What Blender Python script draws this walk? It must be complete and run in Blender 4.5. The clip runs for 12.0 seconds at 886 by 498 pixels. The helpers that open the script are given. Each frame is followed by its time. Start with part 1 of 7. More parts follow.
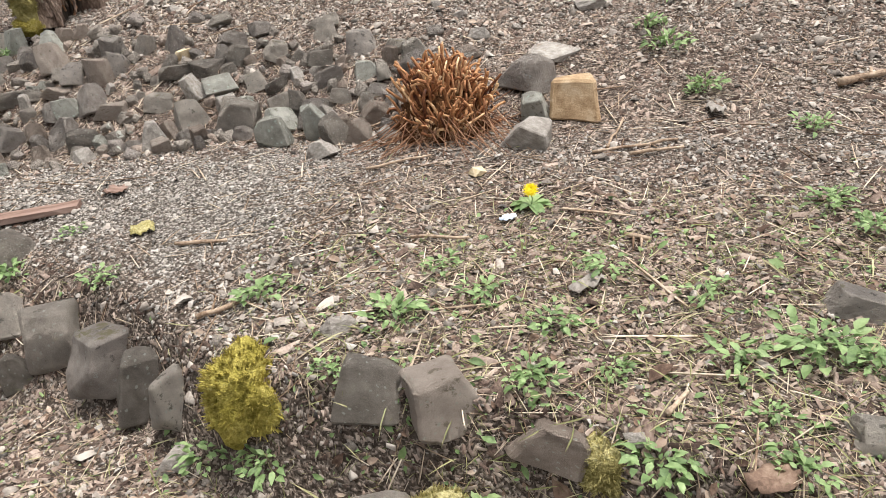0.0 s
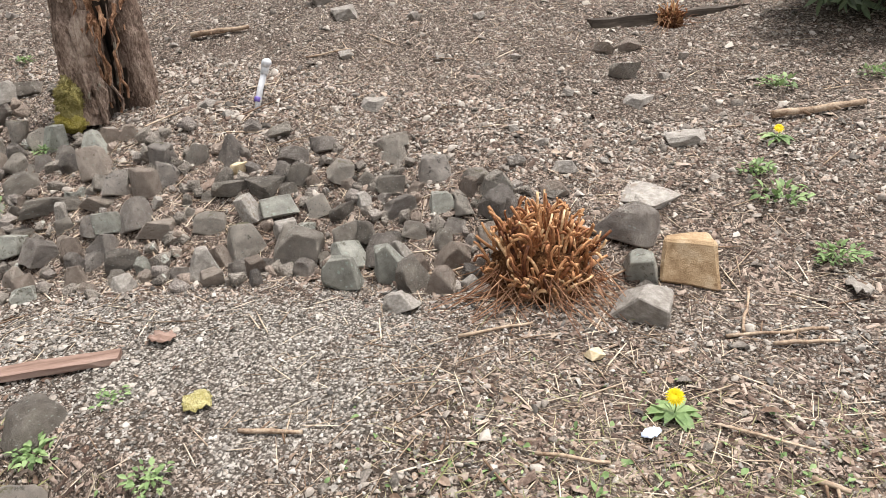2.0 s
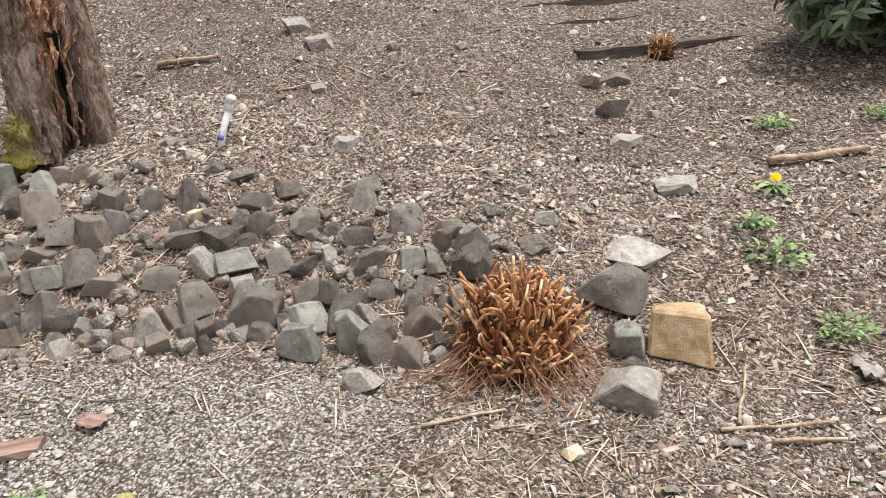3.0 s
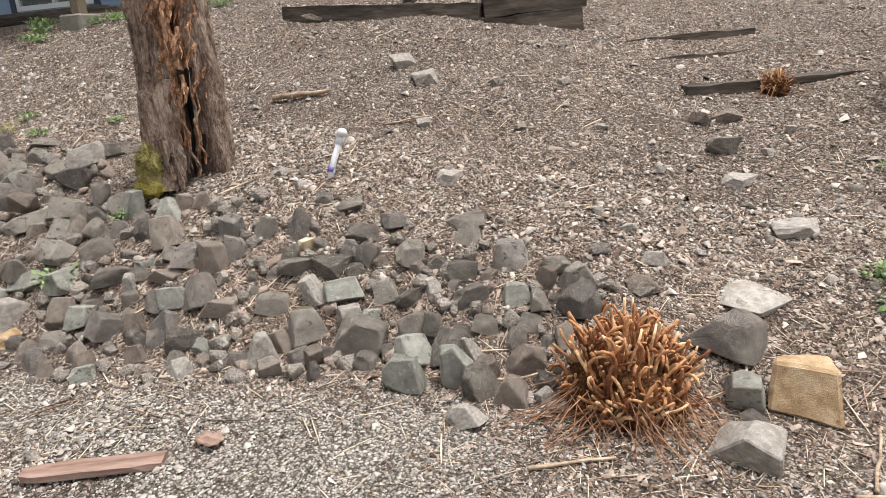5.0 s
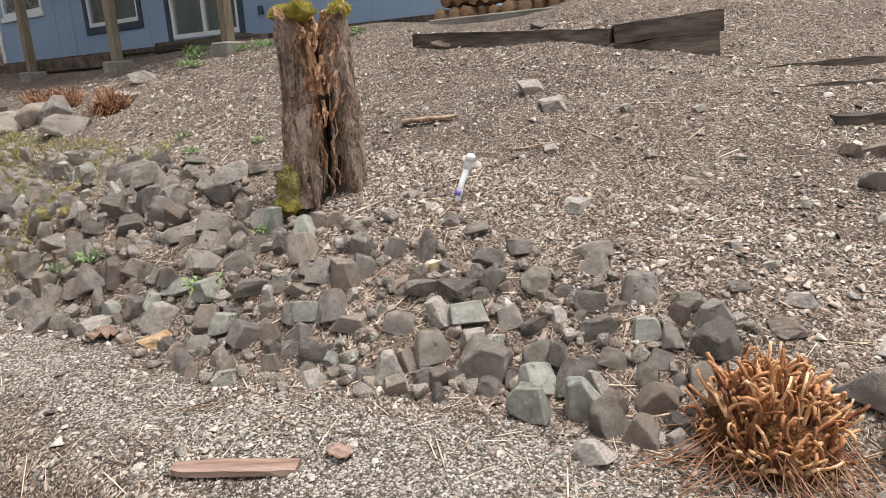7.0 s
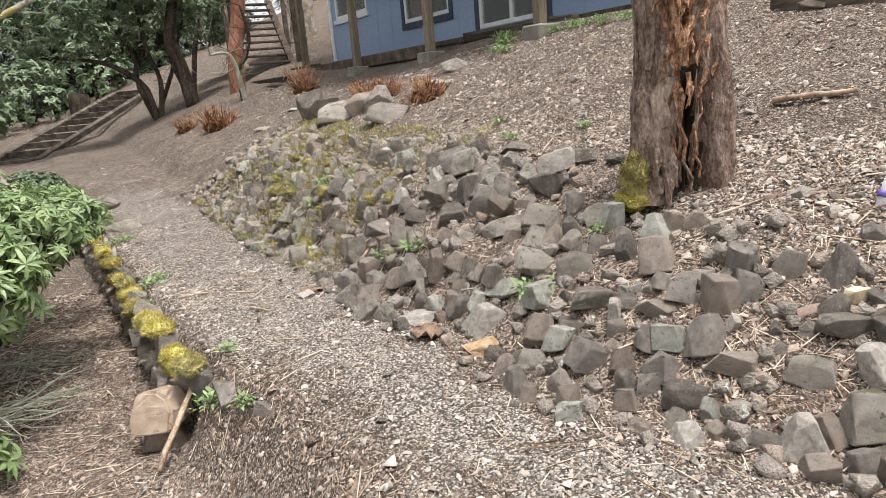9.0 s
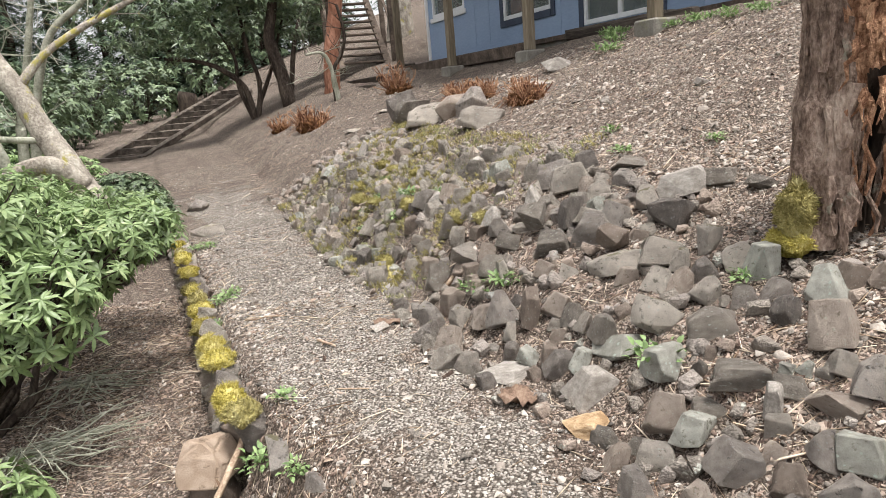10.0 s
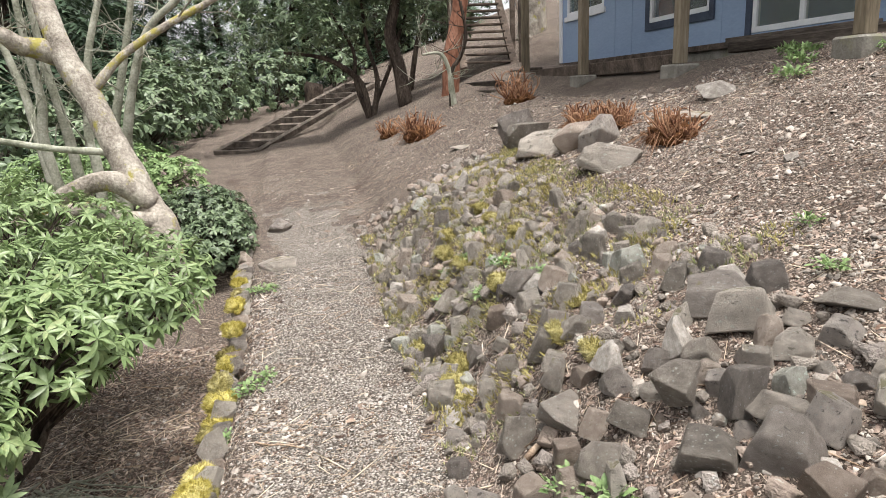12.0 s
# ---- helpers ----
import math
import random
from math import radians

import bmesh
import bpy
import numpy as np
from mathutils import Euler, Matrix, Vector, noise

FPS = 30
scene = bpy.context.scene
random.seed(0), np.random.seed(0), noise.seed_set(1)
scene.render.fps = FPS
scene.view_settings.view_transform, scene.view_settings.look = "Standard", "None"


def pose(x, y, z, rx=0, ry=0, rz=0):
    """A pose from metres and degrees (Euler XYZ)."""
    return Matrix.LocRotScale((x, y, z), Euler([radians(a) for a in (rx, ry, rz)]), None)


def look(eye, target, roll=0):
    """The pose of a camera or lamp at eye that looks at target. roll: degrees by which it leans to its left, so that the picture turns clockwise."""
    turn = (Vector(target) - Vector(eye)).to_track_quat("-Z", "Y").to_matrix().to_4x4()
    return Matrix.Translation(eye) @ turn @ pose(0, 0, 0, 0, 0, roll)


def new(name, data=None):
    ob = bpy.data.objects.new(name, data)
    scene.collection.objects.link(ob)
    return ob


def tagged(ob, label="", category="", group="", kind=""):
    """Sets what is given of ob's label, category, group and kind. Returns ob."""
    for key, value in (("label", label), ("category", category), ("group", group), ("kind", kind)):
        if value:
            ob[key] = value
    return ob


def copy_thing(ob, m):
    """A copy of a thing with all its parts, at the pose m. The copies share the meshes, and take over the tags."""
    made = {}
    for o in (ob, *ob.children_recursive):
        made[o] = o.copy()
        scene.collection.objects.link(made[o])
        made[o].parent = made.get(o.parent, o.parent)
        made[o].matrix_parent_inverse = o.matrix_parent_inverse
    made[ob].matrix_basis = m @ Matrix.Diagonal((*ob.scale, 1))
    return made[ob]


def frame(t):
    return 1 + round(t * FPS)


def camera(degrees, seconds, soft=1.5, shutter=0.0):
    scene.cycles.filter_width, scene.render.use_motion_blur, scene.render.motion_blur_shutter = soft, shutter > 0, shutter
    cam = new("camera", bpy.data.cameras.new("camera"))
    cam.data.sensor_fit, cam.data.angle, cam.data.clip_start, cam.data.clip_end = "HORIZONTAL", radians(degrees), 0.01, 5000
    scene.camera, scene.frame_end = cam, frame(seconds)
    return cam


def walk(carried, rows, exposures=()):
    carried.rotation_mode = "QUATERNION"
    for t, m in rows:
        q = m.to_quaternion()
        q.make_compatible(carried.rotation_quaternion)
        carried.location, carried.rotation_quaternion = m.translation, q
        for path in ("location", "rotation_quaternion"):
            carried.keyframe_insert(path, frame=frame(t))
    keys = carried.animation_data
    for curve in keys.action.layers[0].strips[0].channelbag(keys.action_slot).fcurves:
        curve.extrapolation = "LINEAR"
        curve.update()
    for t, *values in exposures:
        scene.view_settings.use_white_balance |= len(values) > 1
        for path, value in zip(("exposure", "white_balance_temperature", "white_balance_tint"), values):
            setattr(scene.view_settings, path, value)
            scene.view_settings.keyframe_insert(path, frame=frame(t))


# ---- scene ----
import functools

cam = camera(68.0, 12.0, 0.6)
PATH = [
    (0, (-0.275, 0.558, 1.116), (-0.872, 2.246, 0.225), -6.80),
    (0.5, (-0.277, 0.656, 1.249), (-0.953, 2.369, 0.468), -5.80),
    (1, (-0.313, 0.692, 1.284), (-1.006, 2.414, 0.539), -4.85),
    (1.5, (-0.558, 0.782, 1.277), (-1.214, 2.527, 0.552), -3.86),
    (2, (-0.721, 0.895, 1.327), (-1.321, 2.668, 0.623), -3.18),
    (2.5, (-0.723, 1.111, 1.376), (-1.303, 2.896, 0.686), -2.68),
    (2.7, (-0.710, 1.185, 1.406), (-1.287, 2.973, 0.722), -2.68),
    (4.3, (-0.778, 1.189, 1.457), (-1.493, 2.948, 0.830), -2.92),
    (4.5, (-0.790, 1.179, 1.455), (-1.535, 2.930, 0.841), -2.79),
    (5, (-0.795, 1.160, 1.462), (-1.619, 2.887, 0.879), -2.99),
    (5.5, (-0.806, 1.151, 1.468), (-1.701, 2.851, 0.914), -3.29),
    (6, (-0.814, 1.131, 1.491), (-1.766, 2.807, 0.958), -3.11),
    (6.5, (-0.825, 1.127, 1.492), (-1.844, 2.768, 0.977), -3.11),
    (6.7, (-0.834, 1.113, 1.492), (-1.882, 2.738, 0.981), -2.96),
    (8.3, (-1.242, 1.119, 1.447), (-2.733, 2.362, 0.961), -4.14),
    (8.5, (-1.325, 1.125, 1.451), (-2.862, 2.308, 0.964), -4.40),
    (9, (-1.537, 1.266, 1.429), (-3.200, 2.269, 0.950), -4.95),
    (9.5, (-1.778, 1.405, 1.462), (-3.537, 2.234, 0.994), -5.32),
    (10, (-2.051, 1.554, 1.463), (-3.842, 2.315, 1.003), -4.85),
    (10.5, (-2.278, 1.778, 1.452), (-4.127, 2.396, 1.005), -4.48),
    (11, (-2.529, 2.061, 1.633), (-4.416, 2.549, 1.187), -3.96),
    (11.5, (-2.852, 2.117, 1.692), (-4.748, 2.565, 1.238), -3.16),
    (12, (-3.264, 2.216, 1.734), (-5.165, 2.632, 1.271), -2.49),
]
walk(cam, [(t, look(eye, aim, roll)) for t, eye, aim, roll in PATH], [(0.0, 1.10), (2.5, 1.16), (6.7, 1.16), (9.0, 1.34), (12.0, 1.42)])

# ---- light: a bright overcast sky under tall trees ----
world = bpy.data.worlds.new("overcast_sky")
scene.world = world
world.use_nodes = True
_wn = world.node_tree.nodes
_sky = _wn.new("ShaderNodeTexSky")
_sky.sky_type, _sky.sun_disc = "NISHITA", False
_sky.sun_elevation, _sky.sun_rotation = radians(76), radians(60)
_sky.dust_density, _sky.air_density = 4.0, 1.0
_hsv = _wn.new("ShaderNodeHueSaturation")
_hsv.inputs["Saturation"].default_value = 0.12
world.node_tree.links.new(_sky.outputs[0], _hsv.inputs["Color"])
world.node_tree.links.new(_hsv.outputs[0], _wn["Background"].inputs[0])
_wn["Background"].inputs[1].default_value = 0.12
_sd = bpy.data.lights.new("sun", "SUN")
_sd.energy, _sd.angle, _sd.color = 1.5, radians(12), (1.0, 0.97, 0.92)
sun = new("sun", _sd)
sun.matrix_world = look((0, 0, 30), (-30 * math.cos(radians(76)) * 0.866, -30 * math.cos(radians(76)) * 0.5, 30 - 30 * math.sin(radians(76))))

# ---- materials ----
def _nodes(name):
    m = bpy.data.materials.new(name)
    m.use_nodes = True
    return m, m.node_tree.nodes, m.node_tree.links


def _ramp(n, stops):
    r = n.new("ShaderNodeValToRGB")
    el = r.color_ramp.elements
    el[0].position, el[0].color = stops[0][0], (*stops[0][1], 1)
    el[1].position, el[1].color = stops[-1][0], (*stops[-1][1], 1)
    for p, c in stops[1:-1]:
        e = el.new(p)
        e.color = (*c, 1)
    return r


def _mix(n, l, a, b, fac, mode="MIX"):
    x = n.new("ShaderNodeMix")
    x.data_type, x.blend_type = "RGBA", mode
    for sock, v in ((x.inputs[6], a), (x.inputs[7], b), (x.inputs[0], fac)):
        if hasattr(v, "links"):
            l.new(v, sock)
        else:
            sock.default_value = (*v, 1) if isinstance(v, tuple) else v
    return x.outputs[2]


def _noise(n, l, coord, scale, detail=4.0, rough=0.6, stretch=None, seed=0.0):
    t = n.new("ShaderNodeTexNoise")
    t.inputs["Scale"].default_value, t.inputs["Detail"].default_value, t.inputs["Roughness"].default_value = scale, detail, rough
    if stretch or seed:
        mp = n.new("ShaderNodeMapping")
        mp.inputs["Scale"].default_value = stretch or (1, 1, 1)
        mp.inputs["Location"].default_value = (seed, seed * 0.7, -seed)
        l.new(coord, mp.inputs["Vector"])
        coord = mp.outputs[0]
    l.new(coord, t.inputs["Vector"])
    return t.outputs["Fac"]


def _math(n, l, op, a, b=0.0):
    x = n.new("ShaderNodeMath")
    x.operation = op
    x.use_clamp = False
    for sock, v in zip(x.inputs, (a, b)):
        if hasattr(v, "links"):
            l.new(v, sock)
        else:
            sock.default_value = v
    return x.outputs[0]


def surface(name, stops, scale=6.0, fine=60.0, rough=0.85, bump=0.3, depth=0.01, stretch=None, vary=0.0, island=False,
            patch=None, patch_scale=2.0, patch_at=0.58, up=None, up_at=0.55, metal=0.0, world_space=False, spec=0.3, thin=0.0, contrast=1.9, speck=None, speck_scale=14.0):
    """A weathered surface: a broad and a fine grain, a tone of its own for each object or island, patches, and growth on what faces up."""
    m, n, l = _nodes(name)
    b = n["Principled BSDF"]
    geo = n.new("ShaderNodeNewGeometry")
    if world_space:
        co = geo.outputs["Position"]
    else:
        co = n.new("ShaderNodeTexCoord").outputs["Object"]
    oi = n.new("ShaderNodeObjectInfo").outputs["Random"]
    ri = geo.outputs["Random Per Island"] if island else oi
    big = _noise(n, l, co, scale, 5.0, 0.62, stretch)
    small = _noise(n, l, co, fine, 3.0, 0.65, stretch, 3.1)
    both = _math(n, l, "ADD", _math(n, l, "MULTIPLY", big, 0.6), _math(n, l, "MULTIPLY", small, 0.4))
    both = _math(n, l, "ADD", _math(n, l, "MULTIPLY", _math(n, l, "SUBTRACT", both, 0.5), contrast), 0.5)
    if vary:
        both = _math(n, l, "ADD", both, _math(n, l, "MULTIPLY", _math(n, l, "SUBTRACT", ri, 0.5), vary))
    r = _ramp(n, stops)
    l.new(both, r.inputs[0])
    col = r.outputs[0]
    if patch:
        pn = _noise(n, l, co, patch_scale, 6.0, 0.7, None, 7.7)
        if not island:
            pn = _math(n, l, "ADD", pn, _math(n, l, "MULTIPLY", _math(n, l, "SUBTRACT", oi, 0.5), 0.12))
        pr = _ramp(n, [(patch_at, (0, 0, 0)), (min(patch_at + 0.07, 0.99), (1, 1, 1))])
        l.new(pn, pr.inputs[0])
        col = _mix(n, l, col, patch, pr.outputs[0])
    if speck:
        vo = n.new("ShaderNodeTexVoronoi")
        vo.inputs["Scale"].default_value = speck_scale
        wob = n.new("ShaderNodeVectorMath")
        wob.operation = "ADD"
        l.new(co, wob.inputs[0])
        l.new(_math(n, l, "MULTIPLY", _noise(n, l, co, speck_scale * 1.6, 4.0, 0.7, None, 2.2), 0.12), wob.inputs[1])
        l.new(wob.outputs[0], vo.inputs["Vector"])
        pick = n.new("ShaderNodeSeparateColor")
        l.new(vo.outputs["Color"], pick.inputs[0])
        size = _math(n, l, "MULTIPLY", _math(n, l, "SUBTRACT", pick.outputs[0], 0.45), 0.75)
        spot = _math(n, l, "SUBTRACT", size, vo.outputs["Distance"])
        sr = _ramp(n, [(0.0, (0, 0, 0)), (0.1, (0.85, 0.85, 0.85))])
        l.new(spot, sr.inputs[0])
        col = _mix(n, l, col, speck, sr.outputs[0])
    if up:
        sep = n.new("ShaderNodeSeparateXYZ")
        l.new(geo.outputs["Normal"], sep.inputs[0])
        un = _math(n, l, "ADD", _math(n, l, "MULTIPLY", sep.outputs[2], 0.35), _noise(n, l, geo.outputs["Position"], 5.0, 6.0, 0.7))
        un = _math(n, l, "ADD", un, _math(n, l, "MULTIPLY", _math(n, l, "SUBTRACT", oi, 0.5), 0.25))
        ur = _ramp(n, [(up_at, (0, 0, 0)), (min(up_at + 0.1, 0.995), (1, 1, 1))])
        l.new(un, ur.inputs[0])
        col = _mix(n, l, col, up, ur.outputs[0])
    l.new(col, b.inputs["Base Color"])
    rr = n.new("ShaderNodeMapRange")
    rr.inputs[3].default_value, rr.inputs[4].default_value = max(0.05, rough - 0.12), min(1, rough + 0.1)
    l.new(big, rr.inputs[0])
    l.new(rr.outputs[0], b.inputs["Roughness"])
    b.inputs["Metallic"].default_value = metal
    b.inputs["Specular IOR Level"].default_value = spec
    if bump:
        bp = n.new("ShaderNodeBump")
        bp.inputs["Strength"].default_value, bp.inputs["Distance"].default_value = bump, depth
        l.new(both, bp.inputs["Height"])
        l.new(bp.outputs[0], b.inputs["Normal"])
    if thin:
        tr = n.new("ShaderNodeBsdfTranslucent")
        l.new(col, tr.inputs["Color"])
        ms = n.new("ShaderNodeMixShader")
        ms.inputs[0].default_value = thin
        l.new(b.outputs[0], ms.inputs[1])
        l.new(tr.outputs[0], ms.inputs[2])
        l.new(ms.outputs[0], n["Material Output"].inputs["Surface"])
    return m


def litter_ground(name, tones, chip_share, stone=70.0, patch=None):
    """Ground wholly covered by small stones and wood chips: cells with a tone each, dark joints and relief, in three layers."""
    m, n, l = _nodes(name)
    b = n["Principled BSDF"]
    pos = n.new("ShaderNodeNewGeometry").outputs["Position"]
    warp = n.new("ShaderNodeTexNoise")
    warp.inputs["Scale"].default_value, warp.inputs["Detail"].default_value = 38.0, 3.0
    l.new(pos, warp.inputs["Vector"])
    sc = n.new("ShaderNodeVectorMath")
    sc.operation = "SCALE"
    sc.inputs["Scale"].default_value = 0.014
    l.new(warp.outputs["Color"], sc.inputs[0])
    ad = n.new("ShaderNodeVectorMath")
    ad.operation = "ADD"
    l.new(pos, ad.inputs[0])
    l.new(sc.outputs[0], ad.inputs[1])

    def layer(scale, turn):
        mp = n.new("ShaderNodeMapping")
        mp.inputs["Rotation"].default_value = (0.2, 0.15, turn)
        l.new(ad.outputs[0], mp.inputs["Vector"])
        st = n.new("ShaderNodeVectorMath")
        st.operation = "MULTIPLY"
        st.inputs[1].default_value = scale
        l.new(mp.outputs[0], st.inputs[0])
        v = n.new("ShaderNodeTexVoronoi")
        v.inputs["Scale"].default_value = 1.0
        l.new(st.outputs[0], v.inputs["Vector"])
        return v
    layers = [layer((stone, stone, stone), 0.0), layer((38, 125, 80), 0.5), layer((40, 130, 80), 2.0), layer((36, 115, 80), 3.6)]
    pick = _noise(n, l, pos, 55.0, 2.0, 0.5, None, 5.0)
    pick2 = _noise(n, l, pos, 48.0, 2.0, 0.5, None, 9.0)
    wide = _noise(n, l, pos, 2.2, 4.0, 0.6, None, 1.0)

    def step(v, at):
        r = _ramp(n, [(at, (0, 0, 0)), (at + 0.02, (1, 1, 1))])
        l.new(v, r.inputs[0])
        return r.outputs[0]
    share = step(_math(n, l, "ADD", pick, _math(n, l, "MULTIPLY", _math(n, l, "SUBTRACT", wide, 0.5), 0.35)), 0.5 + (0.5 - chip_share) * 0.45)
    cell = _mix(n, l, layers[1].outputs["Color"], layers[2].outputs["Color"], step(pick2, 0.46))
    cell = _mix(n, l, cell, layers[3].outputs["Color"], step(pick2, 0.55))
    cell = _mix(n, l, layers[0].outputs["Color"], cell, share)
    dist = _mix(n, l, layers[1].outputs["Distance"], layers[2].outputs["Distance"], step(pick2, 0.46))
    dist = _mix(n, l, dist, layers[3].outputs["Distance"], step(pick2, 0.55))
    dist = _mix(n, l, layers[0].outputs["Distance"], dist, share)
    one = n.new("ShaderNodeSeparateColor")
    l.new(cell, one.inputs[0])
    fine = _noise(n, l, pos, 260.0, 3.0, 0.6)
    tone = _math(n, l, "ADD", one.outputs[0], _math(n, l, "MULTIPLY", _math(n, l, "SUBTRACT", fine, 0.5), 0.5))
    tone = _math(n, l, "ADD", tone, _math(n, l, "MULTIPLY", _math(n, l, "SUBTRACT", wide, 0.5), 0.7))
    r = _ramp(n, tones)
    l.new(tone, r.inputs[0])
    col = r.outputs[0]
    if patch:
        pr = _ramp(n, [(0.56, (0, 0, 0)), (0.68, (0.75, 0.75, 0.75))])
        l.new(_noise(n, l, pos, 1.3, 5.0, 0.65, None, 7.0), pr.inputs[0])
        col = _mix(n, l, col, patch, pr.outputs[0])
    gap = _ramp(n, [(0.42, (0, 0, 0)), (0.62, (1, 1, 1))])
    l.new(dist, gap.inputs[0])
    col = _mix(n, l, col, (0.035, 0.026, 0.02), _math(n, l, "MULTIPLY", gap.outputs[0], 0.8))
    l.new(col, b.inputs["Base Color"])
    b.inputs["Roughness"].default_value = 0.95
    b.inputs["Specular IOR Level"].default_value = 0.15
    height = _math(n, l, "ADD", _math(n, l, "MULTIPLY", _math(n, l, "SUBTRACT", 0.6, dist), 1.0), _math(n, l, "MULTIPLY", one.outputs[1], 0.5))
    bp = n.new("ShaderNodeBump")
    bp.inputs["Strength"].default_value, bp.inputs["Distance"].default_value = 1.0, 0.009
    l.new(height, bp.inputs["Height"])
    l.new(bp.outputs[0], b.inputs["Normal"])
    return m


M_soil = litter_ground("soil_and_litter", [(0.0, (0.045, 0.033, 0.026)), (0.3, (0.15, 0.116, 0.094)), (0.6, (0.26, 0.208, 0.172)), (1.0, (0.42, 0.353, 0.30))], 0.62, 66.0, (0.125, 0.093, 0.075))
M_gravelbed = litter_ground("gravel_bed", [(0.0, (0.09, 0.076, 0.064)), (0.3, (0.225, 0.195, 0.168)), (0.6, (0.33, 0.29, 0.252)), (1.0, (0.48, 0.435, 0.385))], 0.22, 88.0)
M_rock = surface("basalt_stone", [(0.1, (0.191, 0.165, 0.141)), (0.4, (0.370, 0.322, 0.276)), (0.62, (0.514, 0.452, 0.389)), (0.9, (0.693, 0.621, 0.541))],
                 scale=3.2, fine=85, rough=0.9, bump=1.0, depth=0.045, vary=0.55, contrast=1.5, patch=(0.24, 0.215, 0.175), patch_scale=5, patch_at=0.62, speck=(0.55, 0.55, 0.49), speck_scale=13, up=(0.27, 0.24, 0.15), up_at=0.93, spec=0.25)
M_rock_dark = surface("dark_basalt", [(0.1, (0.132, 0.113, 0.099)), (0.48, (0.330, 0.284, 0.251)), (0.9, (0.606, 0.538, 0.478))],
                      scale=3.2, fine=80, rough=0.85, bump=1.0, depth=0.045, vary=0.5, contrast=1.5, patch=(0.16, 0.142, 0.128), patch_scale=5, patch_at=0.62, speck=(0.44, 0.43, 0.40), speck_scale=15, up=(0.26, 0.23, 0.14), up_at=0.95, spec=0.3)
M_rock_brown = surface("brown_stone", [(0.1, (0.202, 0.155, 0.125)), (0.5, (0.392, 0.316, 0.263)), (0.9, (0.582, 0.498, 0.426))],
                       scale=3.2, fine=85, rough=0.88, bump=0.9, depth=0.04, vary=0.45, contrast=1.5, patch=(0.24, 0.2, 0.15), patch_scale=5, patch_at=0.63, speck=(0.47, 0.45, 0.38), speck_scale=14, spec=0.2)
M_rock_orange = surface("orange_sandstone", [(0.25, (0.26, 0.165, 0.09)), (0.5, (0.45, 0.31, 0.18)), (0.75, (0.62, 0.48, 0.33))],
                        scale=4, fine=60, rough=0.85, bump=0.5, depth=0.015, patch=(0.27, 0.17, 0.09), patch_scale=2.5, patch_at=0.56, spec=0.25)
M_rock_tan = surface("tan_stone", [(0.2, (0.24, 0.165, 0.115)), (0.5, (0.40, 0.30, 0.225)), (0.8, (0.54, 0.43, 0.34))],
                     scale=3, fine=80, rough=0.85, bump=0.7, depth=0.02, vary=0.1, contrast=1.4, patch=(0.22, 0.16, 0.115), patch_scale=4, patch_at=0.63, spec=0.25)
M_rock_green = surface("pale_green_stone", [(0.25, (0.196, 0.186, 0.159)), (0.5, (0.356, 0.345, 0.301)), (0.75, (0.552, 0.540, 0.477))],
                       scale=3, fine=85, rough=0.85, bump=0.8, depth=0.025, vary=0.25, contrast=1.3, patch=(0.19, 0.18, 0.14), patch_scale=4, patch_at=0.6, speck=(0.45, 0.50, 0.44), speck_scale=8, spec=0.25)
M_pale = surface("pale_flat_stone", [(0.25, (0.19, 0.165, 0.142)), (0.5, (0.30, 0.27, 0.24)), (0.75, (0.44, 0.405, 0.365))],
                 scale=7, fine=70, rough=0.85, bump=0.5, depth=0.01, vary=0.15, patch=(0.25, 0.2, 0.16), patch_scale=6, patch_at=0.6)
M_cream = surface("cream_pebble", [(0.25, (0.5, 0.38, 0.22)), (0.6, (0.66, 0.54, 0.36)), (0.8, (0.75, 0.66, 0.5))], scale=8, fine=80, rough=0.7, bump=0.2, depth=0.005)
M_pebble = surface("river_pebbles", [(0.1, (0.08, 0.07, 0.06)), (0.3, (0.20, 0.172, 0.148)), (0.55, (0.33, 0.285, 0.245)), (0.85, (0.50, 0.445, 0.39))],
                   scale=20, fine=140, rough=0.85, bump=0.25, depth=0.004, vary=0.75, island=True, world_space=True, spec=0.25)
M_gravel = surface("crushed_gravel", [(0.1, (0.08, 0.072, 0.065)), (0.3, (0.21, 0.19, 0.17)), (0.6, (0.35, 0.318, 0.285)), (0.95, (0.54, 0.50, 0.455))],
                   scale=20, fine=150, rough=0.9, bump=0.2, depth=0.003, vary=0.8, island=True, world_space=True, spec=0.2)
M_chip = surface("weathered_wood_chips", [(0.1, (0.05, 0.033, 0.026)), (0.35, (0.15, 0.105, 0.084)), (0.65, (0.27, 0.203, 0.165)), (0.98, (0.46, 0.37, 0.305))],
                 scale=15, fine=160, rough=0.92, bump=0.3, depth=0.003, vary=0.85, island=True, world_space=True, spec=0.15)
M_leaf_dead = surface("dead_leaves", [(0.1, (0.07, 0.042, 0.03)), (0.4, (0.19, 0.125, 0.09)), (0.7, (0.31, 0.23, 0.175)), (0.98, (0.47, 0.38, 0.30))],
                      scale=12, fine=90, rough=0.85, bump=0.3, depth=0.003, vary=0.8, island=True, world_space=True, spec=0.2)
M_twig = surface("dry_twigs", [(0.1, (0.16, 0.10, 0.065)), (0.35, (0.38, 0.28, 0.20)), (0.65, (0.60, 0.49, 0.375)), (0.95, (0.74, 0.64, 0.52))],
                 scale=12, fine=100, rough=0.9, bump=0.2, depth=0.002, vary=0.8, island=True, world_space=True, spec=0.2)
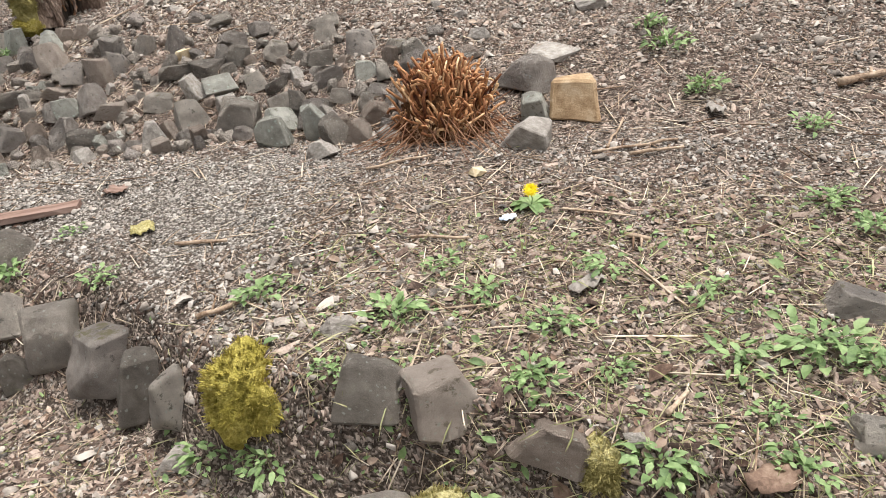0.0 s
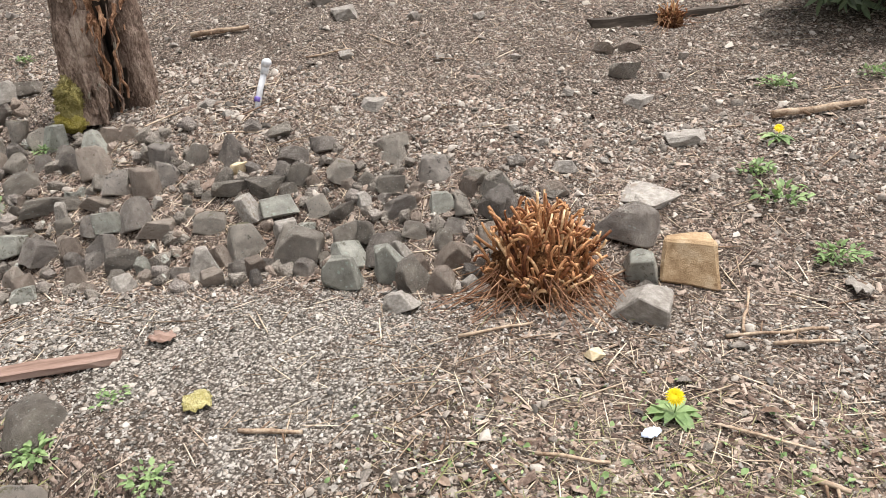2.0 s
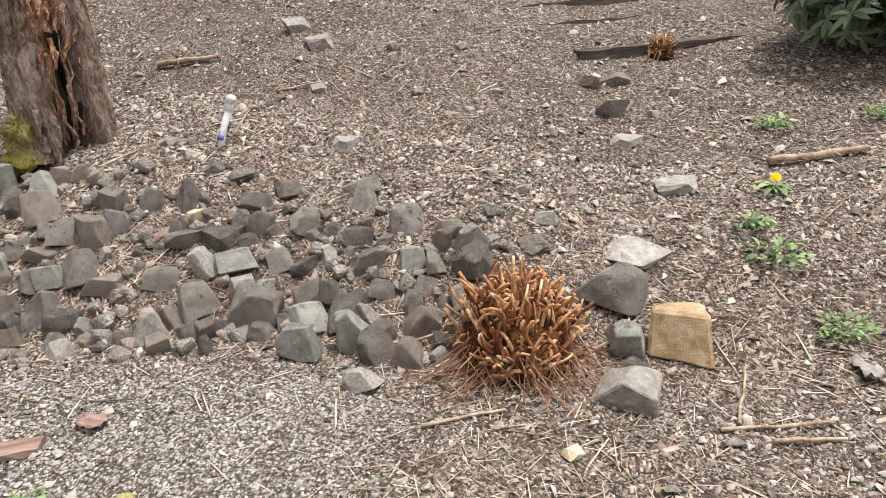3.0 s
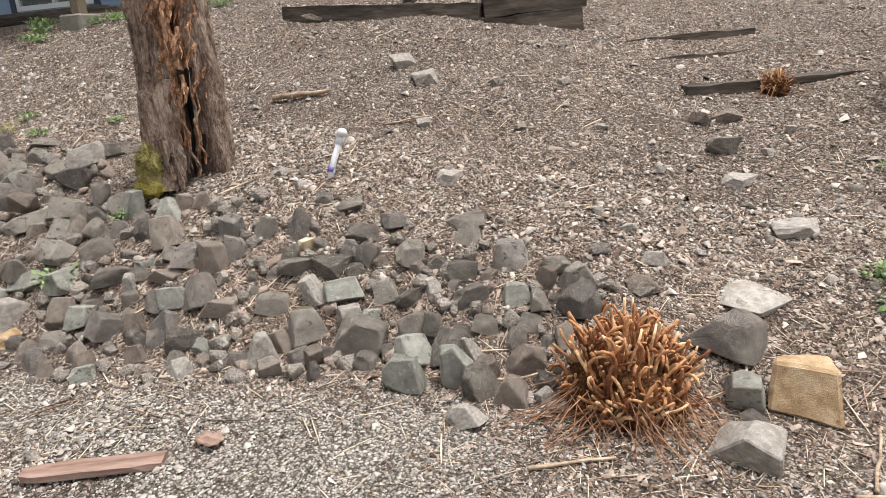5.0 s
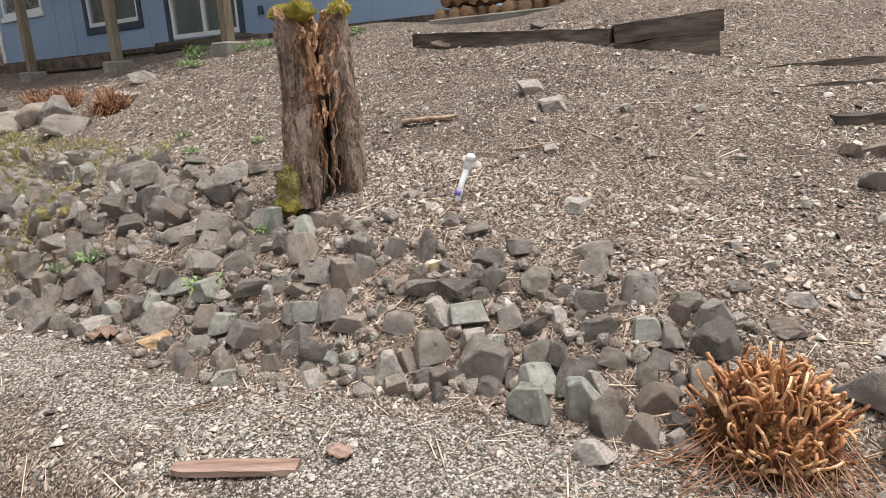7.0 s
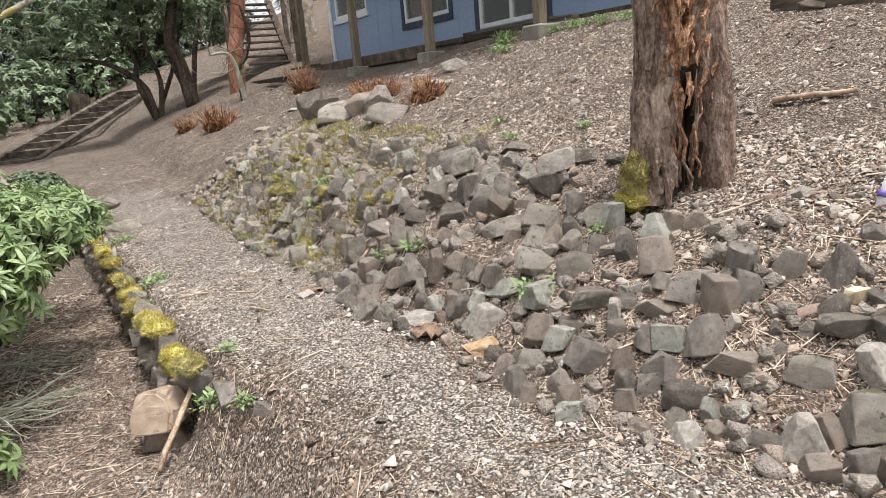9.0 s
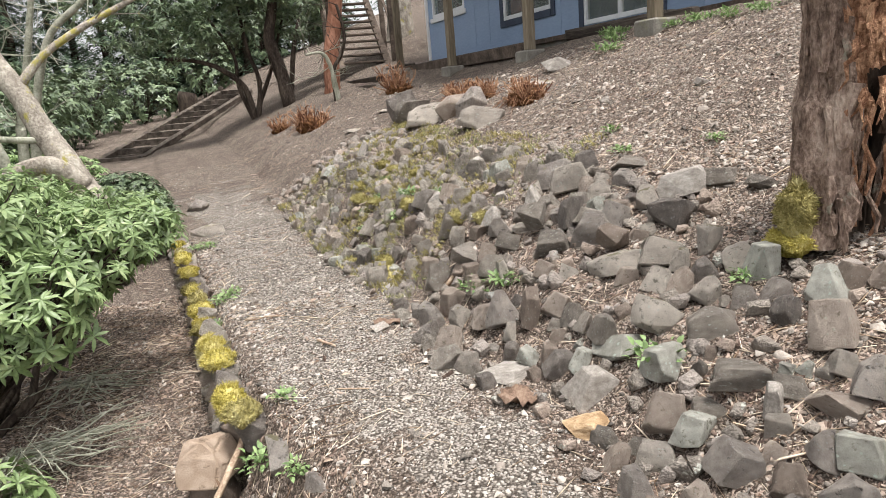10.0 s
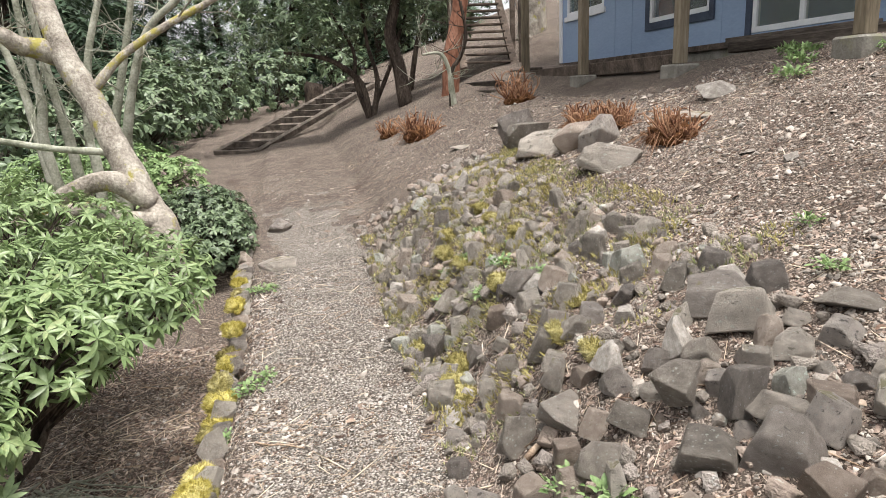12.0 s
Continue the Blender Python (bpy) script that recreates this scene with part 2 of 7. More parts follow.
M_moss = surface("yellow_green_moss", [(0.25, (0.30, 0.25, 0.05)), (0.5, (0.55, 0.46, 0.12)), (0.75, (0.74, 0.66, 0.3))],
                 scale=9, fine=120, rough=1.0, bump=1.0, depth=0.02, vary=0.25, world_space=True, spec=0.05)
M_moss_dull = surface("olive_moss", [(0.25, (0.19, 0.16, 0.055)), (0.5, (0.39, 0.335, 0.13)), (0.75, (0.56, 0.5, 0.26))],
                      scale=9, fine=120, rough=1.0, bump=1.0, depth=0.02, vary=0.25, world_space=True, spec=0.05)
M_bark = surface("weathered_bark", [(0.2, (0.049, 0.034, 0.027)), (0.42, (0.168, 0.116, 0.090)), (0.6, (0.336, 0.249, 0.199)), (0.88, (0.588, 0.476, 0.392))],
                 scale=9, fine=70, rough=0.95, bump=1.0, depth=0.025, stretch=(1, 1, 0.45), world_space=True, patch=(0.30, 0.275, 0.22), patch_scale=11, patch_at=0.62, spec=0.1)
M_rot = surface("rotten_red_wood", [(0.2, (0.050, 0.024, 0.015)), (0.45, (0.286, 0.149, 0.089)), (0.8, (0.716, 0.446, 0.280))],
                scale=16, fine=80, rough=0.95, bump=1.0, depth=0.03, stretch=(1, 1, 0.6), world_space=True, spec=0.1)
M_fernstalk = surface("cut_fern_stalks", [(0.1, (0.069, 0.023, 0.012)), (0.36, (0.253, 0.101, 0.044)), (0.64, (0.494, 0.259, 0.121)), (0.95, (0.828, 0.598, 0.357))],
                      scale=12, fine=90, rough=0.75, bump=0.3, depth=0.004, vary=0.7, island=True, world_space=True, spec=0.25)
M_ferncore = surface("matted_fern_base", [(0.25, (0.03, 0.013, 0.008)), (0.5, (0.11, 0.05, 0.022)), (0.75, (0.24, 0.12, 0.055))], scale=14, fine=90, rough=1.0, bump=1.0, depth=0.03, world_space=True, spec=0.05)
M_timber = surface("weathered_timber", [(0.25, (0.028, 0.022, 0.018)), (0.5, (0.078, 0.063, 0.052)), (0.75, (0.17, 0.14, 0.115))],
                   scale=5, fine=40, rough=0.92, bump=0.6, depth=0.01, stretch=(0.12, 1, 1), vary=0.2, patch=(0.17, 0.17, 0.08), patch_scale=3, patch_at=0.66, spec=0.15)
M_post = surface("tan_post_wood", [(0.25, (0.10, 0.08, 0.055)), (0.5, (0.19, 0.155, 0.11)), (0.75, (0.28, 0.235, 0.175))],
                 scale=4, fine=40, rough=0.85, bump=0.4, depth=0.006, stretch=(1, 1, 0.1), vary=0.1, spec=0.2)
M_stairwood = surface("dark_stair_wood", [(0.25, (0.045, 0.035, 0.028)), (0.5, (0.105, 0.08, 0.064)), (0.75, (0.19, 0.15, 0.12))], scale=5, fine=40, rough=0.9, bump=0.4, depth=0.006, vary=0.15, spec=0.15)
M_siding = surface("pale_blue_siding", [(0.2, (0.235, 0.315, 0.45)), (0.5, (0.275, 0.36, 0.50)), (0.8, (0.31, 0.40, 0.54))], scale=1.2, fine=30, rough=0.7, bump=0.1, depth=0.003, stretch=(0.3, 1, 1), world_space=True, spec=0.3)
M_trimwhite = surface("white_trim", [(0.2, (0.62, 0.63, 0.64)), (0.6, (0.74, 0.75, 0.76)), (0.9, (0.8, 0.8, 0.8))], scale=3, fine=40, rough=0.5, bump=0.05, depth=0.002, spec=0.4)
M_trimdark = surface("navy_trim", [(0.2, (0.03, 0.04, 0.065)), (0.6, (0.055, 0.07, 0.105)), (0.9, (0.08, 0.1, 0.14))], scale=3, fine=40, rough=0.6, bump=0.1, depth=0.002)
M_concrete = surface("concrete", [(0.25, (0.12, 0.108, 0.09)), (0.5, (0.20, 0.185, 0.16)), (0.75, (0.30, 0.28, 0.245))], scale=4, fine=60, rough=0.9, bump=0.4, depth=0.006, world_space=True, patch=(0.2, 0.19, 0.13), patch_scale=3, patch_at=0.62, spec=0.2)
# near-black colour standing in for the unlit rooms
M_interior_shade = surface("interior_dark", [(0.2, (0.02, 0.02, 0.022)), (0.7, (0.06, 0.06, 0.06))], scale=2, fine=20, rough=0.9, bump=0)
M_firewood = surface("split_firewood", [(0.2, (0.12, 0.06, 0.035)), (0.5, (0.32, 0.19, 0.11)), (0.8, (0.5, 0.36, 0.24))], scale=6, fine=50, rough=0.9, bump=0.5, depth=0.01, vary=0.4, stretch=(0.3, 1, 1))
M_plank = surface("reddish_plank", [(0.2, (0.12, 0.07, 0.052)), (0.5, (0.24, 0.155, 0.122)), (0.8, (0.37, 0.27, 0.225))], scale=8, fine=60, rough=0.9, bump=0.6, depth=0.006, stretch=(0.15, 1, 1))
M_pvc = surface("white_plastic_pipe", [(0.2, (0.68, 0.69, 0.72)), (0.7, (0.8, 0.8, 0.82))], scale=6, fine=40, rough=0.35, bump=0, spec=0.5)
M_purple = surface("purple_stain", [(0.2, (0.12, 0.08, 0.33)), (0.7, (0.22, 0.16, 0.5))], scale=20, fine=60, rough=0.5, bump=0)
M_bluebit = surface("pale_blue_scrap", [(0.2, (0.5, 0.58, 0.74)), (0.7, (0.72, 0.78, 0.88))], scale=20, fine=60, rough=0.5, bump=0)
M_petal = surface("yellow_petals", [(0.2, (0.75, 0.56, 0.0)), (0.7, (0.9, 0.74, 0.01))], scale=30, fine=90, rough=0.6, bump=0, thin=0.15)
M_weed = surface("weed_leaves", [(0.1, (0.10, 0.155, 0.06)), (0.45, (0.20, 0.30, 0.115)), (0.9, (0.35, 0.46, 0.21))], scale=14, fine=80, rough=0.55, bump=0.2, depth=0.003, vary=0.6, island=True, world_space=True, spec=0.35, thin=0.25)
M_grass = surface("grass_blades", [(0.1, (0.14, 0.16, 0.06)), (0.45, (0.30, 0.30, 0.13)), (0.9, (0.52, 0.47, 0.29))], scale=14, fine=80, rough=0.65, bump=0, vary=0.8, island=True, world_space=True, spec=0.25, thin=0.2)
M_rhodo = surface("rhododendron_leaves", [(0.1, (0.094, 0.133, 0.050)), (0.4, (0.173, 0.248, 0.097)), (0.75, (0.259, 0.338, 0.151)), (0.95, (0.360, 0.410, 0.194))], scale=3, fine=60, rough=0.42, bump=0.1, depth=0.003, vary=0.55, island=True, world_space=True, spec=0.5, thin=0.25)
M_rhodo_dark = surface("dark_evergreen_leaves", [(0.1, (0.045, 0.066, 0.036)), (0.45, (0.11, 0.155, 0.08)), (0.9, (0.22, 0.285, 0.155))], scale=3, fine=60, rough=0.42, bump=0.1, depth=0.003, vary=0.6, island=True, world_space=True, spec=0.5, thin=0.15)
M_conifer = surface("dark_conifer_needles", [(0.1, (0.03, 0.05, 0.032)), (0.45, (0.06, 0.095, 0.056)), (0.9, (0.11, 0.155, 0.09))], scale=1, fine=20, rough=0.7, bump=0, vary=0.6, island=True, world_space=True, spec=0.2, thin=0.1)
M_treebark = surface("grey_mossy_bark", [(0.25, (0.13, 0.11, 0.09)), (0.5, (0.29, 0.255, 0.215)), (0.75, (0.48, 0.44, 0.375))], scale=5, fine=40, rough=0.95, bump=0.7, depth=0.015, world_space=True, patch=(0.29, 0.255, 0.075), patch_scale=4.5, patch_at=0.54, spec=0.1)
M_palebark = surface("pale_green_bark", [(0.25, (0.16, 0.165, 0.12)), (0.5, (0.30, 0.30, 0.235)), (0.75, (0.44, 0.43, 0.36))], scale=5, fine=40, rough=0.9, bump=0.5, depth=0.01, world_space=True, spec=0.15)
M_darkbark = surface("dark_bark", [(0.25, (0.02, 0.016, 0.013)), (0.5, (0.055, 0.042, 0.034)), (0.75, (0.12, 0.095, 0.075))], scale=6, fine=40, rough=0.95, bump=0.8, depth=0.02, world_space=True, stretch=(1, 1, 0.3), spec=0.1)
M_redbark = surface("red_brown_bark", [(0.25, (0.10, 0.042, 0.026)), (0.5, (0.24, 0.11, 0.07)), (0.75, (0.38, 0.2, 0.14))], scale=4, fine=30, rough=0.9, bump=0.6, depth=0.02, world_space=True, stretch=(1, 1, 0.3), spec=0.15)
M_rust = surface("rust_dead_fern", [(0.1, (0.09, 0.04, 0.024)), (0.45, (0.25, 0.125, 0.072)), (0.9, (0.43, 0.26, 0.16))], scale=12, fine=80, rough=0.85, bump=0.2, depth=0.003, vary=0.7, island=True, world_space=True, spec=0.15)


def glass_material():
    m, n, l = _nodes("window_glass")
    b = n["Principled BSDF"]
    b.inputs["Base Color"].default_value = (0.75, 0.8, 0.8, 1)
    b.inputs["Roughness"].default_value = 0.03
    b.inputs["Transmission Weight"].default_value = 0.9
    return m


M_glass = glass_material()

# ---- helpers for building ----
def smooth(a, b, v):
    t = min(1.0, max(0.0, (v - a) / (b - a)))
    return t * t * (3 - 2 * t)


def edge_y(x):
    """The outer edge of the terrace path."""
    return 1.55 + 0.45 * smooth(-0.9, -2.4, x) - 0.25 * smooth(-3.9, -5.1, x) - 0.1 * smooth(-7, -12, x) - 0.6 * smooth(-0.6, 1.2, x)


def foot_y(x):
    """The foot of the bank above the path."""
    return 3.05 - 0.35 * smooth(-1.8, -3.2, x) + 0.15 * smooth(-4.6, -6.2, x) + 0.1 * smooth(-7, -12, x)


def base_z(x, y):
    e, f = edge_y(x), foot_y(x)
    path = 0.27 + 0.08 * (min(y, f) - 2.3) - 0.10 * smooth(-4.5, -7, x) + 0.045 * max(0, -7.5 - max(x, -40))
    low = -0.08 - 0.25 * smooth(0.6, -0.6, y) - 0.12 * smooth(-3.2, -5.0, x)
    low += (path - 0.06 - low) * smooth(-8.5, -12.5, x)
    low -= 0.16 * max(0, -1.5 - y) * (1 - 0.8 * smooth(-12, -20, x))
    w = smooth(e - 0.10 - 0.32 * smooth(-4.9, -4.4, x) * smooth(-1.6, -2.3, x), e + 0.06, y)
    z = low * (1 - w) + path * w
    if y > f:
        z += (0.10 * smooth(-0.6, -1.6, x) + 0.18 * smooth(-4.0, -6.0, x) - 0.18 * smooth(-9, -12, x)) * smooth(f, f + 0.55, y)
        rise = (0.30 + 0.11 * smooth(-1.0, -3.0, x))
        up = max(0, y - f - 0.12)
        top = 3.75
        if up > top:
            up = top + (up - top) * (0.12 + 0.75 * smooth(-17.2, -19.0, x) + 0.75 * smooth(-4.7, -3.2, x))
        z += rise * min(up, 60)
    z -= 0.13 * smooth(5.2, 6.3, y) * smooth(-7.6, -9.6, x) * smooth(-22, -17, x)
    return z


def ground_z(x, y):
    z = base_z(x, y)
    if -16 < x < 4 and -3 < y < 8:
        z += 0.022 * (noise.noise((x * 1.7, y * 1.7, 0.3))) + 0.010 * noise.noise((x * 6, y * 6, 4.0)) + 0.005 * noise.noise((x * 17, y * 17, 9.0))
    else:
        z += 0.12 * noise.noise((x * 0.3, y * 0.3, 0.3)) * smooth(8.5, 12, y) + 0.03 * noise.noise((x * 1.5, y * 1.5, 3.0))
    return z


def ground_n(x, y):
    d = 0.05
    return Vector((-(base_z(x + d, y) - base_z(x - d, y)) / (2 * d), -(base_z(x, y + d) - base_z(x, y - d)) / (2 * d), 1)).normalized()


def mesh_of(name, bm, material, shade=False):
    me = bpy.data.meshes.new(name)
    bm.to_mesh(me)
    bm.free()
    for m in material if isinstance(material, (list, tuple)) else [material]:
        me.materials.append(m)
    if shade:
        me.polygons.foreach_set("use_smooth", [True] * len(me.polygons))
    return me


def part(name, bm, material, parent=None, label="", shade=False):
    ob = new(name, mesh_of(name, bm, material, shade))
    ob.parent = parent
    return tagged(ob, label)


def thing(name, label, category, at=(0, 0, 0), group="", kind=""):
    ob = new(name)
    ob.location = at
    return tagged(ob, label, category, group, kind)


def box(bm, x0, x1, y0, y1, z0, z1, m=None, bevel=0.0):
    r = bmesh.ops.create_cube(bm, size=1, matrix=Matrix.Translation(((x0 + x1) / 2, (y0 + y1) / 2, (z0 + z1) / 2)) @ Matrix.Diagonal((x1 - x0, y1 - y0, z1 - z0, 1)))
    vs = r["verts"]
    if bevel:
        es = list({e for v in vs for e in v.link_edges})
        vs = list({v for f in bmesh.ops.bevel(bm, geom=es, offset=bevel, segments=1, affect="EDGES")["faces"] for v in f.verts} | {v for v in vs if v.is_valid})
    if m is not None:
        bmesh.ops.transform(bm, matrix=m, verts=vs)
    return vs


def one_box(name, x0, x1, y0, y1, z0, z1, material, parent=None, label="", bevel=0.006, m=None):
    bm = bmesh.new()
    box(bm, x0, x1, y0, y1, z0, z1, m, bevel)
    return part(name, bm, material, parent, label)


def tube(bm, pts, radii, sides=6, cap=True):
    """A tapered tube along a line of points."""
    rings = []
    pts = [Vector(p) for p in pts]
    side = None
    for i, p in enumerate(pts):
        d = (pts[min(i + 1, len(pts) - 1)] - pts[max(i - 1, 0)]).normalized()
        if side is None:
            side = d.orthogonal().normalized()
        side = (side - d * side.dot(d)).normalized()
        other = d.cross(side)
        r = radii[i] if not isinstance(radii, (int, float)) else radii
        rings.append([bm.verts.new(p + (side * math.cos(a) + other * math.sin(a)) * r) for a in [2 * math.pi * k / sides for k in range(sides)]])
    for a, b in zip(rings, rings[1:]):
        for k in range(sides):
            bm.faces.new((a[k], a[(k + 1) % sides], b[(k + 1) % sides], b[k]))
    if cap:
        bm.faces.new(rings[0][::-1])
        bm.faces.new(rings[-1])


def wobble(a, b, steps, amount, rnd):
    a, b = Vector(a), Vector(b)
    n = (b - a).length
    out = [a.lerp(b, i / steps) + (Vector((rnd.uniform(-1, 1), rnd.uniform(-1, 1), rnd.uniform(-1, 1))) * amount * n if 0 < i < steps else Vector()) for i in range(steps + 1)]
    return out


def scatter(name, templates, places, material, label="", category="", kind="stuff", parent=None, shade=False):
    """Joins many small copies of template meshes (verts, faces) into one mesh. places: (template index, 4x4 as Matrix)."""
    vs, fs, total = [], [], 0
    for k, m in places:
        tv, tf = templates[k]
        a = np.array(m)
        vs.append(tv @ a[:3, :3].T + a[:3, 3])
        fs.append(tf + total)
        total += len(tv)
    v = np.concatenate(vs).astype(np.float32)
    f = np.concatenate(fs).astype(np.int32)
    me = bpy.data.meshes.new(name)
    me.vertices.add(len(v))
    me.vertices.foreach_set("co", v.ravel())
    me.loops.add(len(f) * 3)
    me.loops.foreach_set("vertex_index", f.ravel())
    me.polygons.add(len(f))
    me.polygons.foreach_set("loop_start", np.arange(0, len(f) * 3, 3, dtype=np.int32))
    me.polygons.foreach_set("loop_total", np.full(len(f), 3, dtype=np.int32))
    me.materials.append(material)
    me.update(calc_edges=True)
    if shade:
        me.polygons.foreach_set("use_smooth", np.ones(len(f), dtype=bool))
    ob = new(name, me)
    ob.parent = parent
    return tagged(ob, label, category, "", kind)


def template(bm):
    bmesh.ops.triangulate(bm, faces=bm.faces[:])
    bm.verts.index_update()
    v = np.array([x.co[:] for x in bm.verts])
    f = np.array([[x.index for x in y.verts] for y in bm.faces])
    bm.free()
    return v, f


def lump_template(seed, points=9):
    rnd = random.Random(seed)
    bm = bmesh.new()
    for i in range(points):
        d = Vector((rnd.gauss(0, 1), rnd.gauss(0, 1), rnd.gauss(0, 1))).normalized()
        bm.verts.new((d.x * 0.5, d.y * 0.5 * rnd.uniform(0.7, 1), d.z * 0.5))
    r = bmesh.ops.convex_hull(bm, input=bm.verts[:])
    bm.normal_update()
    bmesh.ops.delete(bm, geom=[f for f in bm.faces if f.normal.z < -0.35], context="FACES")
    bmesh.ops.delete(bm, geom=[v for v in bm.verts if not v.link_faces], context="VERTS")
    return template(bm)


def chip_template(seed):
    """A split chip lying on the ground: a low ridge with ragged ends."""
    rnd = random.Random(seed)
    bm = bmesh.new()
    a, b, c = [[bm.verts.new((s * rnd.uniform(0.36, 0.6), y + rnd.uniform(-0.15, 0.15), z + rnd.uniform(-0.15, 0.15))) for s in (-1, 1)] for y, z in ((-0.5, -0.5), (rnd.uniform(-0.2, 0.2), 0.5), (0.5, -0.5))]
    bm.faces.new((a[0], a[1], b[1], b[0]))
    bm.faces.new((b[0], b[1], c[1], c[0]))
    bm.faces.new((a[0], b[0], c[0]))
    return template(bm)


def twig_template(seed, bend=0.12):
    rnd = random.Random(seed)
    bm = bmesh.new()
    o = [rnd.uniform(-bend, bend) for _ in range(4)]
    tube(bm, [(-0.5, o[0], 0), (0.05, o[2], o[1] * 0.4), (0.5, o[3], 0)], [0.5, 0.48, 0.3], 3, cap=False)
    return template(bm)


def leaf_template(seed, curl=0.25, width=0.3):
    """A pointed leaf from (0,0,0) along x, one unit long, folded along its rib."""
    rnd = random.Random(seed)
    bm = bmesh.new()
    n = 3
    mid, lf, rt = [], [], []
    for i in range(n + 1):
        t = i / n
        w = width * math.sin(math.pi * min(1, (t * 0.92 + 0.06))) ** 0.8
        z = -curl * t * t + rnd.uniform(-0.01, 0.01)
        mid.append(bm.verts.new((t, 0, z)))
        if 0 < i < n:
            lf.append(bm.verts.new((t, w * 0.5, z + w * 0.18)))
            rt.append(bm.verts.new((t, -w * 0.5, z + w * 0.18)))
    for s in (lf, rt):
        row = [mid[0]] + s + [mid[n]]
        for i in range(n):
            vs = [mid[i], mid[i + 1], row[i + 1], row[i]]
            vs = [v for j, v in enumerate(vs) if v not in vs[:j]]
            if len(vs) >= 3:
                bm.faces.new(vs if s is lf else vs[::-1])
    return template(bm)


def merged(parts_list):
    vs, fs, k = [], [], 0
    for (v, f), m in parts_list:
        a = np.array(m)
        vs.append(v @ a[:3, :3].T + a[:3, 3])
        fs.append(f + k)
        k += len(v)
    return np.concatenate(vs), np.concatenate(fs)


@functools.lru_cache(maxsize=None)
def slope_at(i, j):
    return ground_n(i * 0.06, j * 0.06)


def on_ground(x, y, sx, sy, sz, turn, lift=0.3, tip=0.25, rnd=random):
    n = slope_at(round(x / 0.06), round(y / 0.06))
    q = Vector((0, 0, 1)).rotation_difference((n + Vector((rnd.gauss(0, tip), rnd.gauss(0, tip), 0))).normalized())
    return Matrix.Translation((x, y, ground_z(x, y) + sz * lift)) @ q.to_matrix().to_4x4() @ Matrix.Rotation(turn, 4, "Z") @ Matrix.Diagonal((sx, sy, sz, 1))


# ---- the ground: one sheet, fine near the walk, reaching the horizon ----
def build_ground():
    def axis(dense0, dense1, step, mid0, mid1, mstep, far):
        a = list(np.arange(dense0, dense1, step))
        a = list(np.arange(mid0, dense0, mstep)) + a + list(np.arange(dense1, mid1, mstep))
        lo, hi, d = a[0], a[-1], mstep
        left, right = [], []
        while lo > -far or hi < far:
            d *= 1.45
            lo, hi = lo - d, hi + d
            left.insert(0, lo)
            right.append(hi)
        return left + a + right
    xs = axis(-9.0, 1.8, 0.045, -26, 5, 0.22, 700)
    ys = axis(0.4, 6.8, 0.045, -5, 13, 0.2, 700)
    nx, ny = len(xs), len(ys)
    verts = [(x, y, ground_z(x, y)) for y in ys for x in xs]
    faces = [(j * nx + i, j * nx + i + 1, (j + 1) * nx + i + 1, (j + 1) * nx + i) for j in range(ny - 1) for i in range(nx - 1)]
    me = bpy.data.meshes.new("ground")
    me.from_pydata(verts, [], faces)
    me.polygons.foreach_set("use_smooth", [True] * len(faces))
    me.materials.append(M_soil)
    me.materials.append(M_gravelbed)
    rows = []
    for j in range(ny - 1):
        for i in range(nx - 1):
            x, y = xs[i], ys[j]
            n = 0.13 * noise.noise((x * 2.3, y * 2.3, 8.0)) + 0.06 * noise.noise((x * 9, y * 9, 2.0))
            lo, hi = edge_y(x) + 0.12 + n, foot_y(x) - 0.1 + n
            chance = smooth(lo - 0.2, lo + 0.35, y) * smooth(hi + 0.2, hi - 0.35, y) * smooth(-0.6, -2.4, x) * smooth(-15, -9, x)
            rows.append(1 if chance > 0.5 + 0.45 * noise.noise((x * 4.5, y * 4.5, 1.5)) + 0.2 * noise.noise((x * 13, y * 13, 6.0)) else 0)
    me.polygons.foreach_set("material_index", rows)
    return tagged(new("ground", me), "sloping garden soil covered with litter, gravel and chips", "ground", kind="structure")


build_ground()


# ---- the house ----
WALL_Y, SILL_Z = 8.0, 2.21


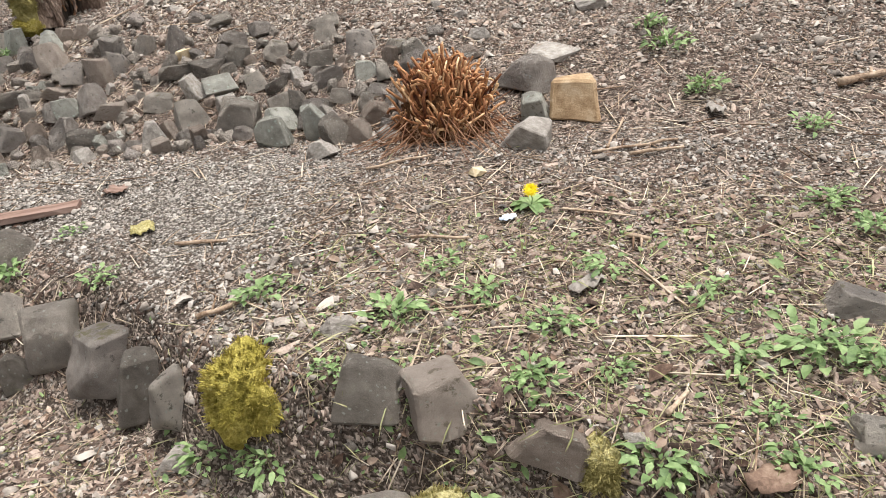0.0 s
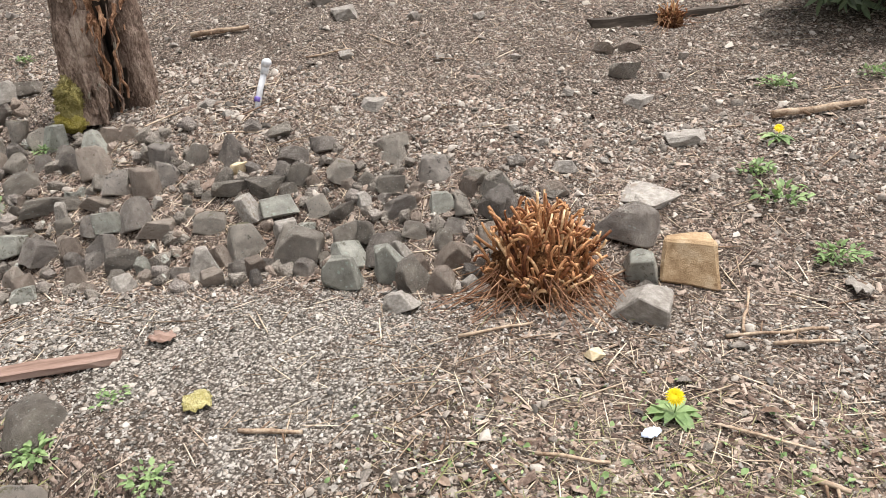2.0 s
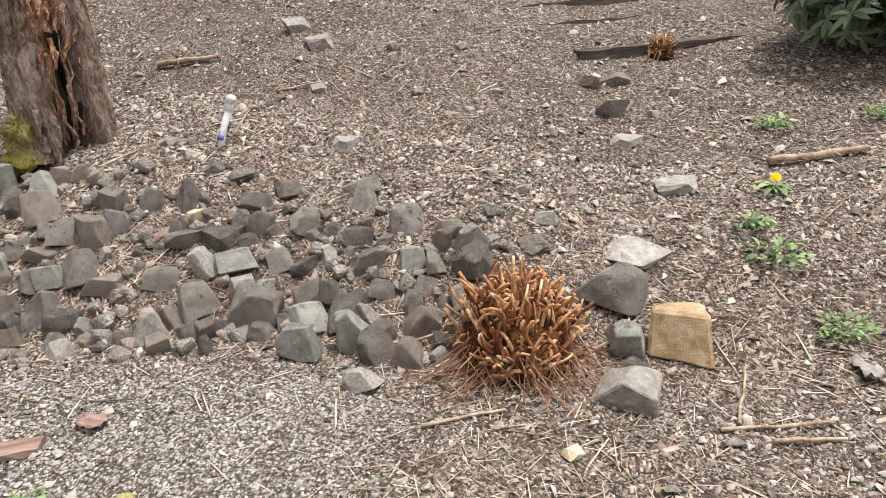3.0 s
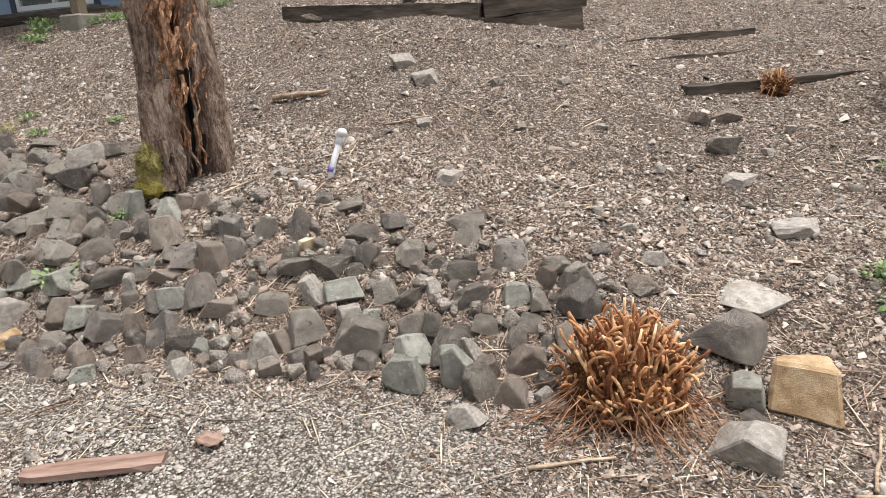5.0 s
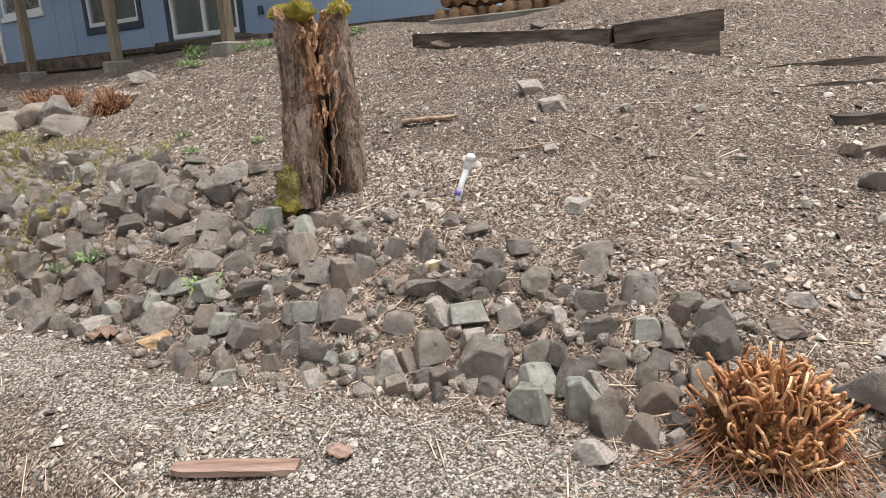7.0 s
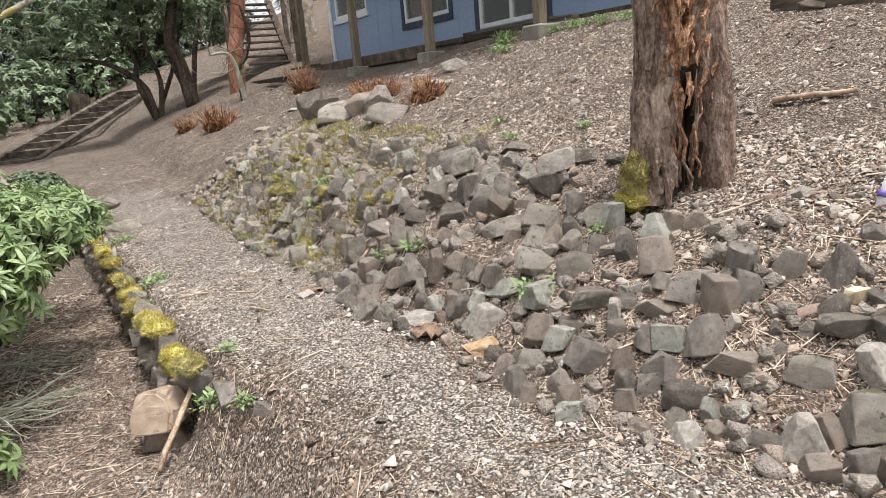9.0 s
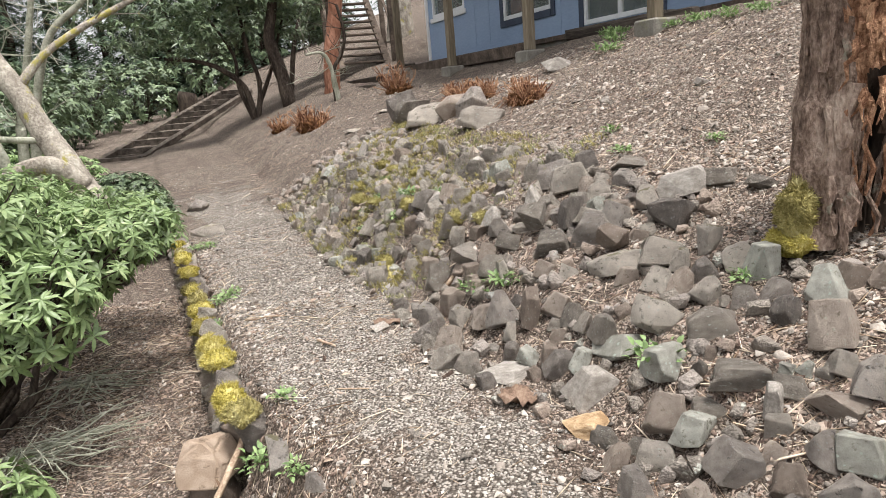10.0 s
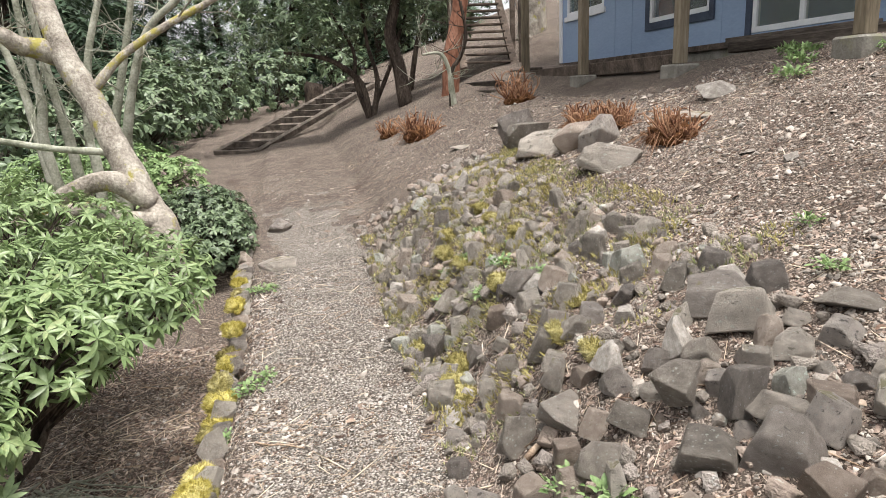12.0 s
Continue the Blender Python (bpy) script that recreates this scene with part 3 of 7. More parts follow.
def build_house():
    house = thing("house", "pale blue sided house with white corner board and dark framed openings", "house", (-11, WALL_Y, 2.2))
    inv = Matrix.Translation((11, -WALL_Y, -2.2))

    def pc(name, x0, x1, y0, y1, z0, z1, mat, parent=house, label="", bevel=0.004):
        return one_box(name, x0, x1, y0, y1, z0, z1, mat, parent, label, bevel, inv)
    openings = [(-16.65, -15.0, 3.14, 4.4), (-13.37, -11.77, 2.68, 4.0), (-10.88, -9.2, 2.30, 4.35)]
    left, right, top, thick = -17.0, -5.2, 5.2, 0.16
    # solid wall pieces round the openings
    x = left
    for a, b, c, d in openings:
        pc("wall_panel", x, a, WALL_Y, WALL_Y + thick, SILL_Z, top, M_siding, bevel=0)
        pc("wall_panel", a, b, WALL_Y, WALL_Y + thick, SILL_Z, c, M_siding, bevel=0)
        pc("wall_panel", a, b, WALL_Y, WALL_Y + thick, d, top, M_siding, bevel=0)
        x = b
    pc("wall_panel", x, right, WALL_Y, WALL_Y + thick, SILL_Z, top, M_siding, bevel=0)
    pc("side_wall", left, left + thick, WALL_Y + thick, 14.0, SILL_Z, top, M_siding, bevel=0)
    pc("side_wall", right - thick, right, WALL_Y + thick, 14.0, SILL_Z, top, M_siding, bevel=0)
    pc("back_wall", left, right, 14.0, 14.0 + thick, SILL_Z, top, M_siding, bevel=0)
    pc("inner_floor", left + 0.2, right - 0.2, WALL_Y + 0.2, 13.9, SILL_Z - 0.05, SILL_Z + 0.02, M_interior_shade, bevel=0)
    pc("roof", left - 0.4, right + 0.4, WALL_Y - 0.3, 14.5, top, top + 0.2, M_stairwood)
    pc("foundation", left + 0.05, right + 0.1, WALL_Y + 0.04, 13.9, 1.2, SILL_Z - 0.003, M_concrete, label="pale weathered concrete foundation")
    pc("skirt_board", left - 0.02, -5.25, WALL_Y - 0.035, WALL_Y - 0.003, SILL_Z - 0.06, SILL_Z + 0.02, M_stairwood, label="brown weathered skirt board")
    pc("corner_board", left - 0.025, left + 0.11, WALL_Y - 0.03, WALL_Y - 0.003, SILL_Z + 0.03, top, M_trimwhite, label="white corner board")
    # vertical grooves between the siding sheets
    for i in range(1, 20):
        gx = left + i * 0.61
        if not any(a - 0.15 < gx < b + 0.15 for a, b, c, d in openings) and gx < right:
            pc("batten", gx - 0.009, gx + 0.009, WALL_Y - 0.007, WALL_Y - 0.002, SILL_Z + 0.03, top, M_siding, bevel=0)
    for i, (a, b, c, d) in enumerate(openings):
        win = tagged(new("sliding_door" if i == 2 else "window"), "white framed sliding glass door with dark interior" if i == 2 else "white framed window with dark blue surround")
        win.parent = house
        w = 0.07
        if i:
            for p in ((a - 0.11, a - 0.003, c - 0.12, d), (b + 0.003, b + 0.11, c - 0.12, d)):
                pc("surround", p[0], p[1], WALL_Y - 0.03, WALL_Y - 0.003, p[2], p[3], M_trimdark, win, "dark blue surround board")
            if i == 1:
                pc("surround", a, b, WALL_Y - 0.032, WALL_Y - 0.003, c - 0.12, c - 0.003, M_trimdark, win, "dark blue surround board")
        else:
            pc("sill", a - 0.08, b + 0.08, WALL_Y - 0.04, WALL_Y - 0.003, c - 0.1, c - 0.003, M_trimwhite, win, "white sill board")
        for q in ((a, a + w, c, d), (b - w, b, c, d), (a + w, b - w, c, c + w), (a + w, b - w, d - w, d), ((a + b) / 2 - 0.035, (a + b) / 2 + 0.035, c + w, d - w)):
            pc("sash", q[0], q[1], WALL_Y - 0.012, WALL_Y + 0.06, q[2], q[3], M_trimwhite, win, "white sash bar")
        for u, v in ((a + w, (a + b) / 2 - 0.035), ((a + b) / 2 + 0.035, b - w)):
            g = pc("pane", u, v, WALL_Y + 0.02, WALL_Y + 0.028, c + w, d - w, M_glass, win, "dark reflecting glass pane", 0)
            g.visible_shadow = False
            # dark sheet behind the pane, painting the shade of the room
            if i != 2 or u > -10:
                pc("curtain", u, v, WALL_Y + 0.12, WALL_Y + 0.13, c + w, d - w, M_interior_shade, win, "", 0)
    pc("door_step", -11.1, -8.9, WALL_Y - 0.22, WALL_Y - 0.04, 2.16, 2.26, M_timber, label="weathered wooden door step")
    pc("outlet_box", -8.73, -8.65, WALL_Y - 0.05, WALL_Y - 0.003, 2.5, 2.62, M_trimdark, label="small dark outlet box")
    # deck carried on posts, above the view
    deck = thing("deck", "wooden deck on posts along the house wall", "deck", (-11, 6.45, 2))
    dm = Matrix.Translation((11, -6.45, -2))
    for x in (-14.95, -12.5, -10.0, -7.57):
        z = max(ground_z(x, 6.45), 1.75)
        one_box("post", x - 0.06, x + 0.06, 6.39, 6.51, z + 0.1, 4.9, M_post, deck, "tan wooden post", 0.008, dm)
        one_box("pier_block", x - 0.16, x + 0.16, 6.30, 6.60, z - 0.25, z + 0.095, M_concrete, deck, "grey concrete pier block", 0.02, dm)
    one_box("beam", -15.2, -7.3, 6.36, 6.54, 4.904, 5.1, M_post, deck, "", 0.01, dm)
    one_box("deck_floor", -15.2, -7.3, 6.2, 7.95, 5.104, 5.16, M_stairwood, deck, "", 0.005, dm)
    # low boards and beam on edge under the wall
    one_box("edging_board", -15.2, -10.3, 6.6, 6.68, 1.88, 2.06, M_stairwood, None, "", 0.01)
    tagged(bpy.data.objects["edging_board"], "brown weathered board on edge beneath the house", "board")
    one_box("edging_beam", -10.1, -7.75, 7.1, 7.24, 2.03, 2.15, M_timber, None, "", 0.015)
    tagged(bpy.data.objects["edging_beam"], "grey weathered timber beam below the sliding door", "beam")


build_house()


# ---- outdoor stair beside the house, and its landing timbers ----
def build_outdoor_stair():
    x, y, z = -18.2, 6.75, base_z(-18.2, 6.75)
    st = thing("outdoor_stair", "dark weathered wooden stair with open treads", "stair", (x, y, z))
    st.rotation_euler = (0, 0, radians(80))
    for k in range(10):
        one_box("tread", -0.55, 0.55, 0.27 * k, 0.27 * k + 0.26, 0.19 * (k + 1) - 0.045, 0.19 * (k + 1), M_stairwood, st)
    for s in (-0.58, 0.58):
        bm = bmesh.new()
        tube(bm, [(s, -0.1, 0.0), (s, 2.8, 2.0)], 0.11, 4)
        part("stringer", bm, M_stairwood, st)
    for px, py, h in ((-0.75, 0.0, 3.0), (0.75, 0.0, 3.0), (-0.75, 1.6, 3.6), (0.8, 1.6, 3.6), (1.9, 0.2, 3.4)):
        bm = bmesh.new()
        box(bm, px - 0.06, px + 0.06, py - 0.06, py + 0.06, 0.0, h, None, 0.006)
        part("post", bm, M_stairwood, st)
    for s, z0 in ((-0.78, 0.95), (0.78, 0.95)):
        bm = bmesh.new()
        tube(bm, [(s, 0.0, z0), (s, 2.7, z0 + 1.9)], 0.045, 4)
        part("handrail", bm, M_stairwood, st)
    for k, (x0, x1, y0, zz) in enumerate(((-19.4, -15.4, 6.05, 1.92), (-18.9, -14.9, 5.75, 1.75), (-16.6, -15.1, 6.7, 2.12))):
        one_box("landing_timber", x0, x1, y0, y0 + 0.14, zz - 0.2, zz, M_timber, None, "", 0.015)
    for o in [o for o in scene.objects if o.name.startswith("landing_timber")]:
        tagged(o, "grey weathered landing timber on the slope", "timber", "landing timbers")


build_outdoor_stair()


# ---- timbers holding the slope ----
def timber(x0, y0, x1, y1, top0, top1, h, w, label):
    d = Vector((x1 - x0, y1 - y0, 0))
    bm = bmesh.new()
    n = max(4, int(d.length / 0.12))
    rnd = random.Random(int(x0 * 100))
    rings = []
    for i in range(n + 1):
        t = i / n - 0.5
        j = 0.008
        rings.append([bm.verts.new((t * d.length, sy * w / 2 + rnd.uniform(-j, j), sz * h / 2 + rnd.uniform(-j, j))) for sy, sz in ((-1, -1), (1, -1), (1, 1), (-1, 1))])
    for a, b in zip(rings, rings[1:]):
        for k in range(4):
            bm.faces.new((a[k], b[k], b[(k + 1) % 4], a[(k + 1) % 4]))
    bm.faces.new(rings[0])
    bm.faces.new(rings[-1][::-1])
    bmesh.ops.recalc_face_normals(bm, faces=bm.faces[:])
    ob = part("timber", bm, M_timber)
    ob.matrix_world = Matrix.Translation(((x0 + x1) / 2, (y0 + y1) / 2, (top0 + top1) / 2 - h / 2)) @ Matrix.Rotation(math.atan2(d.y, d.x), 4, "Z") @ Matrix.Rotation(-math.atan2(top1 - top0, d.length), 4, "Y")
    return tagged(ob, label, "timber", "slope timbers")


timber(-4.55, 6.12, -2.71, 6.06, 1.87, 1.78, 0.25, 0.15, "rough weathered timber half buried in the slope")
timber(-2.70, 6.07, -2.02, 6.42, 1.80, 1.86, 0.14, 0.16, "dark squared retaining timber on the slope")
timber(-2.68, 6.03, -2.03, 6.38, 1.655, 1.715, 0.25, 0.15, "dark squared retaining timber, the lower one")
timber(-1.85, 6.22, -0.86, 6.92, 1.44, 1.50, 0.20, 0.12, "brown weathered step timber sunk in litter")
timber(-1.55, 6.03, -0.88, 6.55, 1.32, 1.35, 0.12, 0.10, "thin brown step timber sunk in litter")
timber(-1.20, 5.62, 0.30, 6.36, 1.16, 1.23, 0.20, 0.13, "brown step timber with a mossy end")


# ---- the ladder of timber steps on the far bank ----
def far_steps():
    x0, y0, x1, y1 = -19.6, 0.9, -26.5, 4.6
    st = thing("timber_step_ladder", "timber framed earth steps climbing the far bank", "steps", (x0, y0, base_z(x0, y0)))
    z0, z1 = base_z(x0, y0) + 0.05, base_z(x1, y1) + 0.35
    d = Vector((x1 - x0, y1 - y0, z1 - z0))
    s = Vector((-d.y, d.x, 0)).normalized() * 0.55
    for k, sg in enumerate((-1, 1)):
        bm = bmesh.new()
        tube(bm, [s * sg, d + s * sg], 0.10, 4)
        part("side_timber", bm, M_timber, st)
    for k in range(11):
        p = d * (k / 10)
        bm = bmesh.new()
        tube(bm, [p - s * 0.98, p + s * 0.98], 0.10, 4)
        part("riser", bm, M_timber, st)


far_steps()

# ---- stones ----
def rock_mesh(seed, material, points=13, cuts=1, rough=0.05, flat=1.0):
    """An angular field stone: a hull of random points, its edges worn, its faces uneven. About one unit in each direction."""
    rnd = random.Random(seed)
    bm = bmesh.new()
    spin = Euler((rnd.uniform(-0.6, 0.6), rnd.uniform(-0.6, 0.6), rnd.uniform(0, 3))).to_matrix()
    lop = {rnd.randrange(8), rnd.randrange(8)}
    for i in range(8):
        c = Vector(((i & 1) * 2 - 1, (i >> 1 & 1) * 2 - 1, (i >> 2 & 1) * 2 - 1))
        k = 0.5 if i in lop else 1.0
        bm.verts.new(spin @ Vector((c.x * k * rnd.uniform(0.5, 1), c.y * k * rnd.uniform(0.5, 1) * 0.9, c.z * k * rnd.uniform(0.5, 1) * 0.8)))
    for i in range(points - 8):
        d = Vector((rnd.gauss(0, 1), rnd.gauss(0, 1), rnd.gauss(0, 1))).normalized()
        bm.verts.new(spin @ (d * rnd.uniform(0.9, 1.1)))
    bmesh.ops.convex_hull(bm, input=bm.verts[:])
    bmesh.ops.delete(bm, geom=[v for v in bm.verts if not v.link_faces], context="VERTS")
    bmesh.ops.dissolve_limit(bm, angle_limit=radians(14), verts=bm.verts[:], edges=bm.edges[:])
    bmesh.ops.bevel(bm, geom=bm.edges[:], offset=0.032, segments=1, affect="EDGES")
    bmesh.ops.triangulate(bm, faces=bm.faces[:])
    long_edges = [e for e in bm.edges if e.calc_length() > 0.35]
    bmesh.ops.subdivide_edges(bm, edges=long_edges, cuts=cuts, use_grid_fill=True)
    bmesh.ops.triangulate(bm, faces=bm.faces[:])
    for v in bm.verts:
        v.co += v.co.normalized() * noise.noise(v.co * 2.2 + Vector((seed * 1.7, 0, 0))) * rough * 1.4 + Vector((rnd.uniform(-1, 1), rnd.uniform(-1, 1), rnd.uniform(-1, 1))) * rough * 0.2
    lo = [min(v.co[k] for v in bm.verts) for k in range(3)]
    hi = [max(v.co[k] for v in bm.verts) for k in range(3)]
    for v in bm.verts:
        v.co = Vector([(v.co[k] - (lo[k] + hi[k]) / 2) / (hi[k] - lo[k]) for k in range(3)])
    return mesh_of("stone", bm, material)


STONE_MESHES = {}


def block_mesh(seed, material, worn=0.035):
    """A broken block of basalt: a skewed box with a few corners split off by flat breaks, worn edges and uneven faces."""
    rnd = random.Random(seed)
    bm = bmesh.new()
    bmesh.ops.create_cube(bm, size=1)
    tx, ty = rnd.uniform(0.35, 0.9), rnd.uniform(0.35, 0.9)
    sx, sy = rnd.uniform(-0.18, 0.18), rnd.uniform(-0.1, 0.25)
    for v in bm.verts:
        if v.co.z > 0:
            v.co.x, v.co.y = v.co.x * tx + sx, v.co.y * ty + sy
        v.co += Vector([rnd.uniform(-0.1, 0.1) for _ in range(3)])
    for i in range(rnd.randrange(3, 6)):
        d = Vector((rnd.gauss(0, 1), rnd.gauss(0, 1), rnd.gauss(0.35, 0.8))).normalized()
        reach = max(v.co.dot(d) for v in bm.verts)
        r = bmesh.ops.bisect_plane(bm, geom=bm.verts[:] + bm.edges[:] + bm.faces[:], plane_co=d * reach * rnd.uniform(0.62, 0.85), plane_no=d, clear_outer=True)
        cut = [e for e in r["geom_cut"] if isinstance(e, bmesh.types.BMEdge)]
        if cut:
            bmesh.ops.contextual_create(bm, geom=cut)
    bmesh.ops.remove_doubles(bm, verts=bm.verts[:], dist=0.03)
    bmesh.ops.bevel(bm, geom=bm.edges[:], offset=worn, segments=2 if worn > 0.06 else 1, affect="EDGES")
    bmesh.ops.triangulate(bm, faces=bm.faces[:])
    bmesh.ops.subdivide_edges(bm, edges=[e for e in bm.edges if e.calc_length() > 0.3], cuts=1)
    bmesh.ops.triangulate(bm, faces=bm.faces[:])
    for v in bm.verts:
        v.co += v.co.normalized() * noise.noise(v.co * 3.0 + Vector((seed * 1.7, 0, 0))) * 0.055
    lo = [min(v.co[k] for v in bm.verts) for k in range(3)]
    hi = [max(v.co[k] for v in bm.verts) for k in range(3)]
    for v in bm.verts:
        v.co = Vector([(v.co[k] - (lo[k] + hi[k]) / 2) / (hi[k] - lo[k]) for k in range(3)])
    bmesh.ops.recalc_face_normals(bm, faces=bm.faces[:])
    return mesh_of("stone", bm, material)


BLOCK_MESHES = {}


def block(x, y, w, d, h, turn, material, lift=0.0, worn=0.035, parent=None, tip=20):
    """One broken block of the bank, its near foot on the ground."""
    i = _rb.randrange(14)
    key = (material.name, i, worn)
    if key not in BLOCK_MESHES:
        BLOCK_MESHES[key] = block_mesh(900 + i * 13 + len(material.name), material, worn)
    base = min(ground_z(x, y), ground_z(x + d * 0.3 * math.sin(radians(turn)), y - d * 0.3 * math.cos(radians(turn)))) - 0.012 + lift
    m = Matrix.Translation((x, y, base + h * 0.5)) @ Euler((radians(_rb.uniform(-tip, tip) + 6), radians(_rb.uniform(-tip, tip)), radians(turn + _rb.choice((0, 180)) + _rb.uniform(-24, 24)))).to_matrix().to_4x4() @ Matrix.Diagonal((w * 0.87, d * 0.87, h * 1.1, 1))
    parent = parent or (BANK if x < -1.3 else None)
    ob = new("stone" if parent else "rock", BLOCK_MESHES[key])
    if parent:
        ob.parent = parent
        ob.matrix_basis = Matrix.Translation(parent.location).inverted() @ m
    else:
        ob.matrix_world = m
        size = "small" if w < 0.14 else "large" if w > 0.24 else "angular"
        tagged(ob, f"{size} {TONE[material.name]} rock beside the clipped fern crown", "rock")
    TAKEN.append((x, y, (w + d) / 4))
    return ob


_rb = random.Random(21)


def stone_mesh(material, i):
    key = (material.name, i)
    if key not in STONE_MESHES:
        STONE_MESHES[key] = rock_mesh(100 + i * 7 + len(material.name), material, 12 + i % 5)
    return STONE_MESHES[key]


BANK = thing("rubble_stone_bank", "bank of loose grey basalt rubble above the path", "stone bank", (-3.5, 3.2, 0.5))
FRONT = thing("terrace_edge_wall", "low dry wall of dark mossy stones edging the terrace", "stone wall", (-3.5, 1.9, 0.1))
TAKEN = []
_rs = random.Random(11)


def put_stone(x, y, w, d, h, turn, material, parent=None, name="stone", sink=0.22, tip=9):
    ob = new(name, stone_mesh(material, _rs.randrange(9)))
    base = min(ground_z(x, y), ground_z(x, y - d * 0.3))
    m = Matrix.Translation((x, y, base + h * (0.5 - sink))) @ Euler((radians(_rs.uniform(-tip, tip)), radians(_rs.uniform(-tip, tip)), radians(turn + _rs.uniform(-8, 8)))).to_matrix().to_4x4() @ Matrix.Diagonal((w * 1.2, d * 1.2, h * (1 + 0.5 * sink) * 1.18, 1))
    if parent:
        ob.parent = parent
        ob.matrix_world = m
        ob.matrix_basis = Matrix.Translation(parent.location).inverted() @ m
    else:
        ob.matrix_world = m
    TAKEN.append((x, y, (w + d) / 4))
    return ob


def bank(x, y, w, d, h, turn, material):
    k = 1.06 + 0.06 * smooth(-3.4, -4.4, x)
    put_stone(x, y, w * k, d * k, h * 1.2 * k, turn, material, BANK, sink=0.1, tip=20)


def front(x, y, w, d, h, turn, material):
    block(x, y - 0.005, w * 1.2, d * 1.15, h * 1.0, turn, material, 0.0, 0.05, FRONT, 9)


TONE = {"basalt_stone": "grey", "dark_basalt": "dark grey", "brown_stone": "brown", "orange_sandstone": "orange tan", "pale_green_stone": "pale greenish grey",
        "pale_flat_stone": "pale", "cream_pebble": "cream coloured"}


def loose(x, y, w, d, h, turn, material):
    o = put_stone(x, y, w, d, h * 1.15, turn, material, None, "rock", 0.15)
    size = "small" if w < 0.11 else "large" if w > 0.22 else "angular"
    tagged(o, f"{size} {TONE[material.name]} rock lying loose on the litter", "rock")


def flatstone(x, y, w, d, h, turn, material):
    o = put_stone(x, y, w, d, h * 1.2, turn, material, None, "flat_stone", 0.3, 3)
    tagged(o, f"flat {TONE[material.name]} stone slab lying on the ground", "flat stone")


block(-0.57, 3.26, 0.25, 0.19, 0.17, -6, M_rock_orange, worn=0.05)
block(-0.75, 3.21, 0.16, 0.13, 0.13, -2, M_rock_green)
block(-0.71, 3.13, 0.12, 0.09, 0.04, -3, M_rock_dark)
block(-0.72, 2.96, 0.23, 0.17, 0.11, -3, M_pale)
block(-0.81, 3.46, 0.29, 0.22, 0.15, 0, M_rock_dark)
block(-1.84, 2.98, 0.18, 0.14, 0.13, 29, M_rock_green)
block(-1.67, 3.05, 0.18, 0.14, 0.16, 24, M_rock_green)
block(-1.46, 3.01, 0.16, 0.13, 0.11, 19, M_rock_brown)
block(-1.46, 3.21, 0.15, 0.12, 0.12, 18, M_rock_brown)
block(-2.13, 3.15, 0.25, 0.19, 0.16, 34, M_rock)
block(-2.37, 3.14, 0.18, 0.14, 0.14, 38, M_rock)
block(-2.45, 2.97, 0.17, 0.13, 0.12, 42, M_pale)
block(-2.23, 3.00, 0.10, 0.07, 0.09, 38, M_rock_brown)
block(-1.55, 2.85, 0.14, 0.10, 0.07, 24, M_pale)
block(-1.66, 3.66, 0.20, 0.14, 0.11, 19, M_rock_dark)
block(-1.58, 3.47, 0.14, 0.11, 0.09, 18, M_rock_green)
block(-1.79, 3.45, 0.21, 0.15, 0.08, 23, M_rock_dark)
block(-1.94, 3.25, 0.17, 0.13, 0.12, 28, M_rock)
block(-2.14, 3.37, 0.14, 0.11, 0.09, 31, M_rock)
block(-2.30, 3.33, 0.19, 0.14, 0.10, 34, M_rock_green)
block(-2.56, 3.20, 0.18, 0.14, 0.09, 41, M_rock)
block(-2.79, 3.11, 0.19, 0.14, 0.08, 45, M_rock_brown)
block(-2.84, 2.95, 0.18, 0.14, 0.09, 49, M_rock)
block(-3.26, 2.91, 0.19, 0.14, 0.11, 54, M_rock_dark)
block(-3.11, 2.93, 0.11, 0.08, 0.09, 52, M_rock_brown)
block(-3.55, 2.92, 0.16, 0.13, 0.13, 57, M_rock_brown)
block(-3.88, 2.89, 0.25, 0.19, 0.13, 61, M_pale)
block(-3.45, 3.13, 0.23, 0.18, 0.09, 53, M_rock)
block(-3.70, 3.27, 0.24, 0.18, 0.09, 54, M_rock)
block(-2.39, 3.64, 0.18, 0.14, 0.08, 33, M_rock_dark)
block(-2.28, 3.76, 0.14, 0.11, 0.08, 29, M_rock_dark)
block(-2.71, 3.83, 0.14, 0.11, 0.07, 35, M_rock_dark)
block(-1.91, 3.76, 0.15, 0.11, 0.10, 23, M_rock)
block(-1.85, 3.55, 0.15, 0.12, 0.09, 24, M_rock)
block(-1.66, 3.34, 0.13, 0.09, 0.07, 21, M_rock)
block(-1.38, 3.58, 0.20, 0.14, 0.12, 13, M_rock)
block(-1.14, 3.66, 0.15, 0.12, 0.06, 7, M_rock_brown)
block(-4.20, 3.47, 0.24, 0.18, 0.13, 56, M_rock)
block(-3.44, 3.62, 0.13, 0.09, 0.09, 47, M_rock_brown)
block(-3.35, 3.67, 0.13, 0.10, 0.08, 45, M_rock_brown)
block(-5.42, 3.79, 0.33, 0.25, 0.15, 60, M_rock_dark)
block(-3.47, 3.02, 0.14, 0.11, 0.05, 46, M_rock)
block(-3.30, 3.16, 0.13, 0.10, 0.07, 41, M_rock)
block(-3.88, 3.59, 0.16, 0.13, 0.10, 44, M_rock)
block(-3.93, 3.47, 0.15, 0.12, 0.09, 46, M_rock_dark)
block(-3.62, 3.47, 0.14, 0.10, 0.09, 42, M_rock_dark)
block(-3.16, 3.18, 0.17, 0.13, 0.07, 38, M_rock_brown)
block(-6.53, 2.84, 0.15, 0.12, 0.09, 73, M_rock_dark)
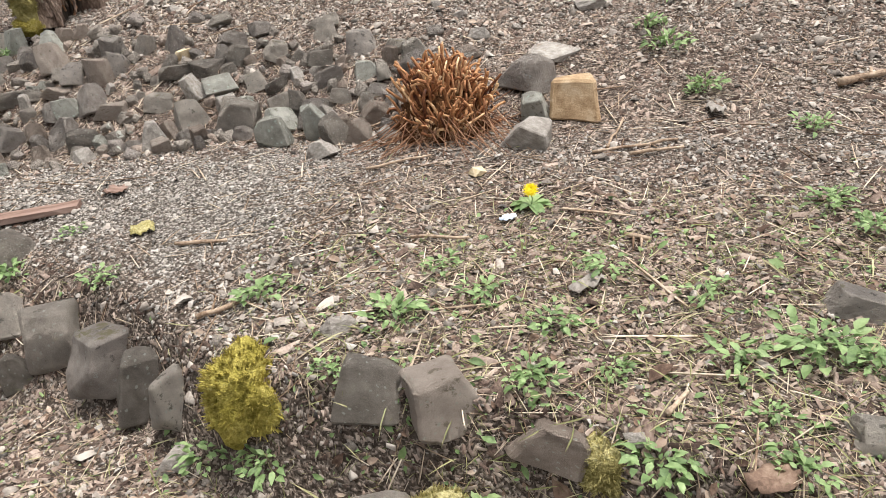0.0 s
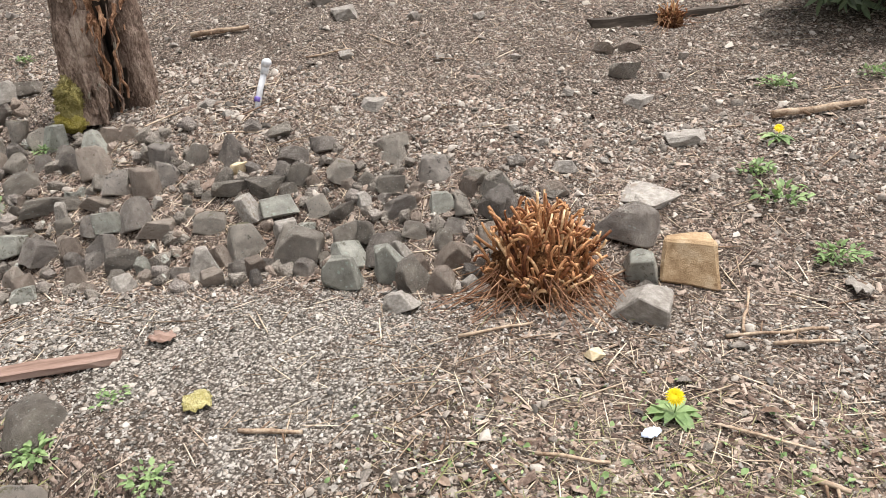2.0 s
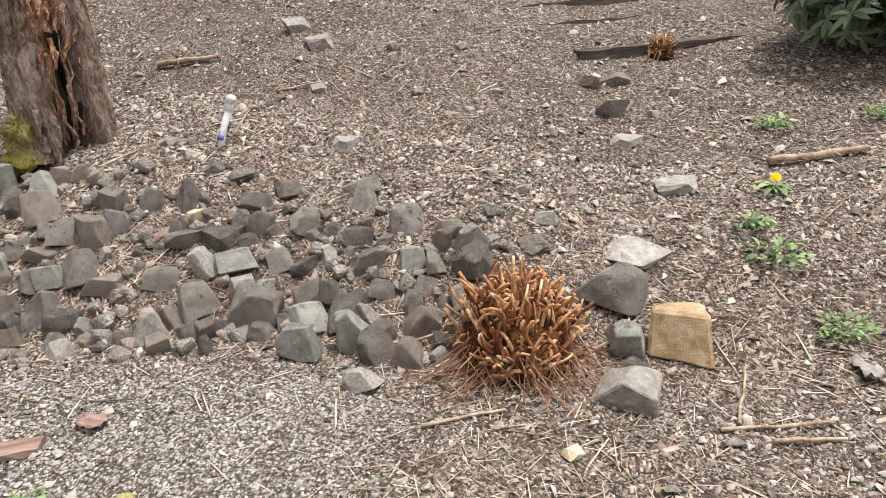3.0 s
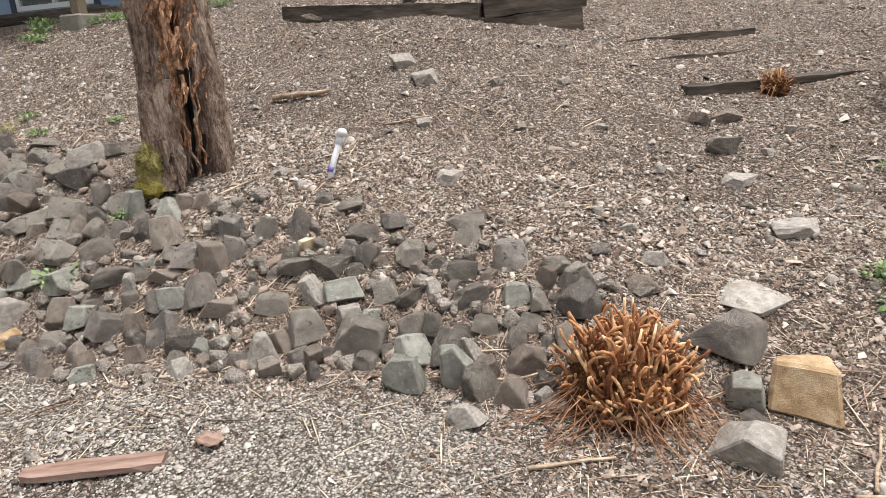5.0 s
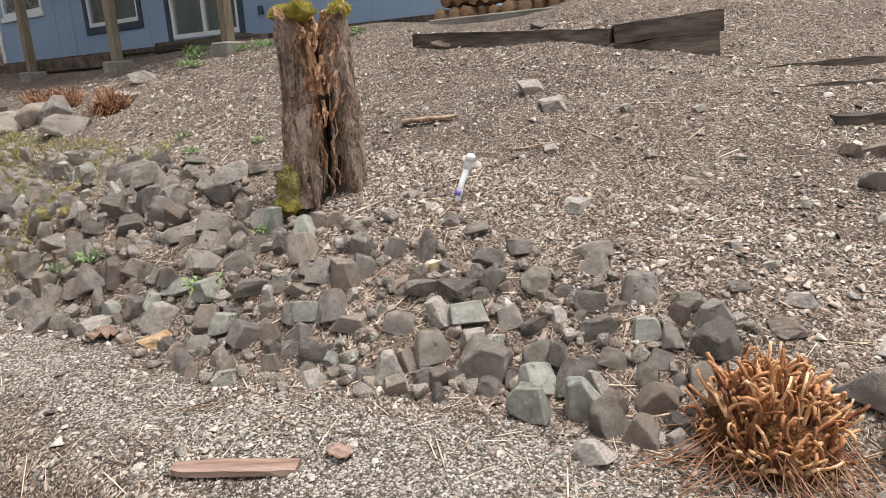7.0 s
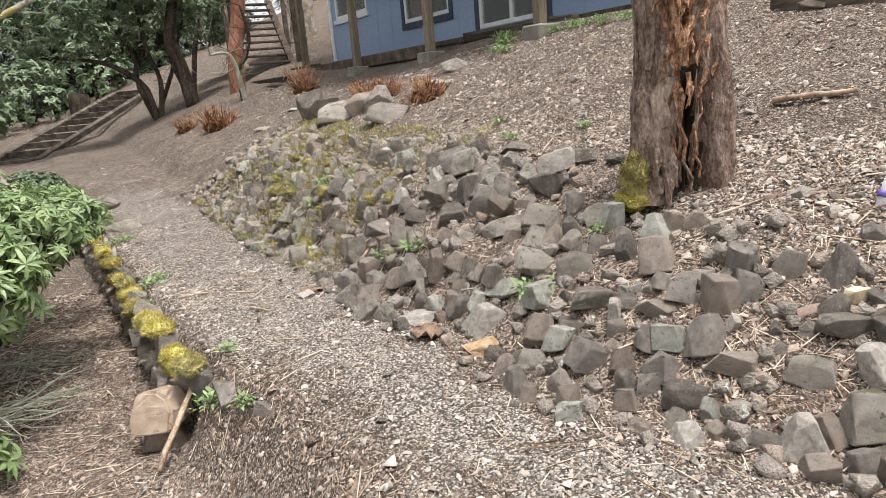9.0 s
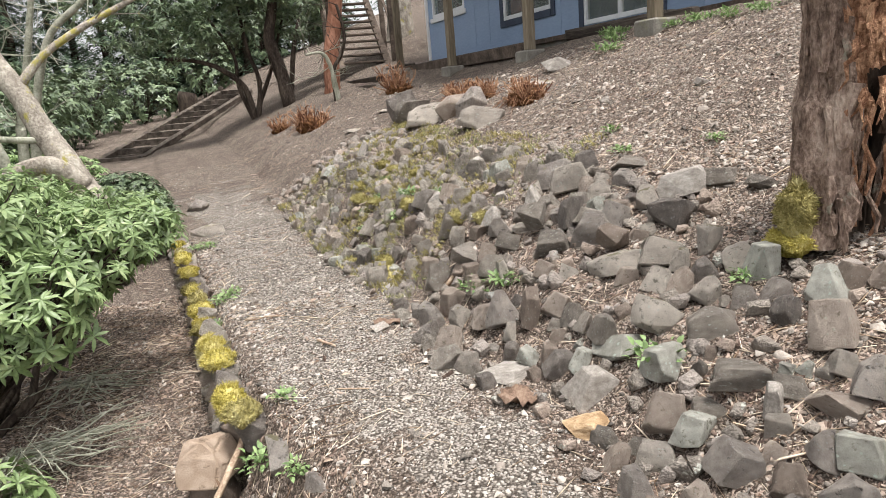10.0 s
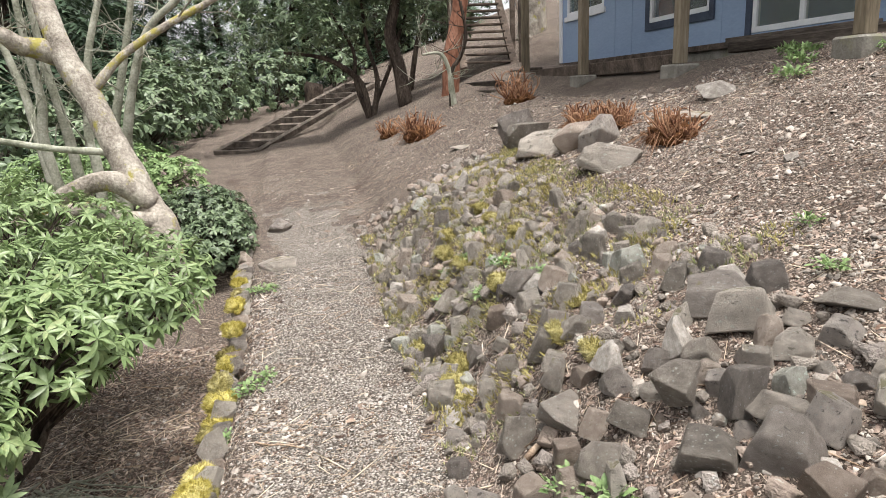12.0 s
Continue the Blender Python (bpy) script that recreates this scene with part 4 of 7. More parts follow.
block(-5.37, 3.95, 0.19, 0.14, 0.12, 55, M_rock_dark)
block(-5.18, 3.56, 0.19, 0.14, 0.11, 58, M_rock)
block(-5.25, 3.76, 0.27, 0.20, 0.17, 52, M_rock)
block(-5.68, 3.95, 0.19, 0.14, 0.09, 54, M_rock_dark)
block(-6.07, 3.42, 0.17, 0.13, 0.13, 67, M_rock)
block(-5.83, 3.21, 0.15, 0.12, 0.15, 69, M_rock)
block(-5.74, 3.33, 0.14, 0.11, 0.09, 66, M_rock)
block(-6.46, 3.20, 0.17, 0.13, 0.12, 73, M_rock_brown)
block(-6.34, 3.34, 0.16, 0.12, 0.09, 70, M_rock)
block(-5.26, 3.28, 0.16, 0.12, 0.11, 62, M_rock_dark)
block(-5.27, 3.43, 0.12, 0.09, 0.09, 59, M_rock_dark)
block(-5.15, 3.36, 0.14, 0.11, 0.06, 59, M_rock)
block(-5.16, 3.15, 0.13, 0.09, 0.09, 64, M_rock_brown)
block(-4.63, 3.46, 0.25, 0.20, 0.14, 48, M_rock_dark)
block(-4.78, 3.31, 0.22, 0.16, 0.11, 54, M_rock)
block(-5.08, 3.23, 0.16, 0.12, 0.09, 61, M_rock)
block(-5.04, 3.65, 0.15, 0.11, 0.09, 51, M_rock)
block(-5.00, 3.77, 0.18, 0.14, 0.09, 48, M_rock)
block(-5.04, 4.04, 0.26, 0.20, 0.07, 44, M_rock)
block(-4.80, 3.57, 0.23, 0.17, 0.09, 49, M_rock)
block(-4.91, 3.88, 0.17, 0.13, 0.09, 45, M_rock_dark)
block(-4.72, 3.67, 0.17, 0.13, 0.09, 45, M_rock_brown)
block(-5.65, 3.50, 0.13, 0.09, 0.07, 62, M_pale)
block(-5.96, 3.70, 0.15, 0.12, 0.09, 61, M_rock)
block(-5.54, 3.04, 0.10, 0.07, 0.08, 70, M_rock_dark)
block(-6.25, 3.16, 0.12, 0.09, 0.07, 73, M_rock)
block(-5.47, 3.34, 0.14, 0.10, 0.08, 63, M_rock)
block(-5.16, 3.05, 0.14, 0.10, 0.09, 66, M_rock_brown)
flatstone(-0.77, 3.75, 0.27, 0.30, 0.04, -1, M_pale)
loose(-0.78, 3.63, 0.07, 0.06, 0.04, -1, M_pale)
loose(-1.11, 3.83, 0.10, 0.07, 0.05, 7, M_pale)
bank(-2.01, 3.37, 0.10, 0.08, 0.05, 28, M_rock)
bank(-1.96, 3.85, 0.14, 0.11, 0.06, 23, M_rock)
bank(-2.28, 3.50, 0.09, 0.07, 0.08, 32, M_rock)
bank(-2.56, 3.80, 0.12, 0.09, 0.05, 33, M_rock)
bank(-2.56, 3.36, 0.14, 0.11, 0.06, 38, M_rock)
bank(-2.41, 3.42, 0.15, 0.11, 0.06, 35, M_rock)
loose(-2.60, 3.50, 0.07, 0.05, 0.05, 37, M_cream)
bank(-1.48, 3.66, 0.11, 0.09, 0.06, 15, M_rock)
bank(-1.33, 3.81, 0.07, 0.06, 0.04, 11, M_rock_dark)
flatstone(-1.13, 3.67, 0.13, 0.14, 0.04, 7, M_rock)
loose(-2.94, 5.17, 0.16, 0.13, 0.10, 28, M_pale)
loose(-2.71, 5.03, 0.15, 0.12, 0.07, 26, M_pale)
flatstone(-2.20, 4.23, 0.16, 0.25, 0.04, 24, M_pale)
loose(-0.93, 5.29, 0.16, 0.12, 0.07, 2, M_rock_brown)
loose(-1.07, 5.20, 0.11, 0.09, 0.07, 4, M_rock_brown)
loose(-0.92, 4.88, 0.15, 0.12, 0.08, 2, M_rock)
flatstone(-0.84, 4.63, 0.15, 0.18, 0.04, 1, M_pale)
flatstone(-0.59, 4.26, 0.19, 0.21, 0.04, -4, M_pale)
loose(-3.45, 6.38, 0.14, 0.11, 0.06, 27, M_rock)
loose(-4.22, 6.07, 0.20, 0.16, 0.08, 35, M_rock_brown)
bank(-3.89, 3.18, 0.15, 0.12, 0.12, 49, M_rock)
bank(-4.37, 3.70, 0.16, 0.12, 0.11, 47, M_rock_dark)
bank(-4.56, 3.93, 0.21, 0.16, 0.09, 47, M_pale)
bank(-4.34, 3.34, 0.18, 0.14, 0.08, 53, M_rock)
bank(-3.94, 3.04, 0.16, 0.13, 0.07, 53, M_rock_green)
flatstone(-4.29, 2.75, 0.24, 0.19, 0.04, 64, M_pale)
bank(-4.06, 3.61, 0.08, 0.06, 0.09, 44, M_rock)
bank(-4.45, 4.09, 0.16, 0.13, 0.07, 43, M_rock)
bank(-4.22, 4.10, 0.12, 0.10, 0.05, 40, M_rock)
flatstone(-3.78, 2.77, 0.14, 0.15, 0.04, 57, M_rock_orange)
bank(-5.34, 3.13, 0.19, 0.15, 0.08, 66, M_rock)
bank(-5.02, 3.09, 0.13, 0.10, 0.09, 64, M_rock)
flatstone(-5.98, 2.82, 0.12, 0.17, 0.04, 74, M_pale)
flatstone(-5.28, 2.52, 0.09, 0.10, 0.04, 76, M_pale)
loose(-9.99, 4.54, 0.33, 0.26, 0.33, 71, M_rock_dark)
loose(-9.06, 4.52, 0.53, 0.42, 0.20, 68, M_rock)
loose(-8.37, 4.71, 0.30, 0.23, 0.26, 64, M_rock_dark)
loose(-7.86, 4.54, 0.44, 0.34, 0.18, 63, M_rock)
loose(-8.20, 5.69, 0.33, 0.26, 0.13, 55, M_pale)
flatstone(-7.97, 5.43, 0.61, 0.39, 0.04, 56, M_rock)
flatstone(-11.77, 4.99, 0.33, 0.36, 0.04, 72, M_rock)
flatstone(-11.59, 4.44, 0.43, 0.37, 0.04, 75, M_rock)
flatstone(-6.04, 2.83, 0.10, 0.16, 0.04, 78, M_pale)
loose(-9.39, 1.97, 0.29, 0.22, 0.10, -268, M_rock)
loose(-10.82, 1.98, 0.25, 0.20, 0.13, -268, M_rock_dark)
front(-2.12, 1.73, 0.10, 0.08, 0.11, 58, M_rock)
front(-2.00, 1.80, 0.18, 0.14, 0.19, 54, M_rock)
front(-1.80, 1.78, 0.22, 0.17, 0.19, 51, M_rock_dark)
front(-1.48, 1.67, 0.14, 0.11, 0.16, 47, M_rock)
front(-0.86, 1.61, 0.16, 0.13, 0.13, 29, M_rock)
front(-0.68, 1.61, 0.16, 0.13, 0.13, 21, M_rock_brown)
front(-0.45, 1.59, 0.18, 0.14, 0.09, 10, M_rock_brown)
front(-2.37, 2.03, 0.17, 0.13, 0.11, 55, M_rock)
front(0.18, 2.01, 0.15, 0.11, 0.06, -17, M_rock_dark)
front(0.13, 1.60, 0.10, 0.08, 0.05, -21, M_rock)
front(-1.00, 1.79, 0.10, 0.08, 0.04, 30, M_pale)
loose(-1.44, 1.56, 0.09, 0.07, 0.04, 49, M_pale)
loose(-0.28, 1.55, 0.05, 0.04, 0.02, 0, M_pale)
loose(-9.55, 4.50, 0.36, 0.28, 0.24, 66, M_rock)
loose(-8.70, 4.62, 0.30, 0.26, 0.24, 66, M_rock_brown)

front(-0.80, 1.40, 0.21, 0.14, 0.17, 26, M_rock)
front(-1.63, 1.72, 0.16, 0.13, 0.19, 50, M_rock)
front(-2.24, 1.84, 0.14, 0.12, 0.14, 50, M_rock)


# stones heaped on the crest of the bank
def heap(x, y, w, h, lift, turn, material):
    o = put_stone(x, y, w * 0.72, w * 0.6, h * 0.72, turn, material, BANK, sink=0.1, tip=25)
    o.location.z += lift * 0.85


heap(-5.02, 3.36, 0.20, 0.16, 0.08, 80, M_rock)
heap(-4.45, 3.42, 0.18, 0.15, 0.06, 60, M_rock_brown)

# rubble between the larger stones of the bank
def fill_bank(count):
    rnd = random.Random(5)
    made, tries = 0, 0
    while made < count and tries < 9000:
        tries += 1
        x = rnd.uniform(-9.5, -1.32)
        f = foot_y(x)
        wide = 0.5 + 0.55 * smooth(-1.2, -3.4, x) + 0.15 * smooth(-4, -5, x) - 0.1 * smooth(-7, -9, x)
        y = f + rnd.uniform(-0.08, 1.0) * wide
        if x > -4.2 and y > 3.62:
            continue
        w = rnd.uniform(0.08, 0.19) * (0.75 if rnd.random() < 0.35 else 1)
        if any((x - a) ** 2 + (y - b) ** 2 < (0.33 * w + 0.56 * r) ** 2 for a, b, r in TAKEN):
            continue
        m = rnd.choices((M_rock, M_rock_dark, M_rock_brown, M_rock_green, M_pale), (6, 4, 3, 1, 1))[0]
        block(x, y, w, w * rnd.uniform(0.6, 0.95), w * rnd.uniform(0.5, 0.9), rnd.uniform(0, 180), m, -0.01)
        made += 1


fill_bank(430)


def small_rubble(count):
    rnd = random.Random(15)
    shapes = [template(rubble_bm(k)) for k in range(8)]
    for material, share in ((M_rock, 0.5), (M_rock_dark, 0.3), (M_rock_brown, 0.2)):
        places, tries = [], 0
        while len(places) < count * share and tries < 8000:
            tries += 1
            x = rnd.uniform(-10.5, -1.2)
            wide = 0.55 + 0.55 * smooth(-1.2, -3.4, x) + 0.15 * smooth(-4, -5, x)
            y = foot_y(x) + rnd.uniform(-0.1, 1.05) * wide
            if x > -4.2 and y > 3.66 and rnd.random() < 0.8:
                continue
            w = rnd.uniform(0.035, 0.10) * (1.35 if x < -6 else 1)
            if any((x - a) ** 2 + (y - b) ** 2 < (0.3 * w + 0.6 * r) ** 2 for a, b, r in TAKEN):
                continue
            places.append((rnd.randrange(8), Matrix.Translation(-BANK.location) @ on_ground(x, y, w, w * rnd.uniform(0.6, 1), w * rnd.uniform(0.5, 0.9), rnd.uniform(0, 6.28), 0.3, 0.4, rnd)))
        scatter("rubble", shapes, places, material, "small broken stones between the larger ones", "", "stuff", BANK)


def rubble_bm(seed):
    me = rock_mesh(400 + seed, M_rock, 12)
    bm = bmesh.new()
    bm.from_mesh(me)
    return bm


small_rubble(720)


def path_edge():
    rnd = random.Random(8)
    x = -2.6
    while x > -11.5:
        w = rnd.uniform(0.12, 0.24)
        y = edge_y(x - w / 2) - 0.03
        if x > -4.9:
            x -= w * 0.5
            if rnd.random() < 0.45:
                continue
        for k in range(2 if x < -4.9 else 1):
            m = rnd.choice((M_rock, M_rock_dark, M_rock_dark, M_rock_brown))
            h = rnd.uniform(0.15, 0.22)
            ob = put_stone(x - w / 2, y - 0.05 * (1 - k), w * 0.95, 0.13, h * 0.7, rnd.uniform(-8, 8), m, FRONT, sink=0.0, tip=6)
            top = ground_z(x - w / 2, y + 0.18) + rnd.uniform(-0.03, 0.03)
            mm = ob.matrix_basis.copy()
            mm.translation.z = top - (0.06 if k else 0.24 if x < -4.9 else 0.12) - FRONT.location.z
            ob.matrix_basis = mm
        x -= w * 0.97


path_edge()


# ---- moss ----
def tuft_template(seed):
    rnd = random.Random(seed)
    bm = bmesh.new()
    for i in range(3):
        a, l = rnd.uniform(0, 6.28), rnd.uniform(0.6, 1.0)
        d = Vector((math.cos(a) * 0.45, math.sin(a) * 0.45, 1)).normalized() * l
        s = Vector((-math.sin(a), math.cos(a), 0)) * 0.10
        p = Vector((rnd.uniform(-0.3, 0.3), rnd.uniform(-0.3, 0.3), 0))
        bm.faces.new([bm.verts.new(p - s), bm.verts.new(p + s), bm.verts.new(p + d)])
    return template(bm)


TUFTS = [tuft_template(i) for i in range(6)]


def moss_mound(x, y, z, rx, ry, rz, material, label, seed=0, parent=None, tufts=900, tuft=0.016, name="moss_cushion"):
    """A cushion of moss: an uneven dome with a pile of short fronds."""
    rnd = random.Random(seed)
    bm = bmesh.new()
    bmesh.ops.create_icosphere(bm, subdivisions=3, radius=1)
    for v in bm.verts:
        f = 1 + 0.34 * noise.noise(v.co * 1.8 + Vector((seed, 0, 0))) + 0.2 * noise.noise(v.co * 5 + Vector((0, seed, 0)))
        v.co = Vector((v.co.x * rx, v.co.y * ry, v.co.z * rz)) * f
    tri = [f.calc_center_median() for f in bm.faces]
    nor = [f.normal.copy() for f in bm.faces]
    bm.normal_update()
    places = []
    for i in range(tufts):
        k = rnd.randrange(len(tri))
        if tri[k].z < -0.3 * rz:
            continue
        q = Vector((0, 0, 1)).rotation_difference(Vector((tri[k].x / rx ** 2, tri[k].y / ry ** 2, tri[k].z / rz ** 2)).normalized() + Vector((0, 0, 0.3)))
        s = tuft * rnd.uniform(0.8, 1.9)
        p = tri[k] + Vector((rnd.uniform(-1, 1) * rx, rnd.uniform(-1, 1) * ry, rnd.uniform(-1, 1) * rz)) * 0.05
        places.append((rnd.randrange(6), Matrix.Translation(p) @ q.to_matrix().to_4x4() @ Matrix.Diagonal((s, s, s, 1))))
    ob = part(name, bm, material, parent, "", True)
    ob.matrix_basis = Matrix.Translation((x, y, z))
    if parent is None:
        tagged(ob, label, "moss")
    else:
        tagged(ob, label)
    scatter("fronds", TUFTS, places, material, parent=ob, kind="")
    return ob


moss_mound(-1.19, 1.62, 0.12, 0.115, 0.10, 0.135, M_moss, "bright yellow green moss cushion over a stone", 1, None, 2600, 0.014)
moss_mound(-0.34, 1.56, 0.12, 0.05, 0.07, 0.075, M_moss_dull, "olive moss cushion beside a brown stone", 2, None, 700, 0.012)
moss_mound(-2.46, 1.84, 0.06, 0.15, 0.11, 0.10, M_moss_dull, "yellow green moss over the terrace edge stones", 3, None, 1500, 0.014)
moss_mound(-0.66, 1.45, 0.02, 0.07, 0.05, 0.05, M_moss_dull, "olive moss between the edge stones", 4, None, 600, 0.012)
_rm = random.Random(3)
for _k in range(26):
    _x = -4.75 - _k * 0.19 + _rm.uniform(-0.1, 0.1)
    if _k % 5 == 3:
        continue
    moss_mound(_x, edge_y(_x) - 0.06, ground_z(_x, edge_y(_x) + 0.2) + _rm.uniform(-0.10, 0.015), _rm.uniform(0.05, 0.13), _rm.uniform(0.05, 0.09), _rm.uniform(0.03, 0.055), M_moss if _k % 3 else M_moss_dull,
               "yellow green moss cushion on the path's edge stones", 20 + _k, None, 800, 0.016)

# bank moss
for _k in range(15):
    _x = _rm.uniform(-9.0, -5.4)
    _y = foot_y(_x) + _rm.uniform(0.05, 0.95)
    moss_mound(_x, _y, ground_z(_x, _y) + 0.02, _rm.uniform(0.06, 0.15), _rm.uniform(0.05, 0.12), _rm.uniform(0.03, 0.06), M_moss_dull, "olive moss and dry growth among the bank stones", 120 + _k, None, 420, 0.018)


def bank_growth(count, material, size, label, seed):
    """Dry moss and short straw growing in drifts over the older part of the bank."""
    rnd = random.Random(seed)
    places, tries = [], 0
    while len(places) < count and tries < count * 12:
        tries += 1
        x = rnd.uniform(-9.8, -5.5)
        y = foot_y(x) + rnd.uniform(-0.12, 1.5)
        if noise.noise((x * 2.4, y * 2.4, 5.0 + seed)) + 0.25 * smooth(-6.0, -7.5, x) < rnd.uniform(0.0, 0.5):
            continue
        s = size * rnd.uniform(0.6, 1.6)
        places.append((rnd.randrange(6), on_ground(x, y, s, s, s, rnd.uniform(0, 6.28), 0.8, 0.35, rnd)))
    scatter("bank_growth", TUFTS, places, material, label, "moss")


bank_growth(5500, M_moss_dull, 0.03, "olive yellow dry moss drifting over the stone bank", 1)
bank_growth(4500, M_grass, 0.026, "short straw coloured dry stems on the stone bank", 2)


# ---- the rotten tree stump ----
def build_stump():
    cx, cy = -3.64, 3.92
    z0 = ground_z(cx, cy) - 0.06
    st = thing("tree_stump", "tall rotten tree stump with peeling bark and a hollow", "tree stump", (cx, cy, z0))
    height, ns, nr = 1.07, 110, 100
    face = -0.72  # the side with the hollow, in radians
    bm = bmesh.new()
    outer, inner = [], []
    for j in range(nr + 1):
        t = j / nr
        z = t * height
        lean = Vector((-0.03 * t + 0.02 * math.sin(t * 5), 0.03 * t, 0))
        ring_o, ring_i = [], []
        for k in range(ns):
            a = 2 * math.pi * k / ns
            da = (a - face + math.pi) % (2 * math.pi) - math.pi
            r = 0.188 + 0.025 * (1 - t) ** 5
            r += 0.022 * math.sin(3 * a + 1.2) + 0.012 * math.sin(7 * a + 2 * t)
            r += 0.045 * noise.noise((math.cos(a) * 1.6, math.sin(a) * 1.6, z * 1.3)) + 0.03 * noise.noise((math.cos(a) * 5, math.sin(a) * 5, z * 2.2 + 5))
            r += 0.014 * abs(noise.noise((math.cos(a) * 11, math.sin(a) * 11, z * 3.0)))
            r += 0.013 * noise.noise((math.cos(a) * 10, math.sin(a) * 10, z * 8)) + 0.035 * max(0, noise.noise((math.cos(a) * 3.5, math.sin(a) * 3.5, z * 6 + 2)) - 0.1)
            r += 0.007 * noise.noise((math.cos(a) * 22, math.sin(a) * 22, z * 18))
            # a strip where the bark has gone, widening upwards, and a slot at the foot
            strip = math.exp(-((da + 0.12) / (0.22 + 0.38 * t)) ** 4)
            r -= 0.06 * strip * smooth(0.25, 0.6, t)
            slot = math.exp(-((da - 0.04 - 0.08 * noise.noise((z * 7, 1.0, 0.0))) / (0.6 - 0.5 * t)) ** 6) * smooth(0.62, 0.42, t)
            r -= 0.15 * slot
            r -= 0.09 * math.exp(-((da - 0.25) / 0.4) ** 2 - ((t - 0.9) / 0.07) ** 2)
            r += 0.02 * math.exp(-((da - 0.75) / 0.35) ** 4)
            # broken shoulder on one side
            shoulder = math.exp(-((da + 0.95) / 0.5) ** 2)
            r += 0.035 * shoulder * smooth(0.52, 0.46, t)
            top = 0.10 * noise.noise((math.cos(a) * 2.2, math.sin(a) * 2.2, 3.0)) + 0.06 * noise.noise((math.cos(a) * 8, math.sin(a) * 8, 1.0)) - 0.14 * strip
            zz = z + (top * t ** 4)
            p = Vector((math.cos(a) * r, math.sin(a) * r, zz)) + lean
            ring_o.append(bm.verts.new(p))
            q = Vector((math.cos(a) * max(0.03, r - 0.07), math.sin(a) * max(0.03, r - 0.07), zz)) + lean
            ring_i.append(q)
        outer.append(ring_o)
        inner.append(ring_i)
    for j in range(nr):
        for k in range(ns):
            f = bm.faces.new((outer[j][k], outer[j][(k + 1) % ns], outer[j + 1][(k + 1) % ns], outer[j + 1][k]))
            f.smooth = True
            a = 2 * math.pi * (k + 0.5) / ns
            da = (a - face + math.pi) % (2 * math.pi) - math.pi
            t = j / nr
            red = abs(da + 0.12) < 0.12 + 0.42 * t + 0.2 * noise.noise((k * 0.26, j * 0.16, 0)) and t > 0.45
            # slot faces borrow the near-black bark colour to paint the hollow's shade
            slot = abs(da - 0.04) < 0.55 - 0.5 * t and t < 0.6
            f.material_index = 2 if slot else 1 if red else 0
    # the torn rim and the hollow inside
    down = [[bm.verts.new(inner[nr][k] - Vector((0, 0, 0.02))) for k in range(ns)], [bm.verts.new(inner[nr - 16][k] * 0.9 + Vector((0, 0, 0))) for k in range(ns)]]
    for k in range(ns):
        n = (k + 1) % ns
        for u, v in ((outer[nr], down[0]), (down[0], down[1])):
            f = bm.faces.new((u[k], u[n], v[n], v[k]))
            f.material_index = 1
    f = bm.faces.new(down[1])
    f.material_index = 1
    # third slot: dark bark standing in for shade inside the hollow
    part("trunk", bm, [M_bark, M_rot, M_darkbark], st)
    rnd = random.Random(4)
    # plates of bark standing off, and splinters in the hollow
    for i in range(44):
        a = rnd.uniform(0, 6.28)
        da = (a - face + math.pi) % (2 * math.pi) - math.pi
        if -0.2 < da < 1.3 and rnd.random() < 0.85:
            continue
        t = rnd.uniform(0.02, 0.9)
        r = 0.19 + 0.025 * (1 - t) ** 5 + 0.022 * math.sin(3 * a + 1.2) + (0.035 * math.exp(-((da + 0.95) / 0.5) ** 2) if t < 0.48 else 0)
        l, w = rnd.uniform(0.06, 0.24), rnd.uniform(0.015, 0.05)
        bm = bmesh.new()
        box(bm, -w / 2, w / 2, -0.006, 0.014, -l / 2, l / 2)
        bmesh.ops.subdivide_edges(bm, edges=[e for e in bm.edges if e.calc_length() > l * 0.9], cuts=3)
        for v in bm.verts:
            v.co += Vector((rnd.uniform(-0.5, 0.5) * w, rnd.uniform(-0.006, 0.006), rnd.uniform(-0.03, 0.03) * l))
            if v.co.z > l * 0.3:
                v.co.y -= 0.012 * rnd.random()
        ob = part("bark_plate", bm, M_bark, st)
        ob.matrix_basis = Matrix.Translation((math.cos(a) * r, math.sin(a) * r, t * height)) @ Matrix.Rotation(a + math.pi / 2, 4, "Z") @ Matrix.Rotation(rnd.uniform(-0.14, 0.14), 4, "Y") @ Matrix.Rotation(rnd.uniform(-0.06, 0.03), 4, "X")
    for i in range(14):
        a = face + rnd.uniform(-0.35, 0.35)
        r = rnd.uniform(0.08, 0.17)
        z = rnd.uniform(0.0, 0.2)
        bm = bmesh.new()
        l = rnd.uniform(0.12, 0.4)
        tube(bm, wobble((0, 0, 0), (rnd.uniform(-0.03, 0.03), rnd.uniform(-0.03, 0.03), l), 4, 0.06, rnd), [0.006, 0.009, 0.008, 0.006, 0.002], 4)
        ob = part("splinter", bm, M_rot if i % 2 else M_bark, st)
        ob.matrix_basis = Matrix.Translation((math.cos(a) * r, math.sin(a) * r, z + 0.03))
    for i in range(40):
        a = face + rnd.gauss(0, 0.4)
        r = 0.19 + rnd.uniform(-0.02, 0.01)
        z = rnd.uniform(0.5, 1.02)
        bm = bmesh.new()
        tube(bm, wobble((0, 0, 0), (rnd.uniform(-0.04, 0.04), -0.03, -rnd.uniform(0.04, 0.13)), 3, 0.12, rnd), [0.012, 0.01, 0.006, 0.002], 4)
        ob = part("splinter", bm, M_rot, st)
